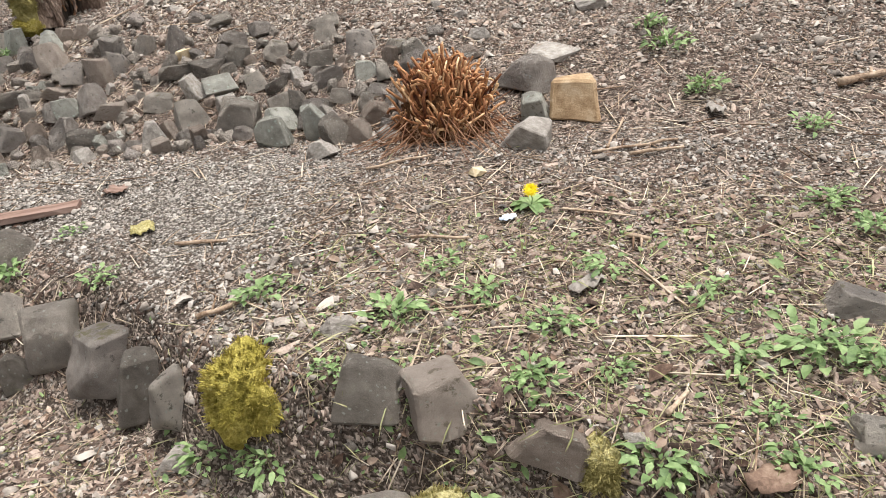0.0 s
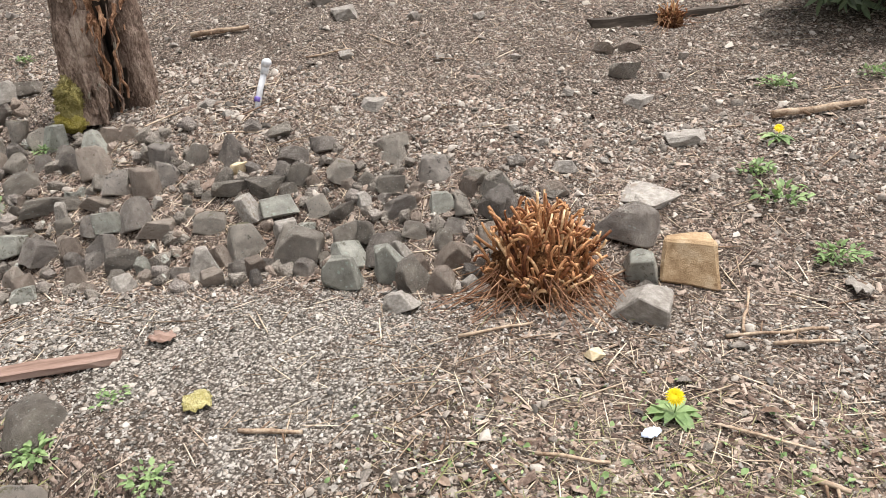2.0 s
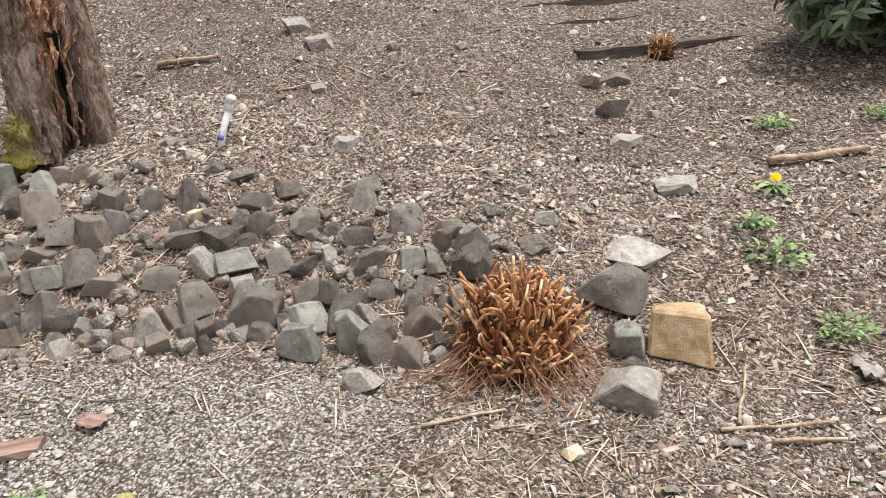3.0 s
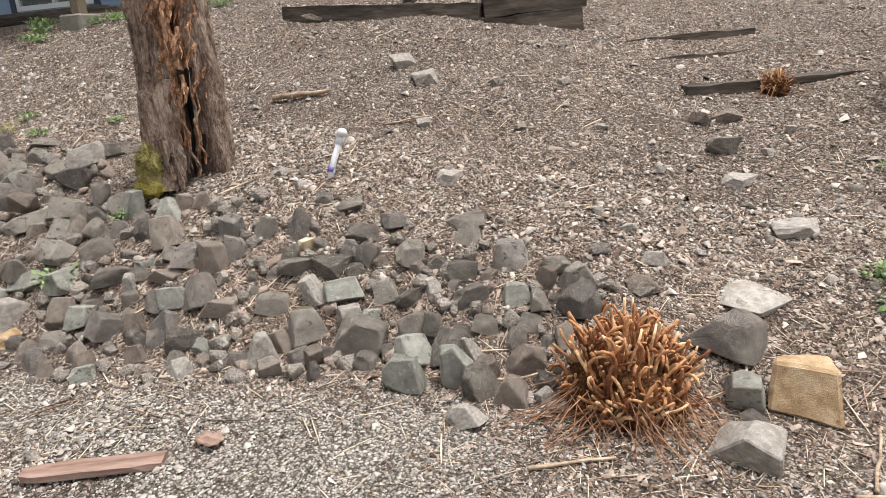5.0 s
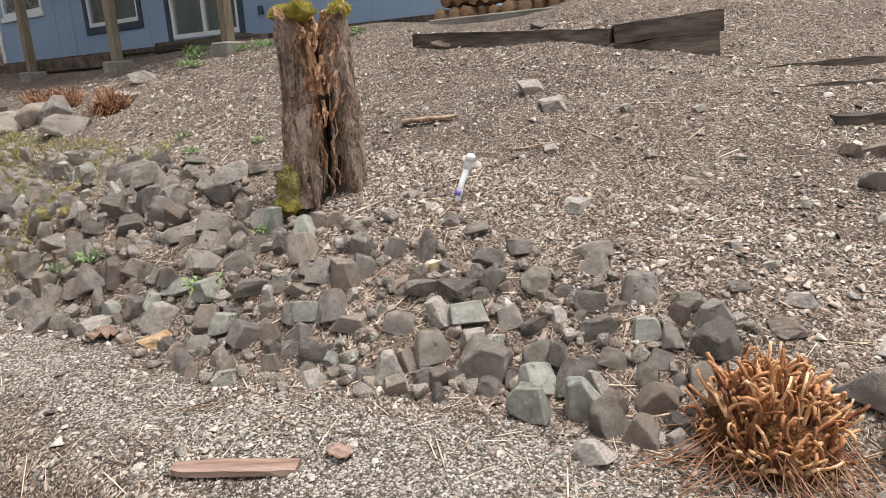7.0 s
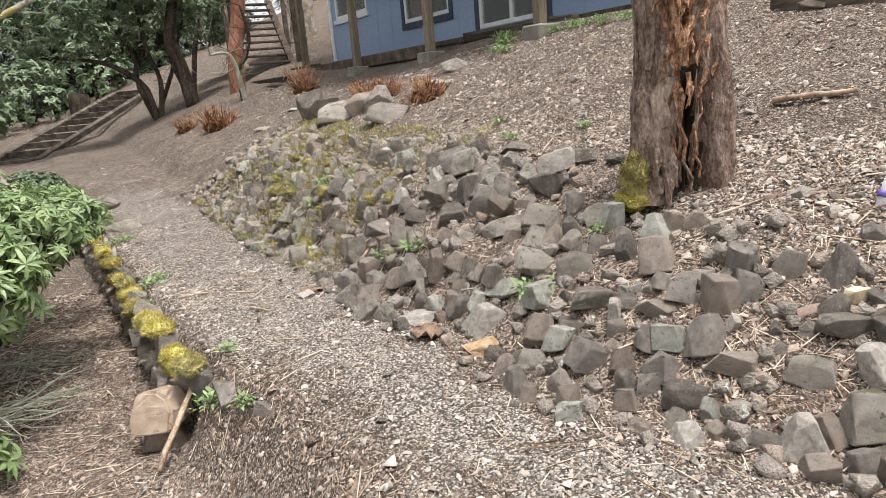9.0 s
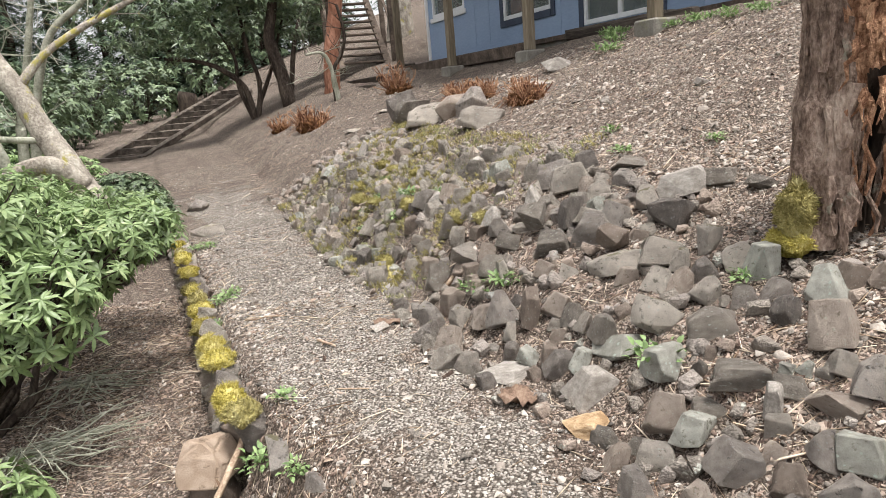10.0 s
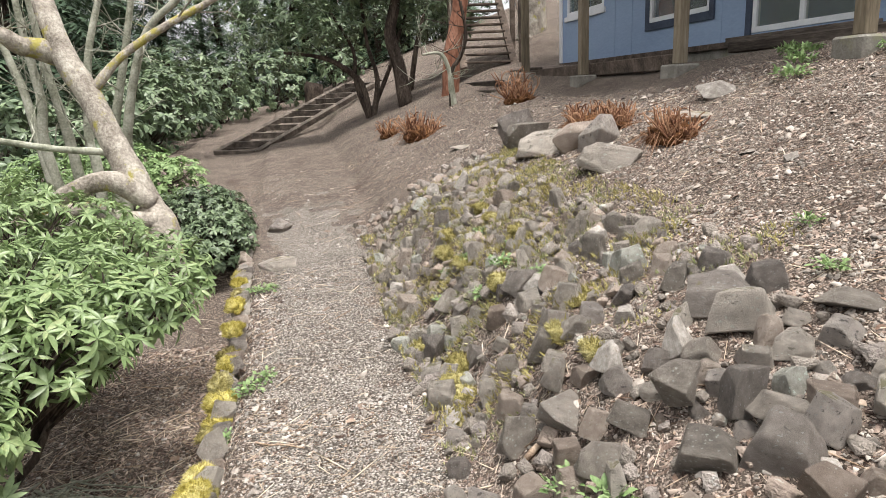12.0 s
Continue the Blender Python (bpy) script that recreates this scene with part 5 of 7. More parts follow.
        ob.matrix_basis = Matrix.Translation((math.cos(a) * r, math.sin(a) * r, z))
    moss_mound(-0.06, -0.25, 0.12, 0.075, 0.065, 0.13, M_moss_dull, "yellow green moss at the stump's foot", 50, st, 1500, 0.015, "moss_patch")
    moss_mound(-0.07, -0.27, 0.02, 0.09, 0.06, 0.05, M_moss, "yellow green moss at the stump's foot", 51, st, 800, 0.014, "moss_patch")
    for a, s in ((-2.6, 1.0), (-1.2, 1.0), (0.2, 0.8), (-3.4, 0.8), (-2.9, 0.7)):
        moss_mound(0.17 * math.cos(a) - 0.03, 0.17 * math.sin(a) + 0.03, height + 0.0, 0.085 * s, 0.07 * s, 0.045, M_moss, "bright yellow moss on the broken top", 60 + int(a * 10), st, 900, 0.014, "moss_cap")


build_stump()


# ---- the cut fern crown among the stones ----
def curled_stalk(rnd, base, out, length, thick, curl):
    """Points and radii of a stalk that rises from base along out and hooks over at its tip."""
    side = out.cross(Vector((rnd.uniform(-1, 1), rnd.uniform(-1, 1), 0.4))).normalized()
    pts, p, d = [base.copy()], base.copy(), out.copy()
    n = 7
    for i in range(n):
        turn = curl * (i / n) ** 2
        d = (Matrix.Rotation(turn, 3, side) @ d).normalized()
        p = p + d * (length / n)
        pts.append(p.copy())
    return pts, [thick * (1.0 - 0.25 * i / n) for i in range(n + 1)]


def fern_crown(x, y, rx, ry, rz, count, label, long=0.15, thick=0.0052, hooks=0.5, skirt=120, seed=1, material=None, name="cut_fern_crown"):
    rnd = random.Random(seed)
    z = ground_z(x, y)
    th = thing(name, label, "fern", (x, y, z))
    bm = bmesh.new()
    bmesh.ops.create_icosphere(bm, subdivisions=4, radius=1)
    for v in bm.verts:
        f = 1 + 0.2 * noise.noise(v.co * 2.3 + Vector((seed, 0, 0))) + 0.16 * noise.noise(v.co * 7)
        v.co = Vector((v.co.x * rx, v.co.y * ry, v.co.z * rz)) * f * 0.88
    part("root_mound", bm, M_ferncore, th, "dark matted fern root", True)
    bm = bmesh.new()
    single = 0
    for i in range(count):
        a, h = rnd.uniform(0, 6.283), rnd.uniform(0.0, 1) ** 0.75
        s = math.sqrt(max(0, 1 - h * h))
        n = Vector((math.cos(a) * s, math.sin(a) * s, h))
        gap = noise.noise(Vector((n.x * 1.6, n.y * 1.6, n.z * 1.6 + seed)))
        if gap < -0.06 and rnd.random() < 0.9:
            continue
        base = Vector((n.x * rx, n.y * ry, n.z * rz)) * 0.82
        out = (Vector((n.x / rx, n.y / ry, n.z / rz)).normalized() * 0.5 + Vector((0, 0, 0.85)) + Vector((rnd.gauss(0, 0.45), rnd.gauss(0, 0.45), rnd.gauss(0, 0.3)))).normalized()
        hook = rnd.random() < hooks
        l = long * rnd.choice((rnd.uniform(0.25, 0.7), rnd.uniform(0.6, 1.2)))
        pts, rad = curled_stalk(rnd, base, out, l, thick * rnd.uniform(0.65, 1.3), rnd.uniform(0.4, 1.6) if hook else rnd.uniform(-0.25, 0.4))
        if count > 600 and single < 300:
            one = bmesh.new()
            tube(one, pts, rad, 5)
            part("stalk", one, material or M_fernstalk, th, "", True)
            single += 1
            continue
        tube(bm, pts, rad, 5)
    tagged(part("stalk_tangle", bm, material or M_fernstalk, th, "orange brown cut stalks with hooked tips", True), kind="stuff")
    if skirt:
        bm = bmesh.new()
        for i in range(skirt):
            a = rnd.uniform(-2.9, 0.2) if rnd.random() < 0.75 else rnd.uniform(0, 6.28)
            r0, l = rnd.uniform(0.75, 1.0), rnd.uniform(0.06, 0.22)
            p0 = Vector((math.cos(a) * rx * r0, math.sin(a) * ry * r0, 0))
            p1 = p0 + Vector((math.cos(a + rnd.gauss(0, 1.3)), math.sin(a + rnd.gauss(0, 1.3)), 0)) * l
            p0.z = rz * rnd.uniform(0.05, 0.5)
            p1.z = ground_z(x + p1.x, y + p1.y) - z + 0.012
            m = (p0 + p1) / 2 + Vector((0, 0, rnd.uniform(-0.02, 0.02)))
            tube(bm, [p0, m, p1], [0.002, 0.0018, 0.001], 4)
        tagged(part("fallen_fronds", bm, M_rust, th, "dry straw coloured fronds spread around the base"), kind="stuff")
    return th


fern_crown(-1.10, 3.10, 0.205, 0.18, 0.24, 980, "clipped fern crown with curled orange brown stalks among stones", 0.14, 0.0066, 0.65, 190)
fern_crown(-0.68, 5.74, 0.09, 0.07, 0.11, 130, "small clipped fern crown against a step timber", 0.07, 0.005, 0.5, 20, 2)
fern_crown(-8.95, 5.00, 0.52, 0.30, 0.12, 520, "wide dead rust brown fern clump behind grey rocks", 0.15, 0.006, 0.5, 160, 3, M_rust, "dead_fern_clump")
fern_crown(-7.78, 5.02, 0.26, 0.2, 0.12, 240, "dead rust brown fern clump on the slope", 0.15, 0.006, 0.5, 80, 4, M_rust, "dead_fern_clump")
fern_crown(-13.75, 4.22, 0.42, 0.3, 0.18, 240, "dead rust brown fern clump above the far rubble", 0.28, 0.009, 0.3, 40, 5, M_rust, "dead_fern_clump")
fern_crown(-15.2, 3.95, 0.25, 0.2, 0.14, 130, "dead brown fern clump beside the far rubble", 0.25, 0.009, 0.3, 20, 6, M_rust, "dead_fern_clump")
fern_crown(-12.9, 5.6, 0.3, 0.25, 0.15, 160, "dead drooping brown fern below the landing", 0.4, 0.008, 0.8, 20, 7, M_rust, "dead_fern_clump")


# ---- small things lying about ----
def stick(x0, y0, x1, y1, r, label="dry grey brown stick lying on the litter", material=None, seed=0):
    rnd = random.Random(seed + int(x0 * 1000))
    bm = bmesh.new()
    a, b = Vector((x0, y0, ground_z(x0, y0) + r + 0.006)), Vector((x1, y1, ground_z(x1, y1) + r + 0.006))
    pts = wobble(a, b, 6, 0.018, rnd)
    for p in pts:
        p.z = max(p.z, ground_z(p.x, p.y) + r)
    tube(bm, pts, [r * rnd.uniform(0.8, 1.15) * (1 - 0.3 * i / 6) for i in range(7)], 6)
    d = (b - a).normalized()
    if r > 0.006:
        for k in (2, 4):
            s = Vector((-d.y, d.x, 0.35)) * rnd.choice((-1, 1))
            tube(bm, [pts[k], pts[k] + s * rnd.uniform(0.015, 0.05) + d * 0.02], [r * 0.5, r * 0.25], 5)
    return tagged(part("stick", bm, material or M_twig, None, "", True), label, "stick")


for _a in ((-1.29, 2.68, -1.07, 2.80, 0.006), (-0.48, 2.86, -0.19, 2.94, 0.007), (-1.62, 3.04, -1.36, 3.19, 0.007), (-0.43, 2.89, -0.39, 3.18, 0.006), (-1.76, 2.14, -1.58, 2.17, 0.008),
           (-0.96, 2.22, -0.78, 2.23, 0.006), (-0.35, 2.84, -0.17, 2.88, 0.007), (-6.17, 1.92, -6.01, 2.14, 0.006), (-5.34, 2.19, -5.16, 2.24, 0.009), (-5.35, 2.95, -5.36, 3.12, 0.014),
           (-1.44, 1.79, -1.34, 1.87, 0.009), (-0.34, 2.28, -0.27, 2.25, 0.009), (-2.73, 4.5, -2.51, 4.67, 0.006), (-0.23, 1.6, -0.19, 1.67, 0.006), (-2.8, 3.05, -2.64, 2.93, 0.006), (0.39, 3.37, 0.56, 3.42, 0.018)):
    stick(*_a)
stick(-0.2, 4.4, 0.22, 4.54, 0.022, "grey weathered stick lying on the slope")
stick(-3.66, 4.70, -3.28, 4.79, 0.022, "stubby tan stick beside small stones on the slope")
stick(-4.56, 1.48, -4.88, 1.80, 0.017, "pale broken stick leaning against the edge stones")


def plank(x0, y0, x1, y1, w, t):
    rnd = random.Random(2)
    d = Vector((x1 - x0, y1 - y0, 0))
    bm = bmesh.new()
    n = 9
    rows = []
    for i in range(n + 1):
        u = (i / n - 0.5) * d.length
        k = 0.55 if i == 0 else 1
        rows.append([bm.verts.new((u + rnd.uniform(-0.004, 0.004), s * w / 2 * k * rnd.uniform(0.88, 1.05), h * t / 2 + rnd.uniform(-0.0015, 0.0015))) for s, h in ((-1, -1), (1, -1), (1, 1), (-1, 1))])
    for a, b in zip(rows, rows[1:]):
        for k in range(4):
            bm.faces.new((a[k], b[k], b[(k + 1) % 4], a[(k + 1) % 4]))
    bm.faces.new(rows[0])
    bm.faces.new(rows[-1][::-1])
    bmesh.ops.recalc_face_normals(bm, faces=bm.faces[:])
    ob = part("plank", bm, M_plank)
    cx, cy = (x0 + x1) / 2, (y0 + y1) / 2
    ob.matrix_world = Matrix.Translation((cx, cy, ground_z(cx, cy) + 0.022)) @ Matrix.Rotation(math.atan2(d.y, d.x), 4, "Z") @ Matrix.Rotation(0.04, 4, "X")
    return tagged(ob, "splintered reddish brown plank lying on gravel", "plank")


plank(-2.72, 2.15, -2.36, 2.37, 0.07, 0.022)


def pipe():
    x, y = -2.78, 3.97
    z = ground_z(x, y)
    th = thing("plastic_pipe", "white plastic pipe with an elbow standing in the slope", "pipe", (x, y, z))
    top = Vector((0.035, 0.10, 0.20))
    bm = bmesh.new()
    tube(bm, [Vector((0, 0, -0.05)), top * 0.5, top], 0.0165, 14)
    part("tube", bm, M_pvc, th, "", True)
    bm = bmesh.new()
    tube(bm, [top * 0.86, top * 1.0, top + Vector((0.0, 0.004, 0.02)), top + Vector((0.012, -0.005, 0.034)), top + Vector((0.034, -0.02, 0.036))], [0.021, 0.022, 0.023, 0.023, 0.022], 14)
    part("elbow", bm, M_pvc, th, "white elbow fitting", True)
    bm = bmesh.new()
    d = top.normalized()
    tube(bm, [d * 0.045, d * 0.06, d * 0.07], [0.0172, 0.0172, 0.0172], 14)
    part("primer_stain", bm, M_purple, th, "purple primer ring", True)


pipe()


def crumpled(name, x, y, w, d, material, label, category, seed, lift=0.012, bend=0.2):
    rnd = random.Random(seed)
    bm = bmesh.new()
    n = 6
    g = [[bm.verts.new(((i / n - 0.5) * w * (1 - 0.35 * abs(j / n - 0.5)), (j / n - 0.5) * d * (1 - 0.5 * abs(i / n - 0.5)) + rnd.uniform(-0.05, 0.05) * d, bend * w * (noise.noise((i * 0.7 + seed, j * 0.7, 0))))) for i in range(n + 1)] for j in range(n + 1)]
    for j in range(n):
        for i in range(n):
            bm.faces.new((g[j][i], g[j][i + 1], g[j + 1][i + 1], g[j + 1][i]))
    r = bmesh.ops.extrude_face_region(bm, geom=bm.faces[:])
    bmesh.ops.translate(bm, verts=[v for v in r["geom"] if isinstance(v, bmesh.types.BMVert)], vec=(0, 0, 0.002))
    bmesh.ops.recalc_face_normals(bm, faces=bm.faces[:])
    ob = part(name, bm, material, None, "", True)
    ob.matrix_world = Matrix.Translation((x, y, ground_z(x, y) + lift)) @ Matrix.Rotation(rnd.uniform(0, 6), 4, "Z")
    return tagged(ob, label, category)


crumpled("plastic_scrap", -0.69, 2.36, 0.06, 0.035, M_bluebit, "crumpled pale blue plastic scrap on the litter", "scrap", 1, 0.014)
crumpled("fallen_leaf", -2.29, 2.49, 0.10, 0.075, M_plank, "large curled reddish brown leaf on gravel", "leaf", 2, 0.018)
crumpled("fallen_leaf", -1.95, 2.22, 0.11, 0.09, M_moss_dull, "flat tan lichen covered leaf on gravel", "leaf", 3, 0.014)
crumpled("fallen_leaf", -4.06, 2.66, 0.16, 0.12, M_leaf_dead, "dry curled brown leaf beside a pale slab", "leaf", 4, 0.03, 0.35)
crumpled("fallen_leaf", -0.42, 2.02, 0.11, 0.05, M_pale, "long pale dry leaf on grass", "leaf", 5, 0.014)
crumpled("fallen_leaf", -0.06, 1.47, 0.1, 0.06, M_leaf_dead, "dry tan leaf among weeds", "leaf", 6, 0.016)
crumpled("bark_flake", -0.05, 3.22, 0.15, 0.07, M_pale, "pale flake of bark on the litter", "bark", 7, 0.014)
crumpled("bark_flake", -5.34, 2.58, 0.16, 0.07, M_leaf_dead, "brown flake of bark on the gravel path", "bark", 8, 0.014)
crumpled("bark_flake", -4.75, 2.62, 0.12, 0.07, M_leaf_dead, "reddish brown flake of bark on the gravel path", "bark", 9, 0.014)
loose(-0.86, 2.67, 0.055, 0.05, 0.028, 10, M_cream)
loose(-2.52, 4.60, 0.08, 0.06, 0.05, 10, M_pale)
block(-4.86, 1.56, 0.25, 0.2, 0.15, 40, M_rock_brown, 0.0, 0.05, FRONT)
block(-4.86, 1.56, 0.30, 0.24, 0.17, 60, M_rock_tan, 0.13, 0.07, FRONT, 6)
block(-4.80, 1.80, 0.26, 0.22, 0.14, 50, M_rock_dark, 0.0, 0.05, FRONT, 8)
for _x, _y, _w in ((-1.25, 4.02, 0.06), (-0.95, 3.95, 0.05), (-1.4, 4.1, 0.055), (-2.0, 4.8, 0.07), (-1.55, 4.9, 0.06), (-1.2, 4.6, 0.06), (-2.3, 5.2, 0.08), (-3.75, 4.62, 0.06), (-3.85, 4.7, 0.05), (-3.4, 4.72, 0.045), (-2.9, 3.9, 0.07), (-3.05, 3.95, 0.08), (-1.9, 5.4, 0.09), (-0.7, 4.95, 0.06), (-0.6, 5.2, 0.07), (-2.1, 3.6, 0.05), (-5.5, 5.0, 0.1), (-6.4, 4.9, 0.09)):
    loose(_x, _y, _w, _w * 0.8, _w * 0.5, _w * 3000, M_pale)


# ---- dandelions and weeds ----
LEAVES = [leaf_template(i, 0.25 + 0.1 * i, 0.5 + 0.06 * (i % 3)) for i in range(4)]
BLADES = [leaf_template(10 + i, 0.15 + 0.2 * i, 0.05) for i in range(4)]


def weed(x, y, r, seed, material=None, leaves=14, label="low rosette of bright green weed leaves", upright=0.35, name="weed", parent=None):
    rnd = random.Random(seed)
    z = ground_z(x, y)
    places = []
    for i in range(int(leaves * 3)):
        a = rnd.uniform(0, 6.28)
        l = r * rnd.uniform(0.2, 0.48)
        o = r * rnd.uniform(0, 1.0)
        m = Matrix.Translation((math.cos(a) * o, math.sin(a) * o, 0.008 + r * rnd.uniform(0, 0.5))) @ Matrix.Rotation(a + rnd.gauss(0, 0.5), 4, "Z") @ Matrix.Rotation(-rnd.uniform(-0.1, upright * 2), 4, "Y") @ Matrix.Rotation(rnd.gauss(0, 0.3), 4, "X") @ Matrix.Diagonal((l, l, l, 1))
        places.append((rnd.randrange(4), m))
    th = thing(name, label, "weed", (x, y, z))
    scatter("leaves", LEAVES, places, material or M_weed, parent=th)
    return th


_rw = random.Random(9)
WEEDS = ((0.21, 2.50), (0.25, 3.02), (0.29, 2.34), (0.08, 1.84), (0.16, 1.80), (-0.24, 1.51), (-0.61, 1.50), (-0.50, 1.66), (-0.87, 1.82), (-1.30, 1.90), (-1.87, 1.92), (-2.29, 1.95), (-1.33, 1.57), (-1.12, 1.53))
for _i, (_x, _y) in enumerate(WEEDS):
    weed(_x, _y, _rw.uniform(0.055, 0.085), 100 + _i, None, 26, upright=0.5)
for _i, (_x, _y) in enumerate(((-0.14, 2.02), (-0.04, 1.62), (-0.95, 1.61), (-0.34, 1.71), (-0.01, 1.50), (-0.09, 1.78), (-0.49, 1.85), (-0.38, 2.10), (-0.82, 2.06), (-0.67, 1.95), (-0.12, 3.34), (-2.22, 2.17))):
    weed(_x, _y, _rw.uniform(0.04, 0.07), 200 + _i, None, 16, upright=0.4)
for _i, (_x, _y) in enumerate(((-0.14, 4.77), (-0.22, 3.74), (-0.08, 3.37), (0.34, 4.92), (-0.31, 3.92))):
    weed(_x, _y, _rw.uniform(0.07, 0.11), 300 + _i, None, 22, "loose straggling green weed on the litter", 0.7)
for _i, (_x, _y) in enumerate(((-7.24, 3.55), (-7.45, 3.32), (-7.24, 3.09), (-5.26, 4.13), (-4.86, 3.05), (-3.76, 3.07), (-3.77, 3.50), (-6.99, 1.92), (-8.69, 1.92), (-4.77, 4.37), (-6.87, 3.22), (-7.0, 3.4), (-6.6, 3.5), (-6.85, 1.85), (-6.37, 1.77), (-8.68, 1.81), (-5.02, 3.0), (-5.62, 4.34), (-4.75, 1.9), (-4.3, 1.85), (-4.55, 1.75), (-7.8, 3.5), (-7.6, 3.2))):
    weed(_x, _y, _rw.uniform(0.06, 0.1), 400 + _i, None, 24, "soft green weed growing between stones", 0.7)
for _i in range(12):
    _x = -7.3 + _i * 0.16
    weed(_x, 6.3 + 0.25 * _rw.random(), 0.09, 500 + _i, None, 26, "low green ground cover below the house wall", 0.8)
for _i, (_x, _y) in enumerate(((-8.1, 6.4), (-8.4, 6.5), (-7.7, 5.95), (-7.9, 6.2))):
    weed(_x, _y, 0.13, 520 + _i, M_weed, 26, "upright green fern by the concrete pier", 1.0)


def dandelion(x, y, h, seed):
    rnd = random.Random(seed)
    z = ground_z(x, y)
    th = thing("dandelion", "yellow dandelion flower above toothed green leaves", "flower", (x, y, z))
    bm = bmesh.new()
    tube(bm, [(0, 0, 0), (0.004, 0, h * 0.5), (0, 0.003, h)], 0.0018, 6)
    part("stem", bm, M_weed, th)
    pl = []
    for ring in range(5):
        for k in range(22):
            a = 2 * math.pi * (k + 0.5 * ring) / 22 + rnd.uniform(-0.05, 0.05)
            l = 0.027 - 0.004 * ring
            pl.append((0, Matrix.Translation((0, 0, h + 0.001 * ring)) @ Matrix.Rotation(0.75, 4, "X") @ Matrix.Rotation(a, 4, "Z") @ Matrix.Rotation(-0.1 - 0.12 * ring, 4, "Y") @ Matrix.Diagonal((l, l * 0.75, l, 1))))
    scatter("petals", [leaf_template(1, 0.1, 0.25)], pl, M_petal, parent=th, kind="")
    pl = []
    for k in range(11):
        a = 2 * math.pi * k / 11 + rnd.uniform(-0.3, 0.3)
        l = rnd.uniform(0.06, 0.1)
        pl.append((k % 4, Matrix.Translation((0, 0, 0.01)) @ Matrix.Rotation(a, 4, "Z") @ Matrix.Rotation(-rnd.uniform(0.1, 0.45), 4, "Y") @ Matrix.Diagonal((l, l * 0.8, l, 1))))
    scatter("leaves", LEAVES, pl, M_weed, parent=th, kind="")


dandelion(-0.635, 2.46, 0.06, 1)
dandelion(-0.19, 4.23, 0.05, 2)


# ---- firewood against the foundation ----
def firewood():
    rnd = random.Random(6)
    pile = thing("firewood_stack", "stack of split reddish firewood against the foundation", "firewood", (-4.3, 7.45, ground_z(-4.3, 7.3)))
    for row in range(3):
        for k in range(10):
            r = rnd.uniform(0.05, 0.085)
            bm = bmesh.new()
            tube(bm, wobble((0, -0.2, 0), (rnd.uniform(-0.03, 0.03), 0.22, rnd.uniform(-0.02, 0.02)), 3, 0.02, rnd), [r, r * 1.04, r, r * 0.97], rnd.choice((5, 6, 8)))
            o = part("log", bm, M_firewood, pile)
            o.location = (-0.75 + k * 0.165 + 0.08 * (row % 2), rnd.uniform(-0.04, 0.04), 0.1 + row * 0.14)


firewood()
one_box("foundation_sill", -5.0, -3.0, 6.95, 7.1, 1.7, ground_z(-4.3, 7.0) + 0.07, M_concrete, None, "", 0.012)
tagged(bpy.data.objects["foundation_sill"], "low pale concrete kerb below the firewood", "kerb")


# ---- shrubs ----
def whorl_template(seed, n=9, droop=0.35, width=0.27):
    rnd = random.Random(seed)
    lt = [leaf_template(seed * 5 + k, 0.22 + 0.1 * k, width) for k in range(2)]
    ps = []
    for i in range(n):
        a = 2 * math.pi * i / n * 1.3 + rnd.uniform(-0.25, 0.25)
        l = rnd.uniform(0.75, 1.1)
        ps.append((lt[i % 2], Matrix.Rotation(a, 4, "Z") @ Matrix.Rotation(rnd.uniform(-0.5, droop * 1.6), 4, "Y") @ Matrix.Diagonal((l, l, l, 1))))
    return merged(ps)


WHORLS = [whorl_template(i) for i in range(5)]
WHORLS_SMALL = [whorl_template(20 + i, 7, 0.2, 0.42) for i in range(4)]


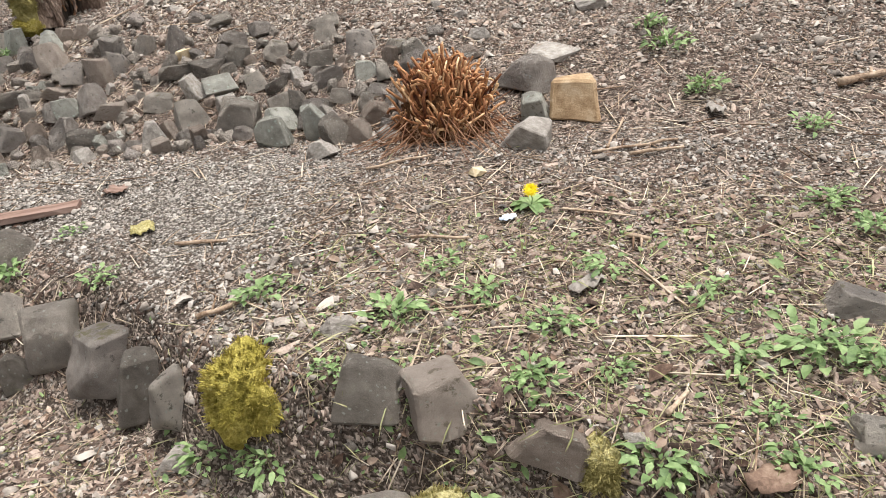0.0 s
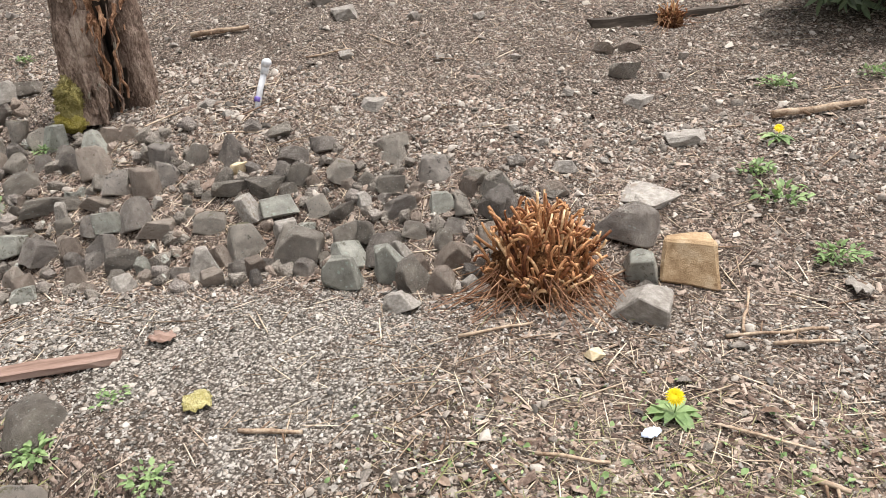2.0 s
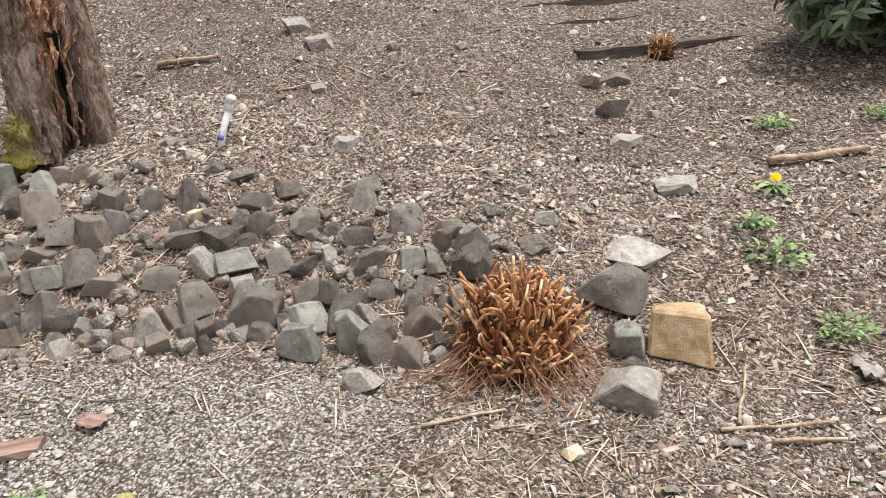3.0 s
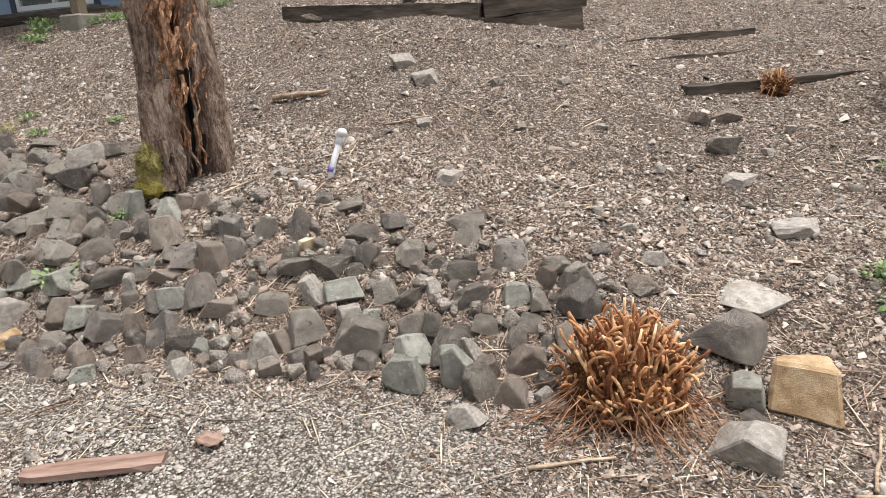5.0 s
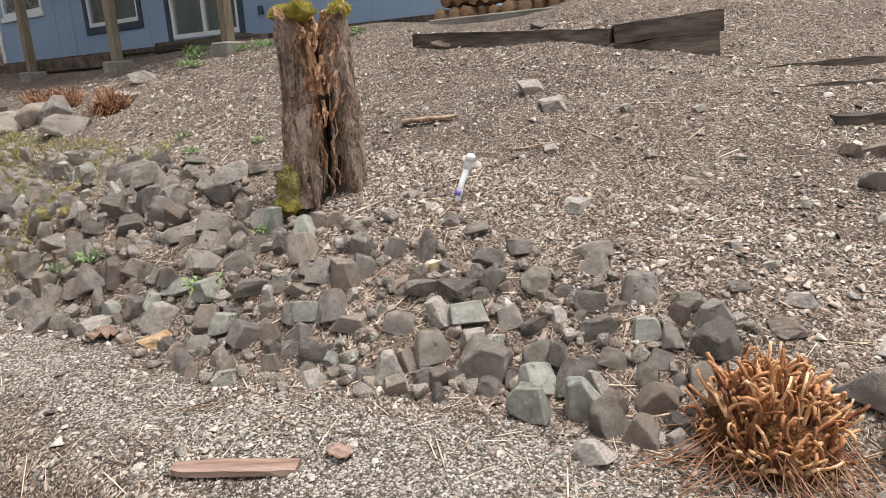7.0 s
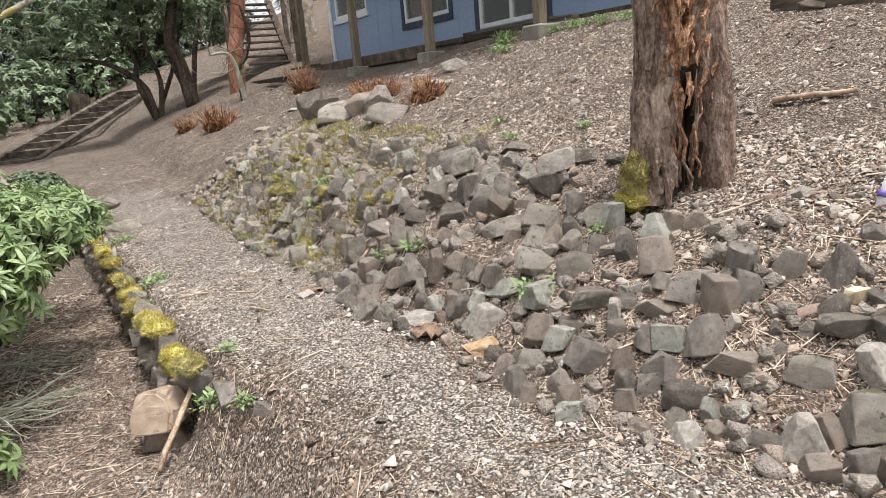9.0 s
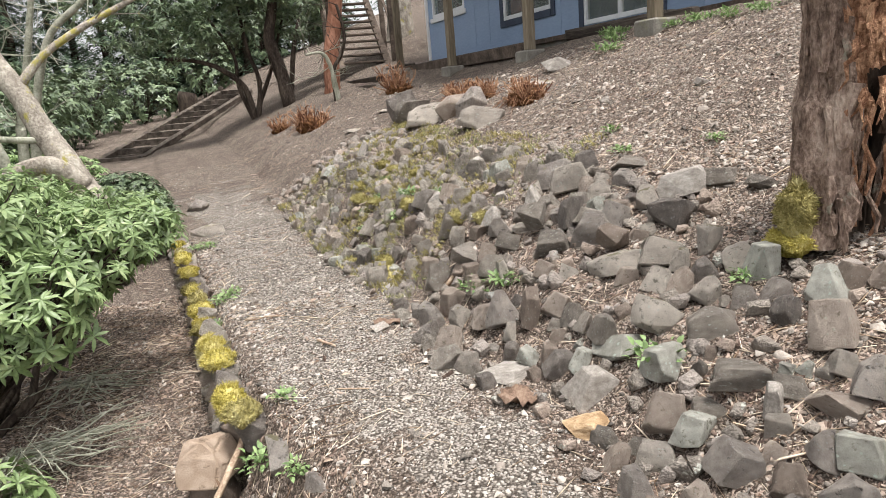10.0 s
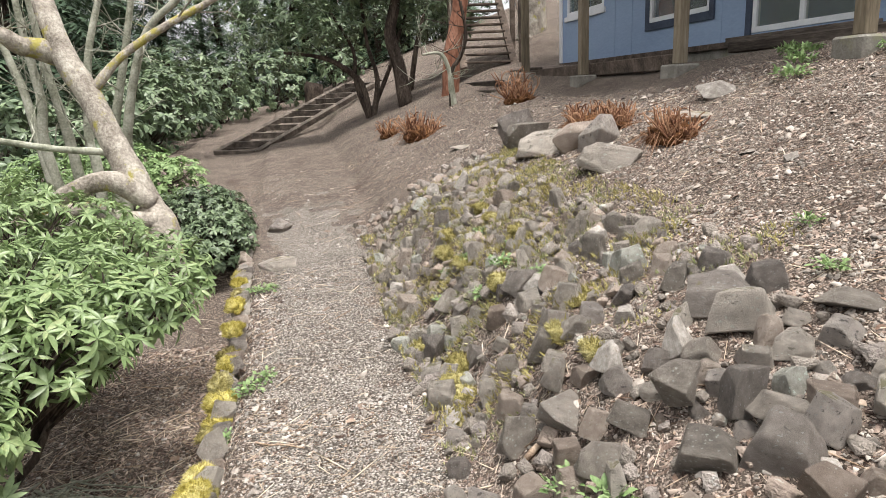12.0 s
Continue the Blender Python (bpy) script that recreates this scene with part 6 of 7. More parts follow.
def shrub(name, label, x, y, blobs, material, bark, size, count, templates, seed, low=-0.05, stems=9):
    """A shrub: stems from one foot to the outer crown, whorls of leaves on the outside of a few uneven lobes."""
    rnd = random.Random(seed)
    z = ground_z(x, y)
    th = thing(name, label, "shrub", (x, y, z))
    bm = bmesh.new()
    places = []
    weights = [b[3] * b[4] for b in blobs]
    for i in range(count):
        bx, by, bz, r, rz = rnd.choices(blobs, weights)[0]
        d = Vector((rnd.gauss(0, 1), rnd.gauss(0, 1), rnd.gauss(0.25, 0.9))).normalized()
        k = rnd.uniform(0.72, 1.06) + 0.16 * noise.noise(d * 2.5 + Vector((bx * 3, by * 3, seed)))
        p = Vector((bx + d.x * r * k, by + d.y * r * k, bz + d.z * rz * k))
        if p.z < low:
            continue
        up = (d + Vector((0, 0, 0.9)) + Vector((rnd.gauss(0, 0.35), rnd.gauss(0, 0.35), 0))).normalized()
        q = Vector((0, 0, 1)).rotation_difference(up)
        s = size * rnd.uniform(0.65, 1.2)
        places.append((rnd.randrange(len(templates)), Matrix.Translation(p) @ q.to_matrix().to_4x4() @ Matrix.Rotation(rnd.uniform(0, 6), 4, "Z") @ Matrix.Diagonal((s, s, s, 1))))
        if i % 5 == 0:
            mid = Vector((bx, by, bz - rz * 0.3)) * 0.5 + p * 0.5 + Vector((rnd.gauss(0, 0.05), rnd.gauss(0, 0.05), -0.05))
            tube(bm, [Vector((bx * 0.5, by * 0.5, max(0.05, bz * 0.4))), mid, p], [0.010, 0.006, 0.003], 5)
    for i in range(stems):
        bx, by, bz, r, rz = blobs[i % len(blobs)]
        tube(bm, wobble((rnd.uniform(-0.08, 0.08), rnd.uniform(-0.08, 0.08), -0.05), (bx + rnd.uniform(-0.4, 0.4) * r, by + rnd.uniform(-0.4, 0.4) * r, bz), 4, 0.07, rnd), [0.028, 0.022, 0.018, 0.013, 0.008], 6)
    tagged(part("branchwork", bm, bark, th, "", True), kind="stuff")
    scatter("leaves", templates, places, material, parent=th)
    return th


shrub("rhododendron", "bright green leafy rhododendron below the path", -6.15, 0.35,
      [(0.55, 0.52, 0.85, 0.34, 0.28), (-0.05, 0.72, 0.98, 0.4, 0.26), (-0.45, 0.98, 1.0, 0.32, 0.2), (0.15, 0.25, 1.2, 0.45, 0.34), (0.45, -0.45, 1.15, 0.6, 0.42), (-0.8, 0.35, 1.02, 0.55, 0.3), (-1.5, 0.65, 0.92, 0.6, 0.3)],
      M_rhodo, M_darkbark, 0.085, 1800, WHORLS, 1, 0.4, 14)
shrub("rhododendron", "low green rhododendron branch beside the path foot", -5.05, 0.30, [(0.0, 0.35, 0.12, 0.3, 0.24), (0.35, 0.0, 0.15, 0.3, 0.25)], M_rhodo, M_darkbark, 0.10, 170, WHORLS, 2, 0.0, 4)
shrub("rhododendron", "green rhododendron farther down beside the trees", -8.6, -0.25, [(0, 0.4, 1.2, 0.75, 0.4), (-0.6, -0.3, 1.3, 0.8, 0.5), (0.5, -0.6, 1.3, 0.8, 0.5), (-0.9, 0.6, 1.05, 0.6, 0.35)], M_rhodo, M_darkbark, 0.095, 1000, WHORLS, 3, 0.1, 8)
shrub("evergreen_bush", "rounded dark green small leaved bush at the path's edge", -10.7, 1.15, [(0, 0, 0.45, 0.5, 0.42), (0.5, 0.18, 0.3, 0.42, 0.32), (-0.35, 0.1, 0.4, 0.45, 0.4)], M_rhodo_dark, M_darkbark, 0.07, 1500, WHORLS_SMALL, 4, 0.0, 8)
shrub("evergreen_bush", "dark green glossy laurel bush above the step timber", 0.75, 6.05, [(0, 0, 0.45, 0.55, 0.45), (-0.4, -0.35, 0.3, 0.42, 0.3), (0.5, -0.3, 0.4, 0.5, 0.45), (0.2, -0.6, 0.25, 0.35, 0.25)], M_rhodo_dark, M_darkbark, 0.12, 620, WHORLS, 5, 0.0, 8)
shrub("evergreen_bush", "low yellow green shrub beneath the trees", -13.6, -0.9, [(0, 0, 0.6, 0.9, 0.45), (-1.2, 0.4, 0.6, 0.9, 0.4), (-0.4, 1.2, 0.5, 0.6, 0.35)], M_weed, M_darkbark, 0.10, 700, WHORLS_SMALL, 6, 0.0, 8)


def bare_brush(x, y, reach, count, seed, label):
    rnd = random.Random(seed)
    z = ground_z(x, y)
    bm = bmesh.new()
    for i in range(count):
        a = rnd.uniform(-0.6, 1.6)
        l = reach * rnd.uniform(0.5, 1.1)
        e = Vector((math.cos(a) * l, math.sin(a) * l, rnd.uniform(0.02, 0.3)))
        pts = wobble((rnd.uniform(-0.1, 0.1), rnd.uniform(-0.1, 0.1), 0.12), e, 5, 0.04, rnd)
        tube(bm, pts, [0.006, 0.005, 0.0045, 0.004, 0.003, 0.0015], 4)
        for k in (2, 3, 4):
            tube(bm, [pts[k], pts[k] + Vector((rnd.gauss(0, 0.1), rnd.gauss(0, 0.1), rnd.gauss(0.02, 0.05))) * reach * 1.6], [0.003, 0.001], 3)
    ob = part("bare_brush", bm, M_palebark, None, "", True)
    ob.location = (x, y, z)
    return tagged(ob, label, "dead branches")


bare_brush(-5.6, 0.75, 0.6, 40, 1, "tangle of bare grey twigs under the rhododendron")
bare_brush(-6.5, 0.9, 0.5, 26, 2, "bare grey twigs at the shrub's foot")


# ---- trees ----
def limb(bm, pts, r0, r1, sides=9, steps=4, rnd=None, rough=0.0):
    """A smooth limb through the points given."""
    pts = [Vector(p) for p in pts]
    out = []
    for i in range(len(pts) - 1):
        p0, p1, p2, p3 = pts[max(i - 1, 0)], pts[i], pts[i + 1], pts[min(i + 2, len(pts) - 1)]
        for k in range(steps):
            t = k / steps
            out.append(0.5 * ((2 * p1) + (p2 - p0) * t + (2 * p0 - 5 * p1 + 4 * p2 - p3) * t * t + (3 * p1 - p0 - 3 * p2 + p3) * t ** 3))
    out.append(pts[-1])
    n = len(out) - 1
    rad = [(r0 + (r1 - r0) * i / n) * (1 + rough * noise.noise(out[i] * 4)) for i in range(n + 1)]
    tube(bm, out, rad, sides)
    return out


def twigs(bm, line, rnd, count, length, r, up=0.5, sub=2):
    for i in range(count):
        p = line[rnd.randrange(len(line) // 3, len(line))]
        d = Vector((rnd.gauss(0, 1), rnd.gauss(0, 1), rnd.gauss(up, 0.6))).normalized()
        l = length * rnd.uniform(0.4, 1.1)
        pts = wobble(p, p + d * l, 4, 0.06, rnd)
        tube(bm, pts, [r, r * 0.8, r * 0.6, r * 0.4, r * 0.15], 4)
        for k in range(sub):
            q = pts[rnd.randrange(1, 4)]
            e = (d + Vector((rnd.gauss(0, 0.6), rnd.gauss(0, 0.6), rnd.gauss(0.2, 0.5)))).normalized()
            tube(bm, [q, q + e * l * 0.3, q + e * l * 0.55 + Vector((0, 0, 0.03))], [r * 0.5, r * 0.35, r * 0.1], 3)


def mossy_tree():
    rnd = random.Random(31)
    th = thing("mossy_tree", "leaning grey tree with mossy patched bark and bare limbs", "tree", (-9.4, 1.0, ground_z(-9.4, 1.0)))
    inv = Matrix.Translation(-th.location)

    def add(name, lines, mat):
        bm = bmesh.new()
        for pts, r0, r1, tw in lines:
            o = limb(bm, pts, r0, r1, 10, 4, rnd, 0.25)
            if tw:
                twigs(bm, o, rnd, tw, 0.8, 0.010)
        bmesh.ops.transform(bm, matrix=inv, verts=bm.verts)
        return part(name, bm, mat, th, "", True)
    add("trunk", [([(-9.35, 1.05, -0.1), (-9.60, 1.00, 0.60), (-9.72, 0.90, 0.78), (-9.85, 0.72, 1.15), (-9.97, 0.57, 1.47), (-10.10, 0.43, 1.82), (-10.22, 0.25, 2.14), (-10.35, 0.12, 2.52), (-10.60, -0.03, 2.96), (-10.9, -0.3, 3.7)], 0.15, 0.085, 0)], M_treebark)
    add("limb", [([(-9.70, 0.90, 0.84), (-9.67, 0.62, 1.08), (-9.63, 0.31, 1.03), (-9.60, 0.01, 0.82), (-9.5, -0.25, 0.3)], 0.10, 0.07, 0)], M_treebark)
    add("limb", [([(-9.60, 0.98, 0.70), (-9.53, 0.61, 0.78), (-9.47, 0.39, 0.88), (-9.40, 0.05, 0.75), (-9.3, -0.3, 0.3)], 0.085, 0.06, 0)], M_treebark)
    add("limb", [([(-10.10, 0.44, 1.87), (-10.20, 0.72, 2.19), (-10.30, 1.12, 2.46), (-10.40, 1.58, 2.71), (-10.50, 1.94, 2.93), (-10.6, 2.4, 3.3)], 0.045, 0.02, 12)], M_treebark)
    add("limb", [([(-10.30, 0.17, 2.24), (-10.23, -0.02, 2.29), (-10.15, -0.11, 2.31), (-10.07, -0.22, 2.40), (-10.00, -0.45, 2.45), (-9.9, -1.1, 2.7)], 0.11, 0.05, 5)], M_treebark)
    add("limb", [([(-9.90, 0.57, 1.33), (-9.80, 0.16, 1.39), (-9.70, -0.24, 1.49), (-9.60, -0.6, 1.6)], 0.035, 0.022, 3)], M_palebark)


mossy_tree()


def pale_tree():
    rnd = random.Random(32)
    x, y = -12.3, 0.0
    th = thing("bare_tree", "many stemmed bare tree with pale green grey bark", "tree", (x, y, ground_z(x, y)))
    inv = Matrix.Translation(-th.location)
    foot = Vector((x, y - 0.1, ground_z(x, y) - 0.1))
    stems = ([(0.05, 1.32), (0.07, 1.51), (0.24, 2.10), (0.47, 2.98), (0.6, 3.6)], [(0.18, 1.17), (0.22, 1.4), (0.41, 2.09), (0.66, 2.63), (1.06, 2.97), (1.5, 3.4)],
             [(-0.75, 0.9), (-0.89, 1.92), (-1.04, 2.45), (-1.2, 3.3)], [(-0.75, 1.29), (-0.70, 1.82), (-0.76, 2.48), (-0.79, 3.00), (-0.8, 3.5)],
             [(-0.45, 1.20), (-0.49, 1.68), (-0.55, 2.22), (-0.59, 2.99), (-0.6, 3.6)], [(-0.2, 1.0), (-0.26, 1.4), (-0.14, 2.34), (0.05, 2.99), (0.2, 3.5)])
    for i, s in enumerate(stems):
        bm = bmesh.new()
        o = limb(bm, [foot + Vector((0.0, s[0][0] * 0.6, 0))] + [Vector((x + 0.3 * math.sin(i * 2.1) * (k / 4), yy, zz)) for k, (yy, zz) in enumerate(s)], 0.075, 0.03, 8, 4, rnd, 0.1)
        twigs(bm, o, rnd, 12, 0.9, 0.012, 0.8, 3)
        bmesh.ops.transform(bm, matrix=inv, verts=bm.verts)
        part("stem", bm, M_palebark, th, "", True)


pale_tree()


def leafy_tree(name, label, lines, crown, bark, leaf_mat, count, size, seed):
    rnd = random.Random(seed)
    p0 = Vector(lines[0][0][0])
    base = Vector((p0.x, p0.y, ground_z(p0.x, p0.y)))
    th = thing(name, label, "tree", base)
    inv = Matrix.Translation(-base)
    for pts, r0, r1, tw in lines:
        bm = bmesh.new()
        pts = [Vector(p) for p in pts]
        if abs(pts[0].z - ground_z(pts[0].x, pts[0].y)) < 0.35:
            pts[0].z = ground_z(pts[0].x, pts[0].y) - 0.1
        o = limb(bm, pts, r0, r1, 9, 4, rnd, 0.12)
        if tw:
            twigs(bm, o, rnd, tw, 0.9, 0.012, 0.4, 2)
        bmesh.ops.transform(bm, matrix=inv, verts=bm.verts)
        part("stem", bm, bark, th, "", True)
    places = []
    for i in range(count):
        c = rnd.choice(crown)
        d = Vector((rnd.gauss(0, 1), rnd.gauss(0, 1), rnd.gauss(0, 1))).normalized() * rnd.uniform(0.35, 1.0) ** 0.6
        p = Vector(c[:3]) + Vector((d.x * c[3], d.y * c[3], d.z * c[4]))
        if noise.noise(p * 1.7) < -0.22:
            continue
        up = Vector((rnd.gauss(0, 0.5), rnd.gauss(0, 0.5), 1)).normalized()
        s = size * rnd.uniform(0.6, 1.3)
        places.append((rnd.randrange(5), inv @ Matrix.Translation(p) @ Vector((0, 0, 1)).rotation_difference(up).to_matrix().to_4x4() @ Matrix.Rotation(rnd.uniform(0, 6), 4, "Z") @ Matrix.Diagonal((s, s, s, 1))))
    scatter("crown", WHORLS, places, leaf_mat, parent=th)
    return th


leafy_tree("rhododendron_tree", "tree rhododendron with dark stems and drooping evergreen crown",
           [([(-19.0, 4.05, 1.24), (-19.0, 3.90, 1.99), (-19.00, 3.41, 2.45), (-19.00, 2.92, 2.65), (-19.00, 2.2, 2.75)], 0.09, 0.03, 8), ([(-18.95, 4.11, 1.27), (-19.00, 4.27, 2.11), (-19.00, 4.09, 2.87), (-19.00, 4.01, 3.9)], 0.07, 0.03, 6),
            ([(-19.05, 4.05, 1.28), (-19.00, 3.77, 2.00), (-19.00, 3.76, 2.75), (-19.00, 3.3, 3.6)], 0.06, 0.03, 6), ([(-19.1, 4.0, 1.3), (-19.00, 4.58, 2.35), (-19.00, 4.85, 3.1), (-19.0, 5.2, 4.0)], 0.06, 0.02, 6)],
           [(-19, 1.6, 3.3, 0.9, 0.55), (-19, 2.6, 3.2, 1.0, 0.55), (-18.8, 3.4, 3.4, 0.9, 0.5), (-19.2, 4.2, 3.6, 0.9, 0.5), (-19.2, 2.2, 4.1, 1.1, 0.6), (-19, 3.5, 4.2, 1.2, 0.6), (-19.5, 0.9, 3.9, 1.0, 0.6), (-18.9, 5.2, 3.5, 0.7, 0.5)], M_darkbark, M_rhodo_dark, 950, 0.17, 41)
leafy_tree("evergreen_tree", "dark trunked evergreen tree beside the outdoor stair",
           [([(-18.3, 4.80, 1.44), (-18.4, 4.70, 2.32), (-18.50, 4.55, 3.06), (-18.50, 4.72, 3.77), (-18.50, 4.85, 4.8)], 0.17, 0.10, 6)],
           [(-18.6, 4.6, 4.3, 1.0, 0.5), (-18.3, 5.3, 4.0, 0.8, 0.45), (-18.4, 4.0, 4.1, 0.7, 0.4)], M_darkbark, M_rhodo_dark, 420, 0.17, 42)
leafy_tree("evergreen_tree", "thin stemmed evergreen behind the dark trunk",
           [([(-20.5, 5.3, 1.9), (-20.4, 5.5, 2.9), (-20.5, 5.8, 3.8), (-20.5, 6.0, 4.6)], 0.08, 0.03, 8), ([(-20.5, 5.2, 1.9), (-20.7, 4.9, 2.8), (-20.8, 5.0, 3.9)], 0.06, 0.03, 8)],
           [(-20.5, 5.6, 3.9, 1.1, 0.7), (-20.5, 6.4, 3.5, 0.7, 0.5)], M_darkbark, M_rhodo_dark, 380, 0.17, 43)


def plain_trunk(name, label, pts, r0, r1, mat, seed, tw=0):
    rnd = random.Random(seed)
    base = Vector((pts[0][0], pts[0][1], ground_z(pts[0][0], pts[0][1])))
    bm = bmesh.new()
    pts = [base - Vector((0, 0, 0.2))] + [Vector(p) for p in pts[1:]]
    o = limb(bm, pts, r0, r1, 12, 5, rnd, 0.15)
    if tw:
        twigs(bm, o, rnd, tw, 0.8, 0.012, 0.2, 3)
    bmesh.ops.transform(bm, matrix=Matrix.Translation(-base), verts=bm.verts)
    ob = part(name, bm, mat, None, "", True)
    ob.location = base
    return tagged(ob, label, "tree")


plain_trunk("red_trunk", "smooth red brown tree trunk beside the outdoor stair", [(-16.8, 5.47, 1.9), (-16.8, 5.54, 2.44), (-16.80, 5.66, 2.99), (-16.80, 5.76, 3.53), (-16.80, 5.9, 4.6)], 0.18, 0.15, M_redbark, 1)
plain_trunk("crooked_sapling", "thin crooked pale sapling in front of the stair", [(-15.2, 5.16, 1.38), (-15.20, 5.11, 1.87), (-15.20, 5.09, 2.10), (-15.20, 4.94, 2.41), (-15.20, 4.6, 2.40)], 0.07, 0.02, M_palebark, 2, 8)
plain_trunk("crooked_sapling", "thin dark twisting sapling beside the red trunk", [(-15.2, 5.12, 1.4), (-15.20, 5.12, 2.05), (-15.20, 5.30, 2.35), (-15.20, 5.42, 2.74), (-15.20, 5.33, 3.3)], 0.05, 0.025, M_darkbark, 3, 8)
plain_trunk("grey_trunk", "thick grey tree trunk behind the outdoor stair", [(-21, 8.8, 2.6), (-21.0, 8.85, 3.4), (-21.0, 8.85, 4.4), (-21.2, 8.8, 8.0)], 0.45, 0.3, M_treebark, 4)
plain_trunk("cut_stump", "short grey cut stump on the far bank", [(-30, 3.2, 1.8), (-30.0, 3.2, 2.0), (-30, 3.25, 2.3)], 0.4, 0.33, M_darkbark, 5)


# ---- the dark wood behind ----
def spray_template(seed):
    """A flat drooping spray of conifer foliage, one unit long."""
    rnd = random.Random(seed)
    bm = bmesh.new()
    for i in range(6):
        t = i / 6
        for s in (-1, 1):
            l = 0.38 * (1 - t * 0.7) * rnd.uniform(0.7, 1.2)
            a = Vector((t, 0, -0.25 * t * t))
            b = a + Vector((0.2 + 0.1 * rnd.random(), s * l, -0.12 * rnd.random() - 0.1 * l))
            bm.faces.new([bm.verts.new(a), bm.verts.new(a + Vector((0.12, 0, -0.02))), bm.verts.new(b)])
    return template(bm)


SPRAYS = [spray_template(i) for i in range(5)]


def conifer(x, y, height, seed, bare=2.0, spread=2.2):
    rnd = random.Random(seed)
    z = ground_z(x, y)
    th = thing("conifer", "tall dark green conifer in the wood behind", "tree", (x, y, z), "conifers of the wood")
    bm = bmesh.new()
    limb(bm, [(0, 0, -0.3), (rnd.uniform(-0.2, 0.2), 0, height * 0.5), (0, 0, height)], 0.24, 0.04, 9)
    part("trunk", bm, M_darkbark, th, "", True)
    places = []
    h = bare
    while h < height:
        r = spread * (1 - h / height) ** 0.7 + 0.2
        for k in range(rnd.randrange(6, 9)):
            a = rnd.uniform(0, 6.28)
            for j in range(4):
                o = r * (0.15 + 0.25 * j)
                s = r * rnd.uniform(0.35, 0.6)
                places.append((rnd.randrange(5), Matrix.Translation((math.cos(a) * o, math.sin(a) * o, h - 0.2 * o + rnd.uniform(-0.15, 0.15))) @ Matrix.Rotation(a + rnd.gauss(0, 0.5), 4, "Z") @ Matrix.Rotation(rnd.gauss(0.2, 0.2), 4, "Y") @ Matrix.Diagonal((s, s, s, 1))))
        h += rnd.uniform(0.38, 0.55)
    scatter("needles", SPRAYS, places, M_conifer, parent=th)
    return th


_rc = random.Random(77)
_made = []
for _i in range(3):
    _made.append(conifer(-24 - 3 * _i, -4.0 - 2.2 * _i, 13 + _i, 70 + _i, 0.8 + 0.5 * _i, 2.4))
for _i in range(34):
    _x, _y = _rc.uniform(-46, -15), _rc.uniform(-26, 9)
    if _y > -3.0 - 0.16 * (_x + 20) * -1 and _x > -33:
        continue
    if _y > 4 and _x > -38:
        continue
    _s = _rc.uniform(0.8, 1.25)
    _o = copy_thing(_made[_i % 3], Matrix.Translation((_x, _y, ground_z(_x, _y))) @ Matrix.Rotation(_rc.uniform(0, 6.28), 4, "Z"))
for _i in range(10):
    _x, _y = -36 - _rc.uniform(0, 14), 3 + _i * 2.6
    copy_thing(_made[_i % 3], Matrix.Translation((_x, _y, ground_z(_x, _y))) @ Matrix.Rotation(_rc.uniform(0, 6.28), 4, "Z"))
# unseen trees down the slope behind the walk, added to darken panes and low sky
for _i in range(9):
    _x, _y = -26 + _i * 4.2 + _rc.uniform(-1, 1), -17 - _rc.uniform(0, 6)
    copy_thing(_made[_i % 3], Matrix.Translation((_x, _y, ground_z(_x, _y))) @ Matrix.Rotation(_rc.uniform(0, 6.28), 4, "Z"))
# the last row
for _i in range(16):
    _x, _y = -42 - _rc.uniform(0, 7), -14 + _i * 1.6
    copy_thing(_made[_i % 3], Matrix.Translation((_x, _y, ground_z(_x, _y) - 0.6)) @ Matrix.Rotation(_rc.uniform(0, 6.28), 4, "Z"))
for _i, (_x, _y, _r) in enumerate(((-19.5, -2.2, 1.2), (-22.5, -1.6, 1.3), (-26, -1.2, 1.5), (-30.5, -0.4, 1.6), (-34, 1.5, 1.7), (-37, 4.5, 1.8), (-17, -3.5, 1.3), (-28, -3.5, 2.0), (-24, -4.0, 1.8), (-40, 8, 2.2), (-32, -3, 2.0))):
    shrub("evergreen_bush", "dark evergreen undergrowth at the wood's edge", _x, _y, [(0, 0, _r * 0.75, _r, _r * 0.75), (_r * 0.6, 0.4, _r * 0.5, _r * 0.7, _r * 0.5), (-_r * 0.3, 0.6, _r * 1.2, _r * 0.6, _r * 0.5)], M_rhodo_dark, M_darkbark, 0.24, 230, WHORLS_SMALL, 80 + _i, 0.0, 6)


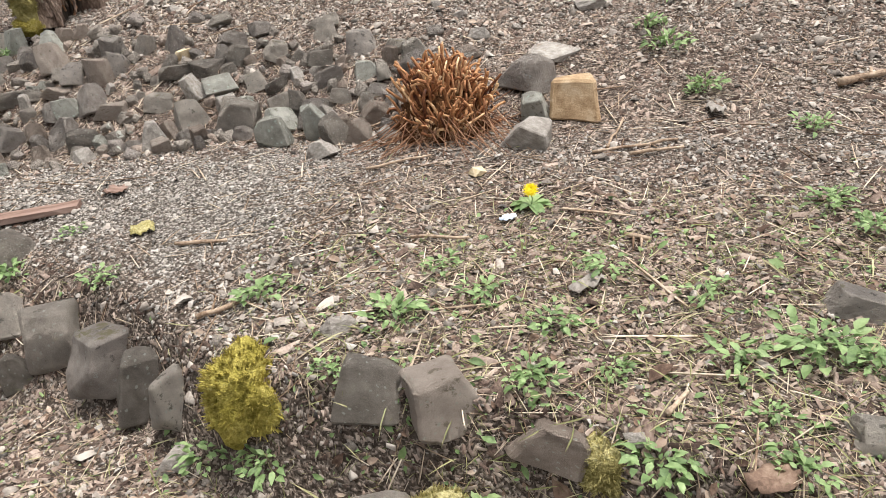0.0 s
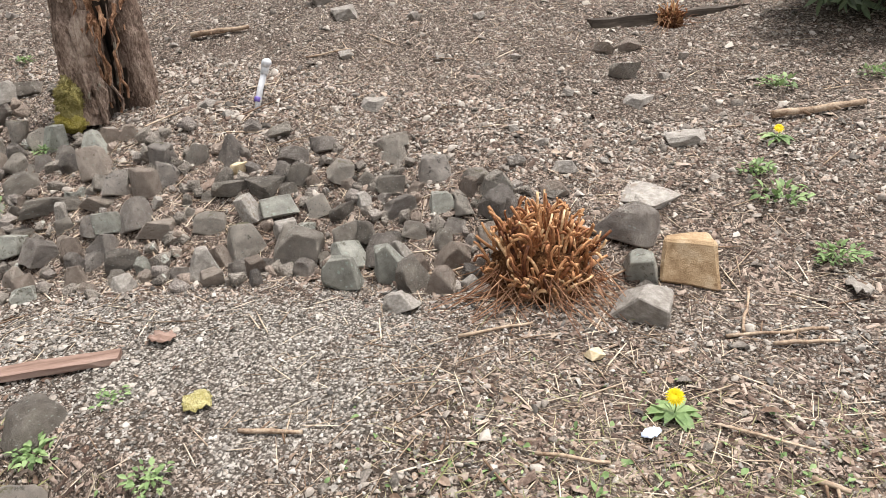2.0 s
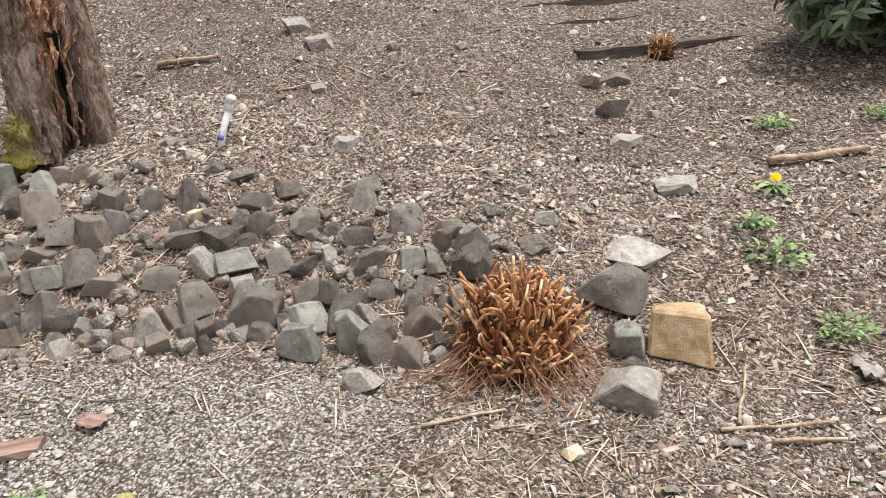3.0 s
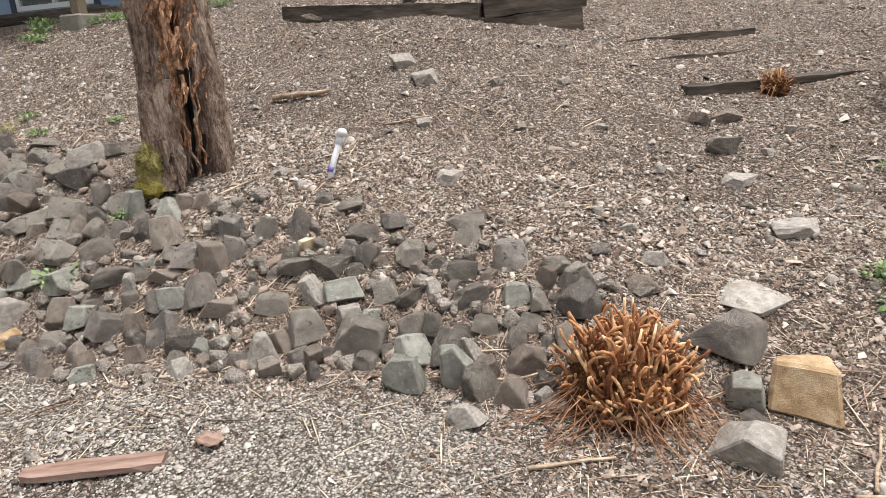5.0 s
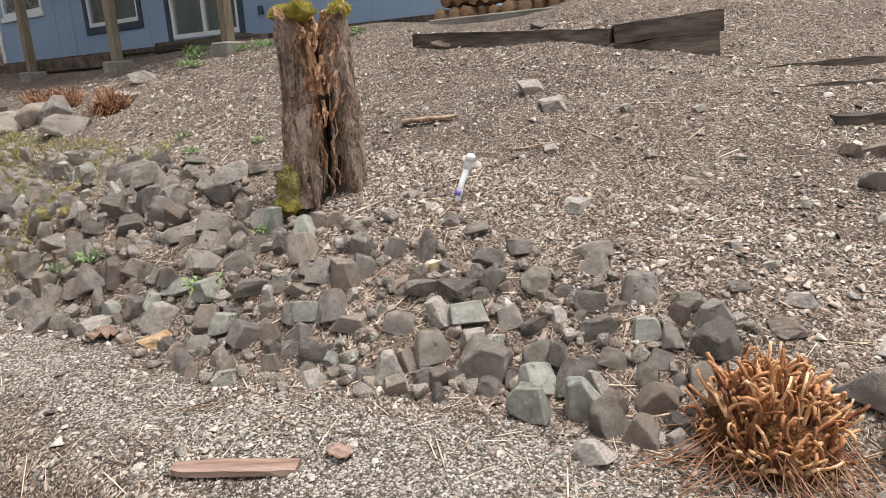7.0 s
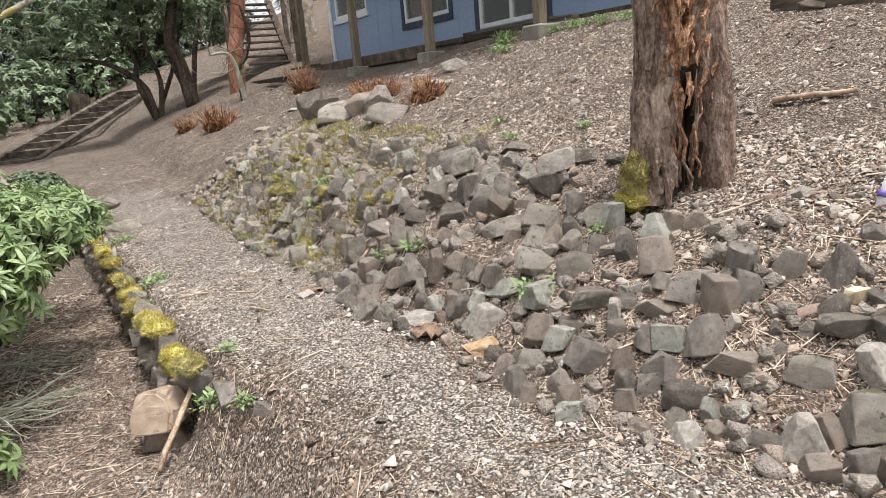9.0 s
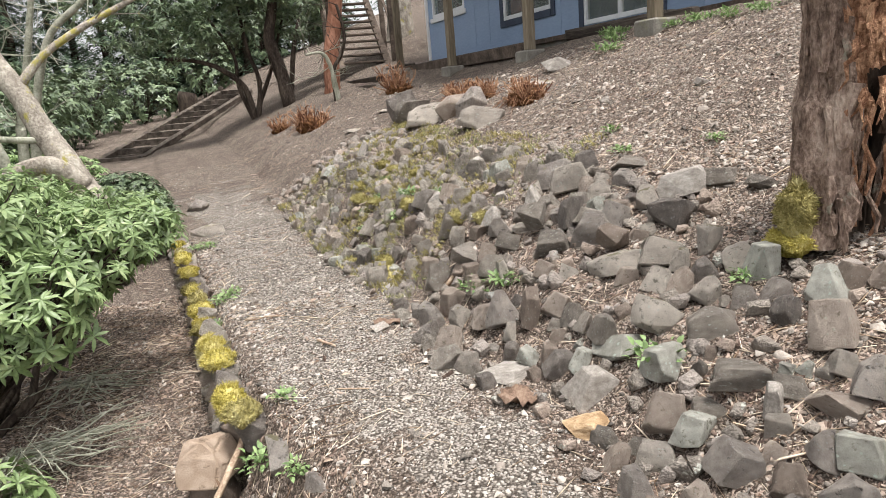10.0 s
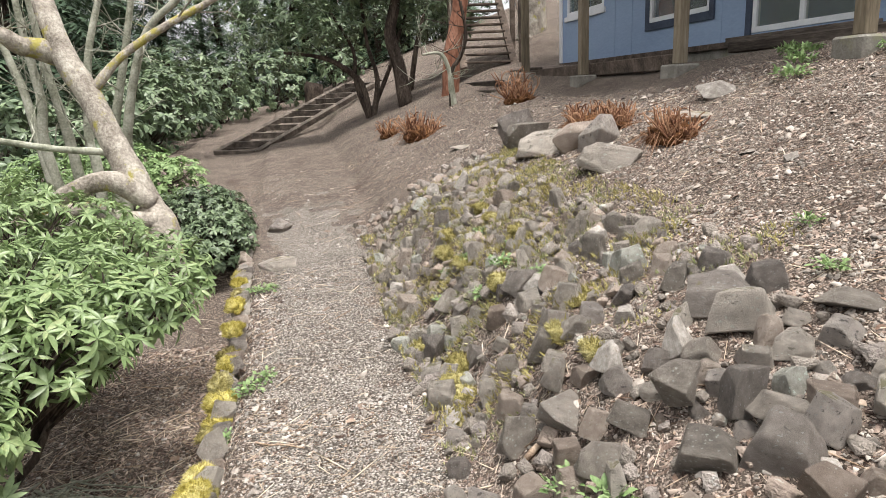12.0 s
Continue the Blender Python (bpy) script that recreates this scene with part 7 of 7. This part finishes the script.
# ---- loose ground cover: gravel, pebbles, chips, leaves, twigs, grass ----
def zone_density(kind, x, y):
    """How thickly a kind of litter lies at a place, 0 to 1."""
    e, f = edge_y(x), foot_y(x)
    n = noise.noise((x * 1.1, y * 1.1, {"gravel": 1, "pebble": 2, "chip": 3, "leaf": 4, "twig": 5, "grass": 6}[kind] * 3.7))
    on_path = smooth(e - 0.05, e + 0.12, y) * smooth(f + 0.15, f - 0.2, y)
    low = smooth(e + 0.05, e - 0.1, y)
    garden = smooth(-1.6, -0.7, x) * smooth(3.1, 2.4, y)
    bare = math.exp(-((x + 3.2) / 0.75) ** 2 - ((y - 5.05) / 0.5) ** 2)
    if kind == "gravel":
        return on_path * (0.95 - 0.85 * garden) + 0.18 * (1 - on_path) + 0.1 * n
    if kind == "pebble":
        return (0.75 * smooth(3.2, 4.0, y) + 0.18) * (1 - 0.6 * low) + 0.45 * n - 0.4 * bare
    if kind == "chip":
        return 0.65 + 0.3 * n - 0.6 * on_path * (1 - garden) - 0.6 * bare
    if kind == "leaf":
        return 0.25 + 0.4 * garden + 0.45 * low + 0.4 * n - 0.25 * on_path * (1 - garden)
    if kind == "twig":
        return 0.35 + 0.45 * smooth(f + 0.9, f - 0.1, y) + 0.5 * n - 0.42 * on_path * (1 - garden) - 0.2 * bare
    return garden * smooth(2.9, 2.0, y) + 0.3 * low * smooth(-4, -2, x) + 0.5 * garden * n


STRETCHES = ((-2.9, 0.9, 1.3, 3.0, 0.26), (-3.6, 0.9, 3.0, 4.4, 0.22), (-5.8, 0.9, 4.2, 6.4, 0.2), (-3.4, 1.0, 6.2, 8.4, 0.09), (-6.4, -2.6, 1.9, 4.4, 0.2), (-9.2, -5.8, 1.7, 6.4, 0.14), (-8.6, -3.2, 0.2, 2.0, 0.17), (-15.0, -8.5, 1.2, 6.0, 0.07))


def sow(kind, count, size, aspect, thick, templates, material, label, seed, lift=0.25, tip=0.2, shade=False):
    rnd = random.Random(seed)
    places = []
    areas = [s[4] for s in STRETCHES]
    tries = 0
    while len(places) < count and tries < count * 14:
        tries += 1
        s = rnd.choices(STRETCHES, areas)[0]
        x, y = rnd.uniform(s[0], s[1]), rnd.uniform(s[2], s[3])
        if rnd.random() > zone_density(kind, x, y):
            continue
        far = 1.0 if x > -6.2 else 1.2
        l = size * rnd.lognormvariate(0, 0.42) * far
        w = l * rnd.uniform(*aspect)
        t = l * rnd.uniform(*thick)
        places.append((rnd.randrange(len(templates)), on_ground(x, y, l, w, t, rnd.uniform(0, 6.283), lift, tip, rnd)))
    return scatter(kind + "_litter", templates, places, material, label, "ground litter", "stuff", None, shade)


LUMPS = [lump_template(i, 7) for i in range(8)]
ROUND = [lump_template(40 + i, 9) for i in range(8)]
CHIPS = [chip_template(i) for i in range(8)]
TWIGS = [twig_template(i) for i in range(8)]
FLAKES = [leaf_template(60 + i, 0.1 + 0.12 * i, 0.55) for i in range(6)]
sow("gravel", 62000, 0.0105, (0.65, 1.0), (0.45, 0.8), LUMPS, M_gravel, "fine grey crushed gravel on the path", 1, 0.2, 0.3)
sow("pebble", 34000, 0.019, (0.65, 1.0), (0.45, 0.75), ROUND, M_pebble, "tan and grey rounded pebbles strewn on the slope", 2, 0.22, 0.2, False)
sow("chip", 140000, 0.0155, (0.18, 0.5), (0.08, 0.22), CHIPS, M_chip, "weathered brown wood chips covering the ground", 3, 0.5, 0.28)
sow("leaf", 24000, 0.0155, (0.7, 1.1), (0.7, 1.0), FLAKES, M_leaf_dead, "small dry brown leaf fragments", 4, 0.12, 0.35)
sow("twig", 20000, 0.055, (0.025, 0.05), (0.025, 0.05), TWIGS, M_twig, "straw coloured needles and dry twigs", 5, 1.2, 0.06)
sow("grass", 15000, 0.036, (0.6, 1.0), (0.8, 1.0), BLADES, M_grass, "thin dry and green grass blades", 6, 0.05, 0.9)
# small sprouts in the grass
_g = sow("grass", 4000, 0.013, (0.8, 1.1), (0.8, 1.0), LEAVES, M_weed, "tiny green clover leaves among the grass", 7, 0.3, 0.5)
_g.name = "clover_litter"
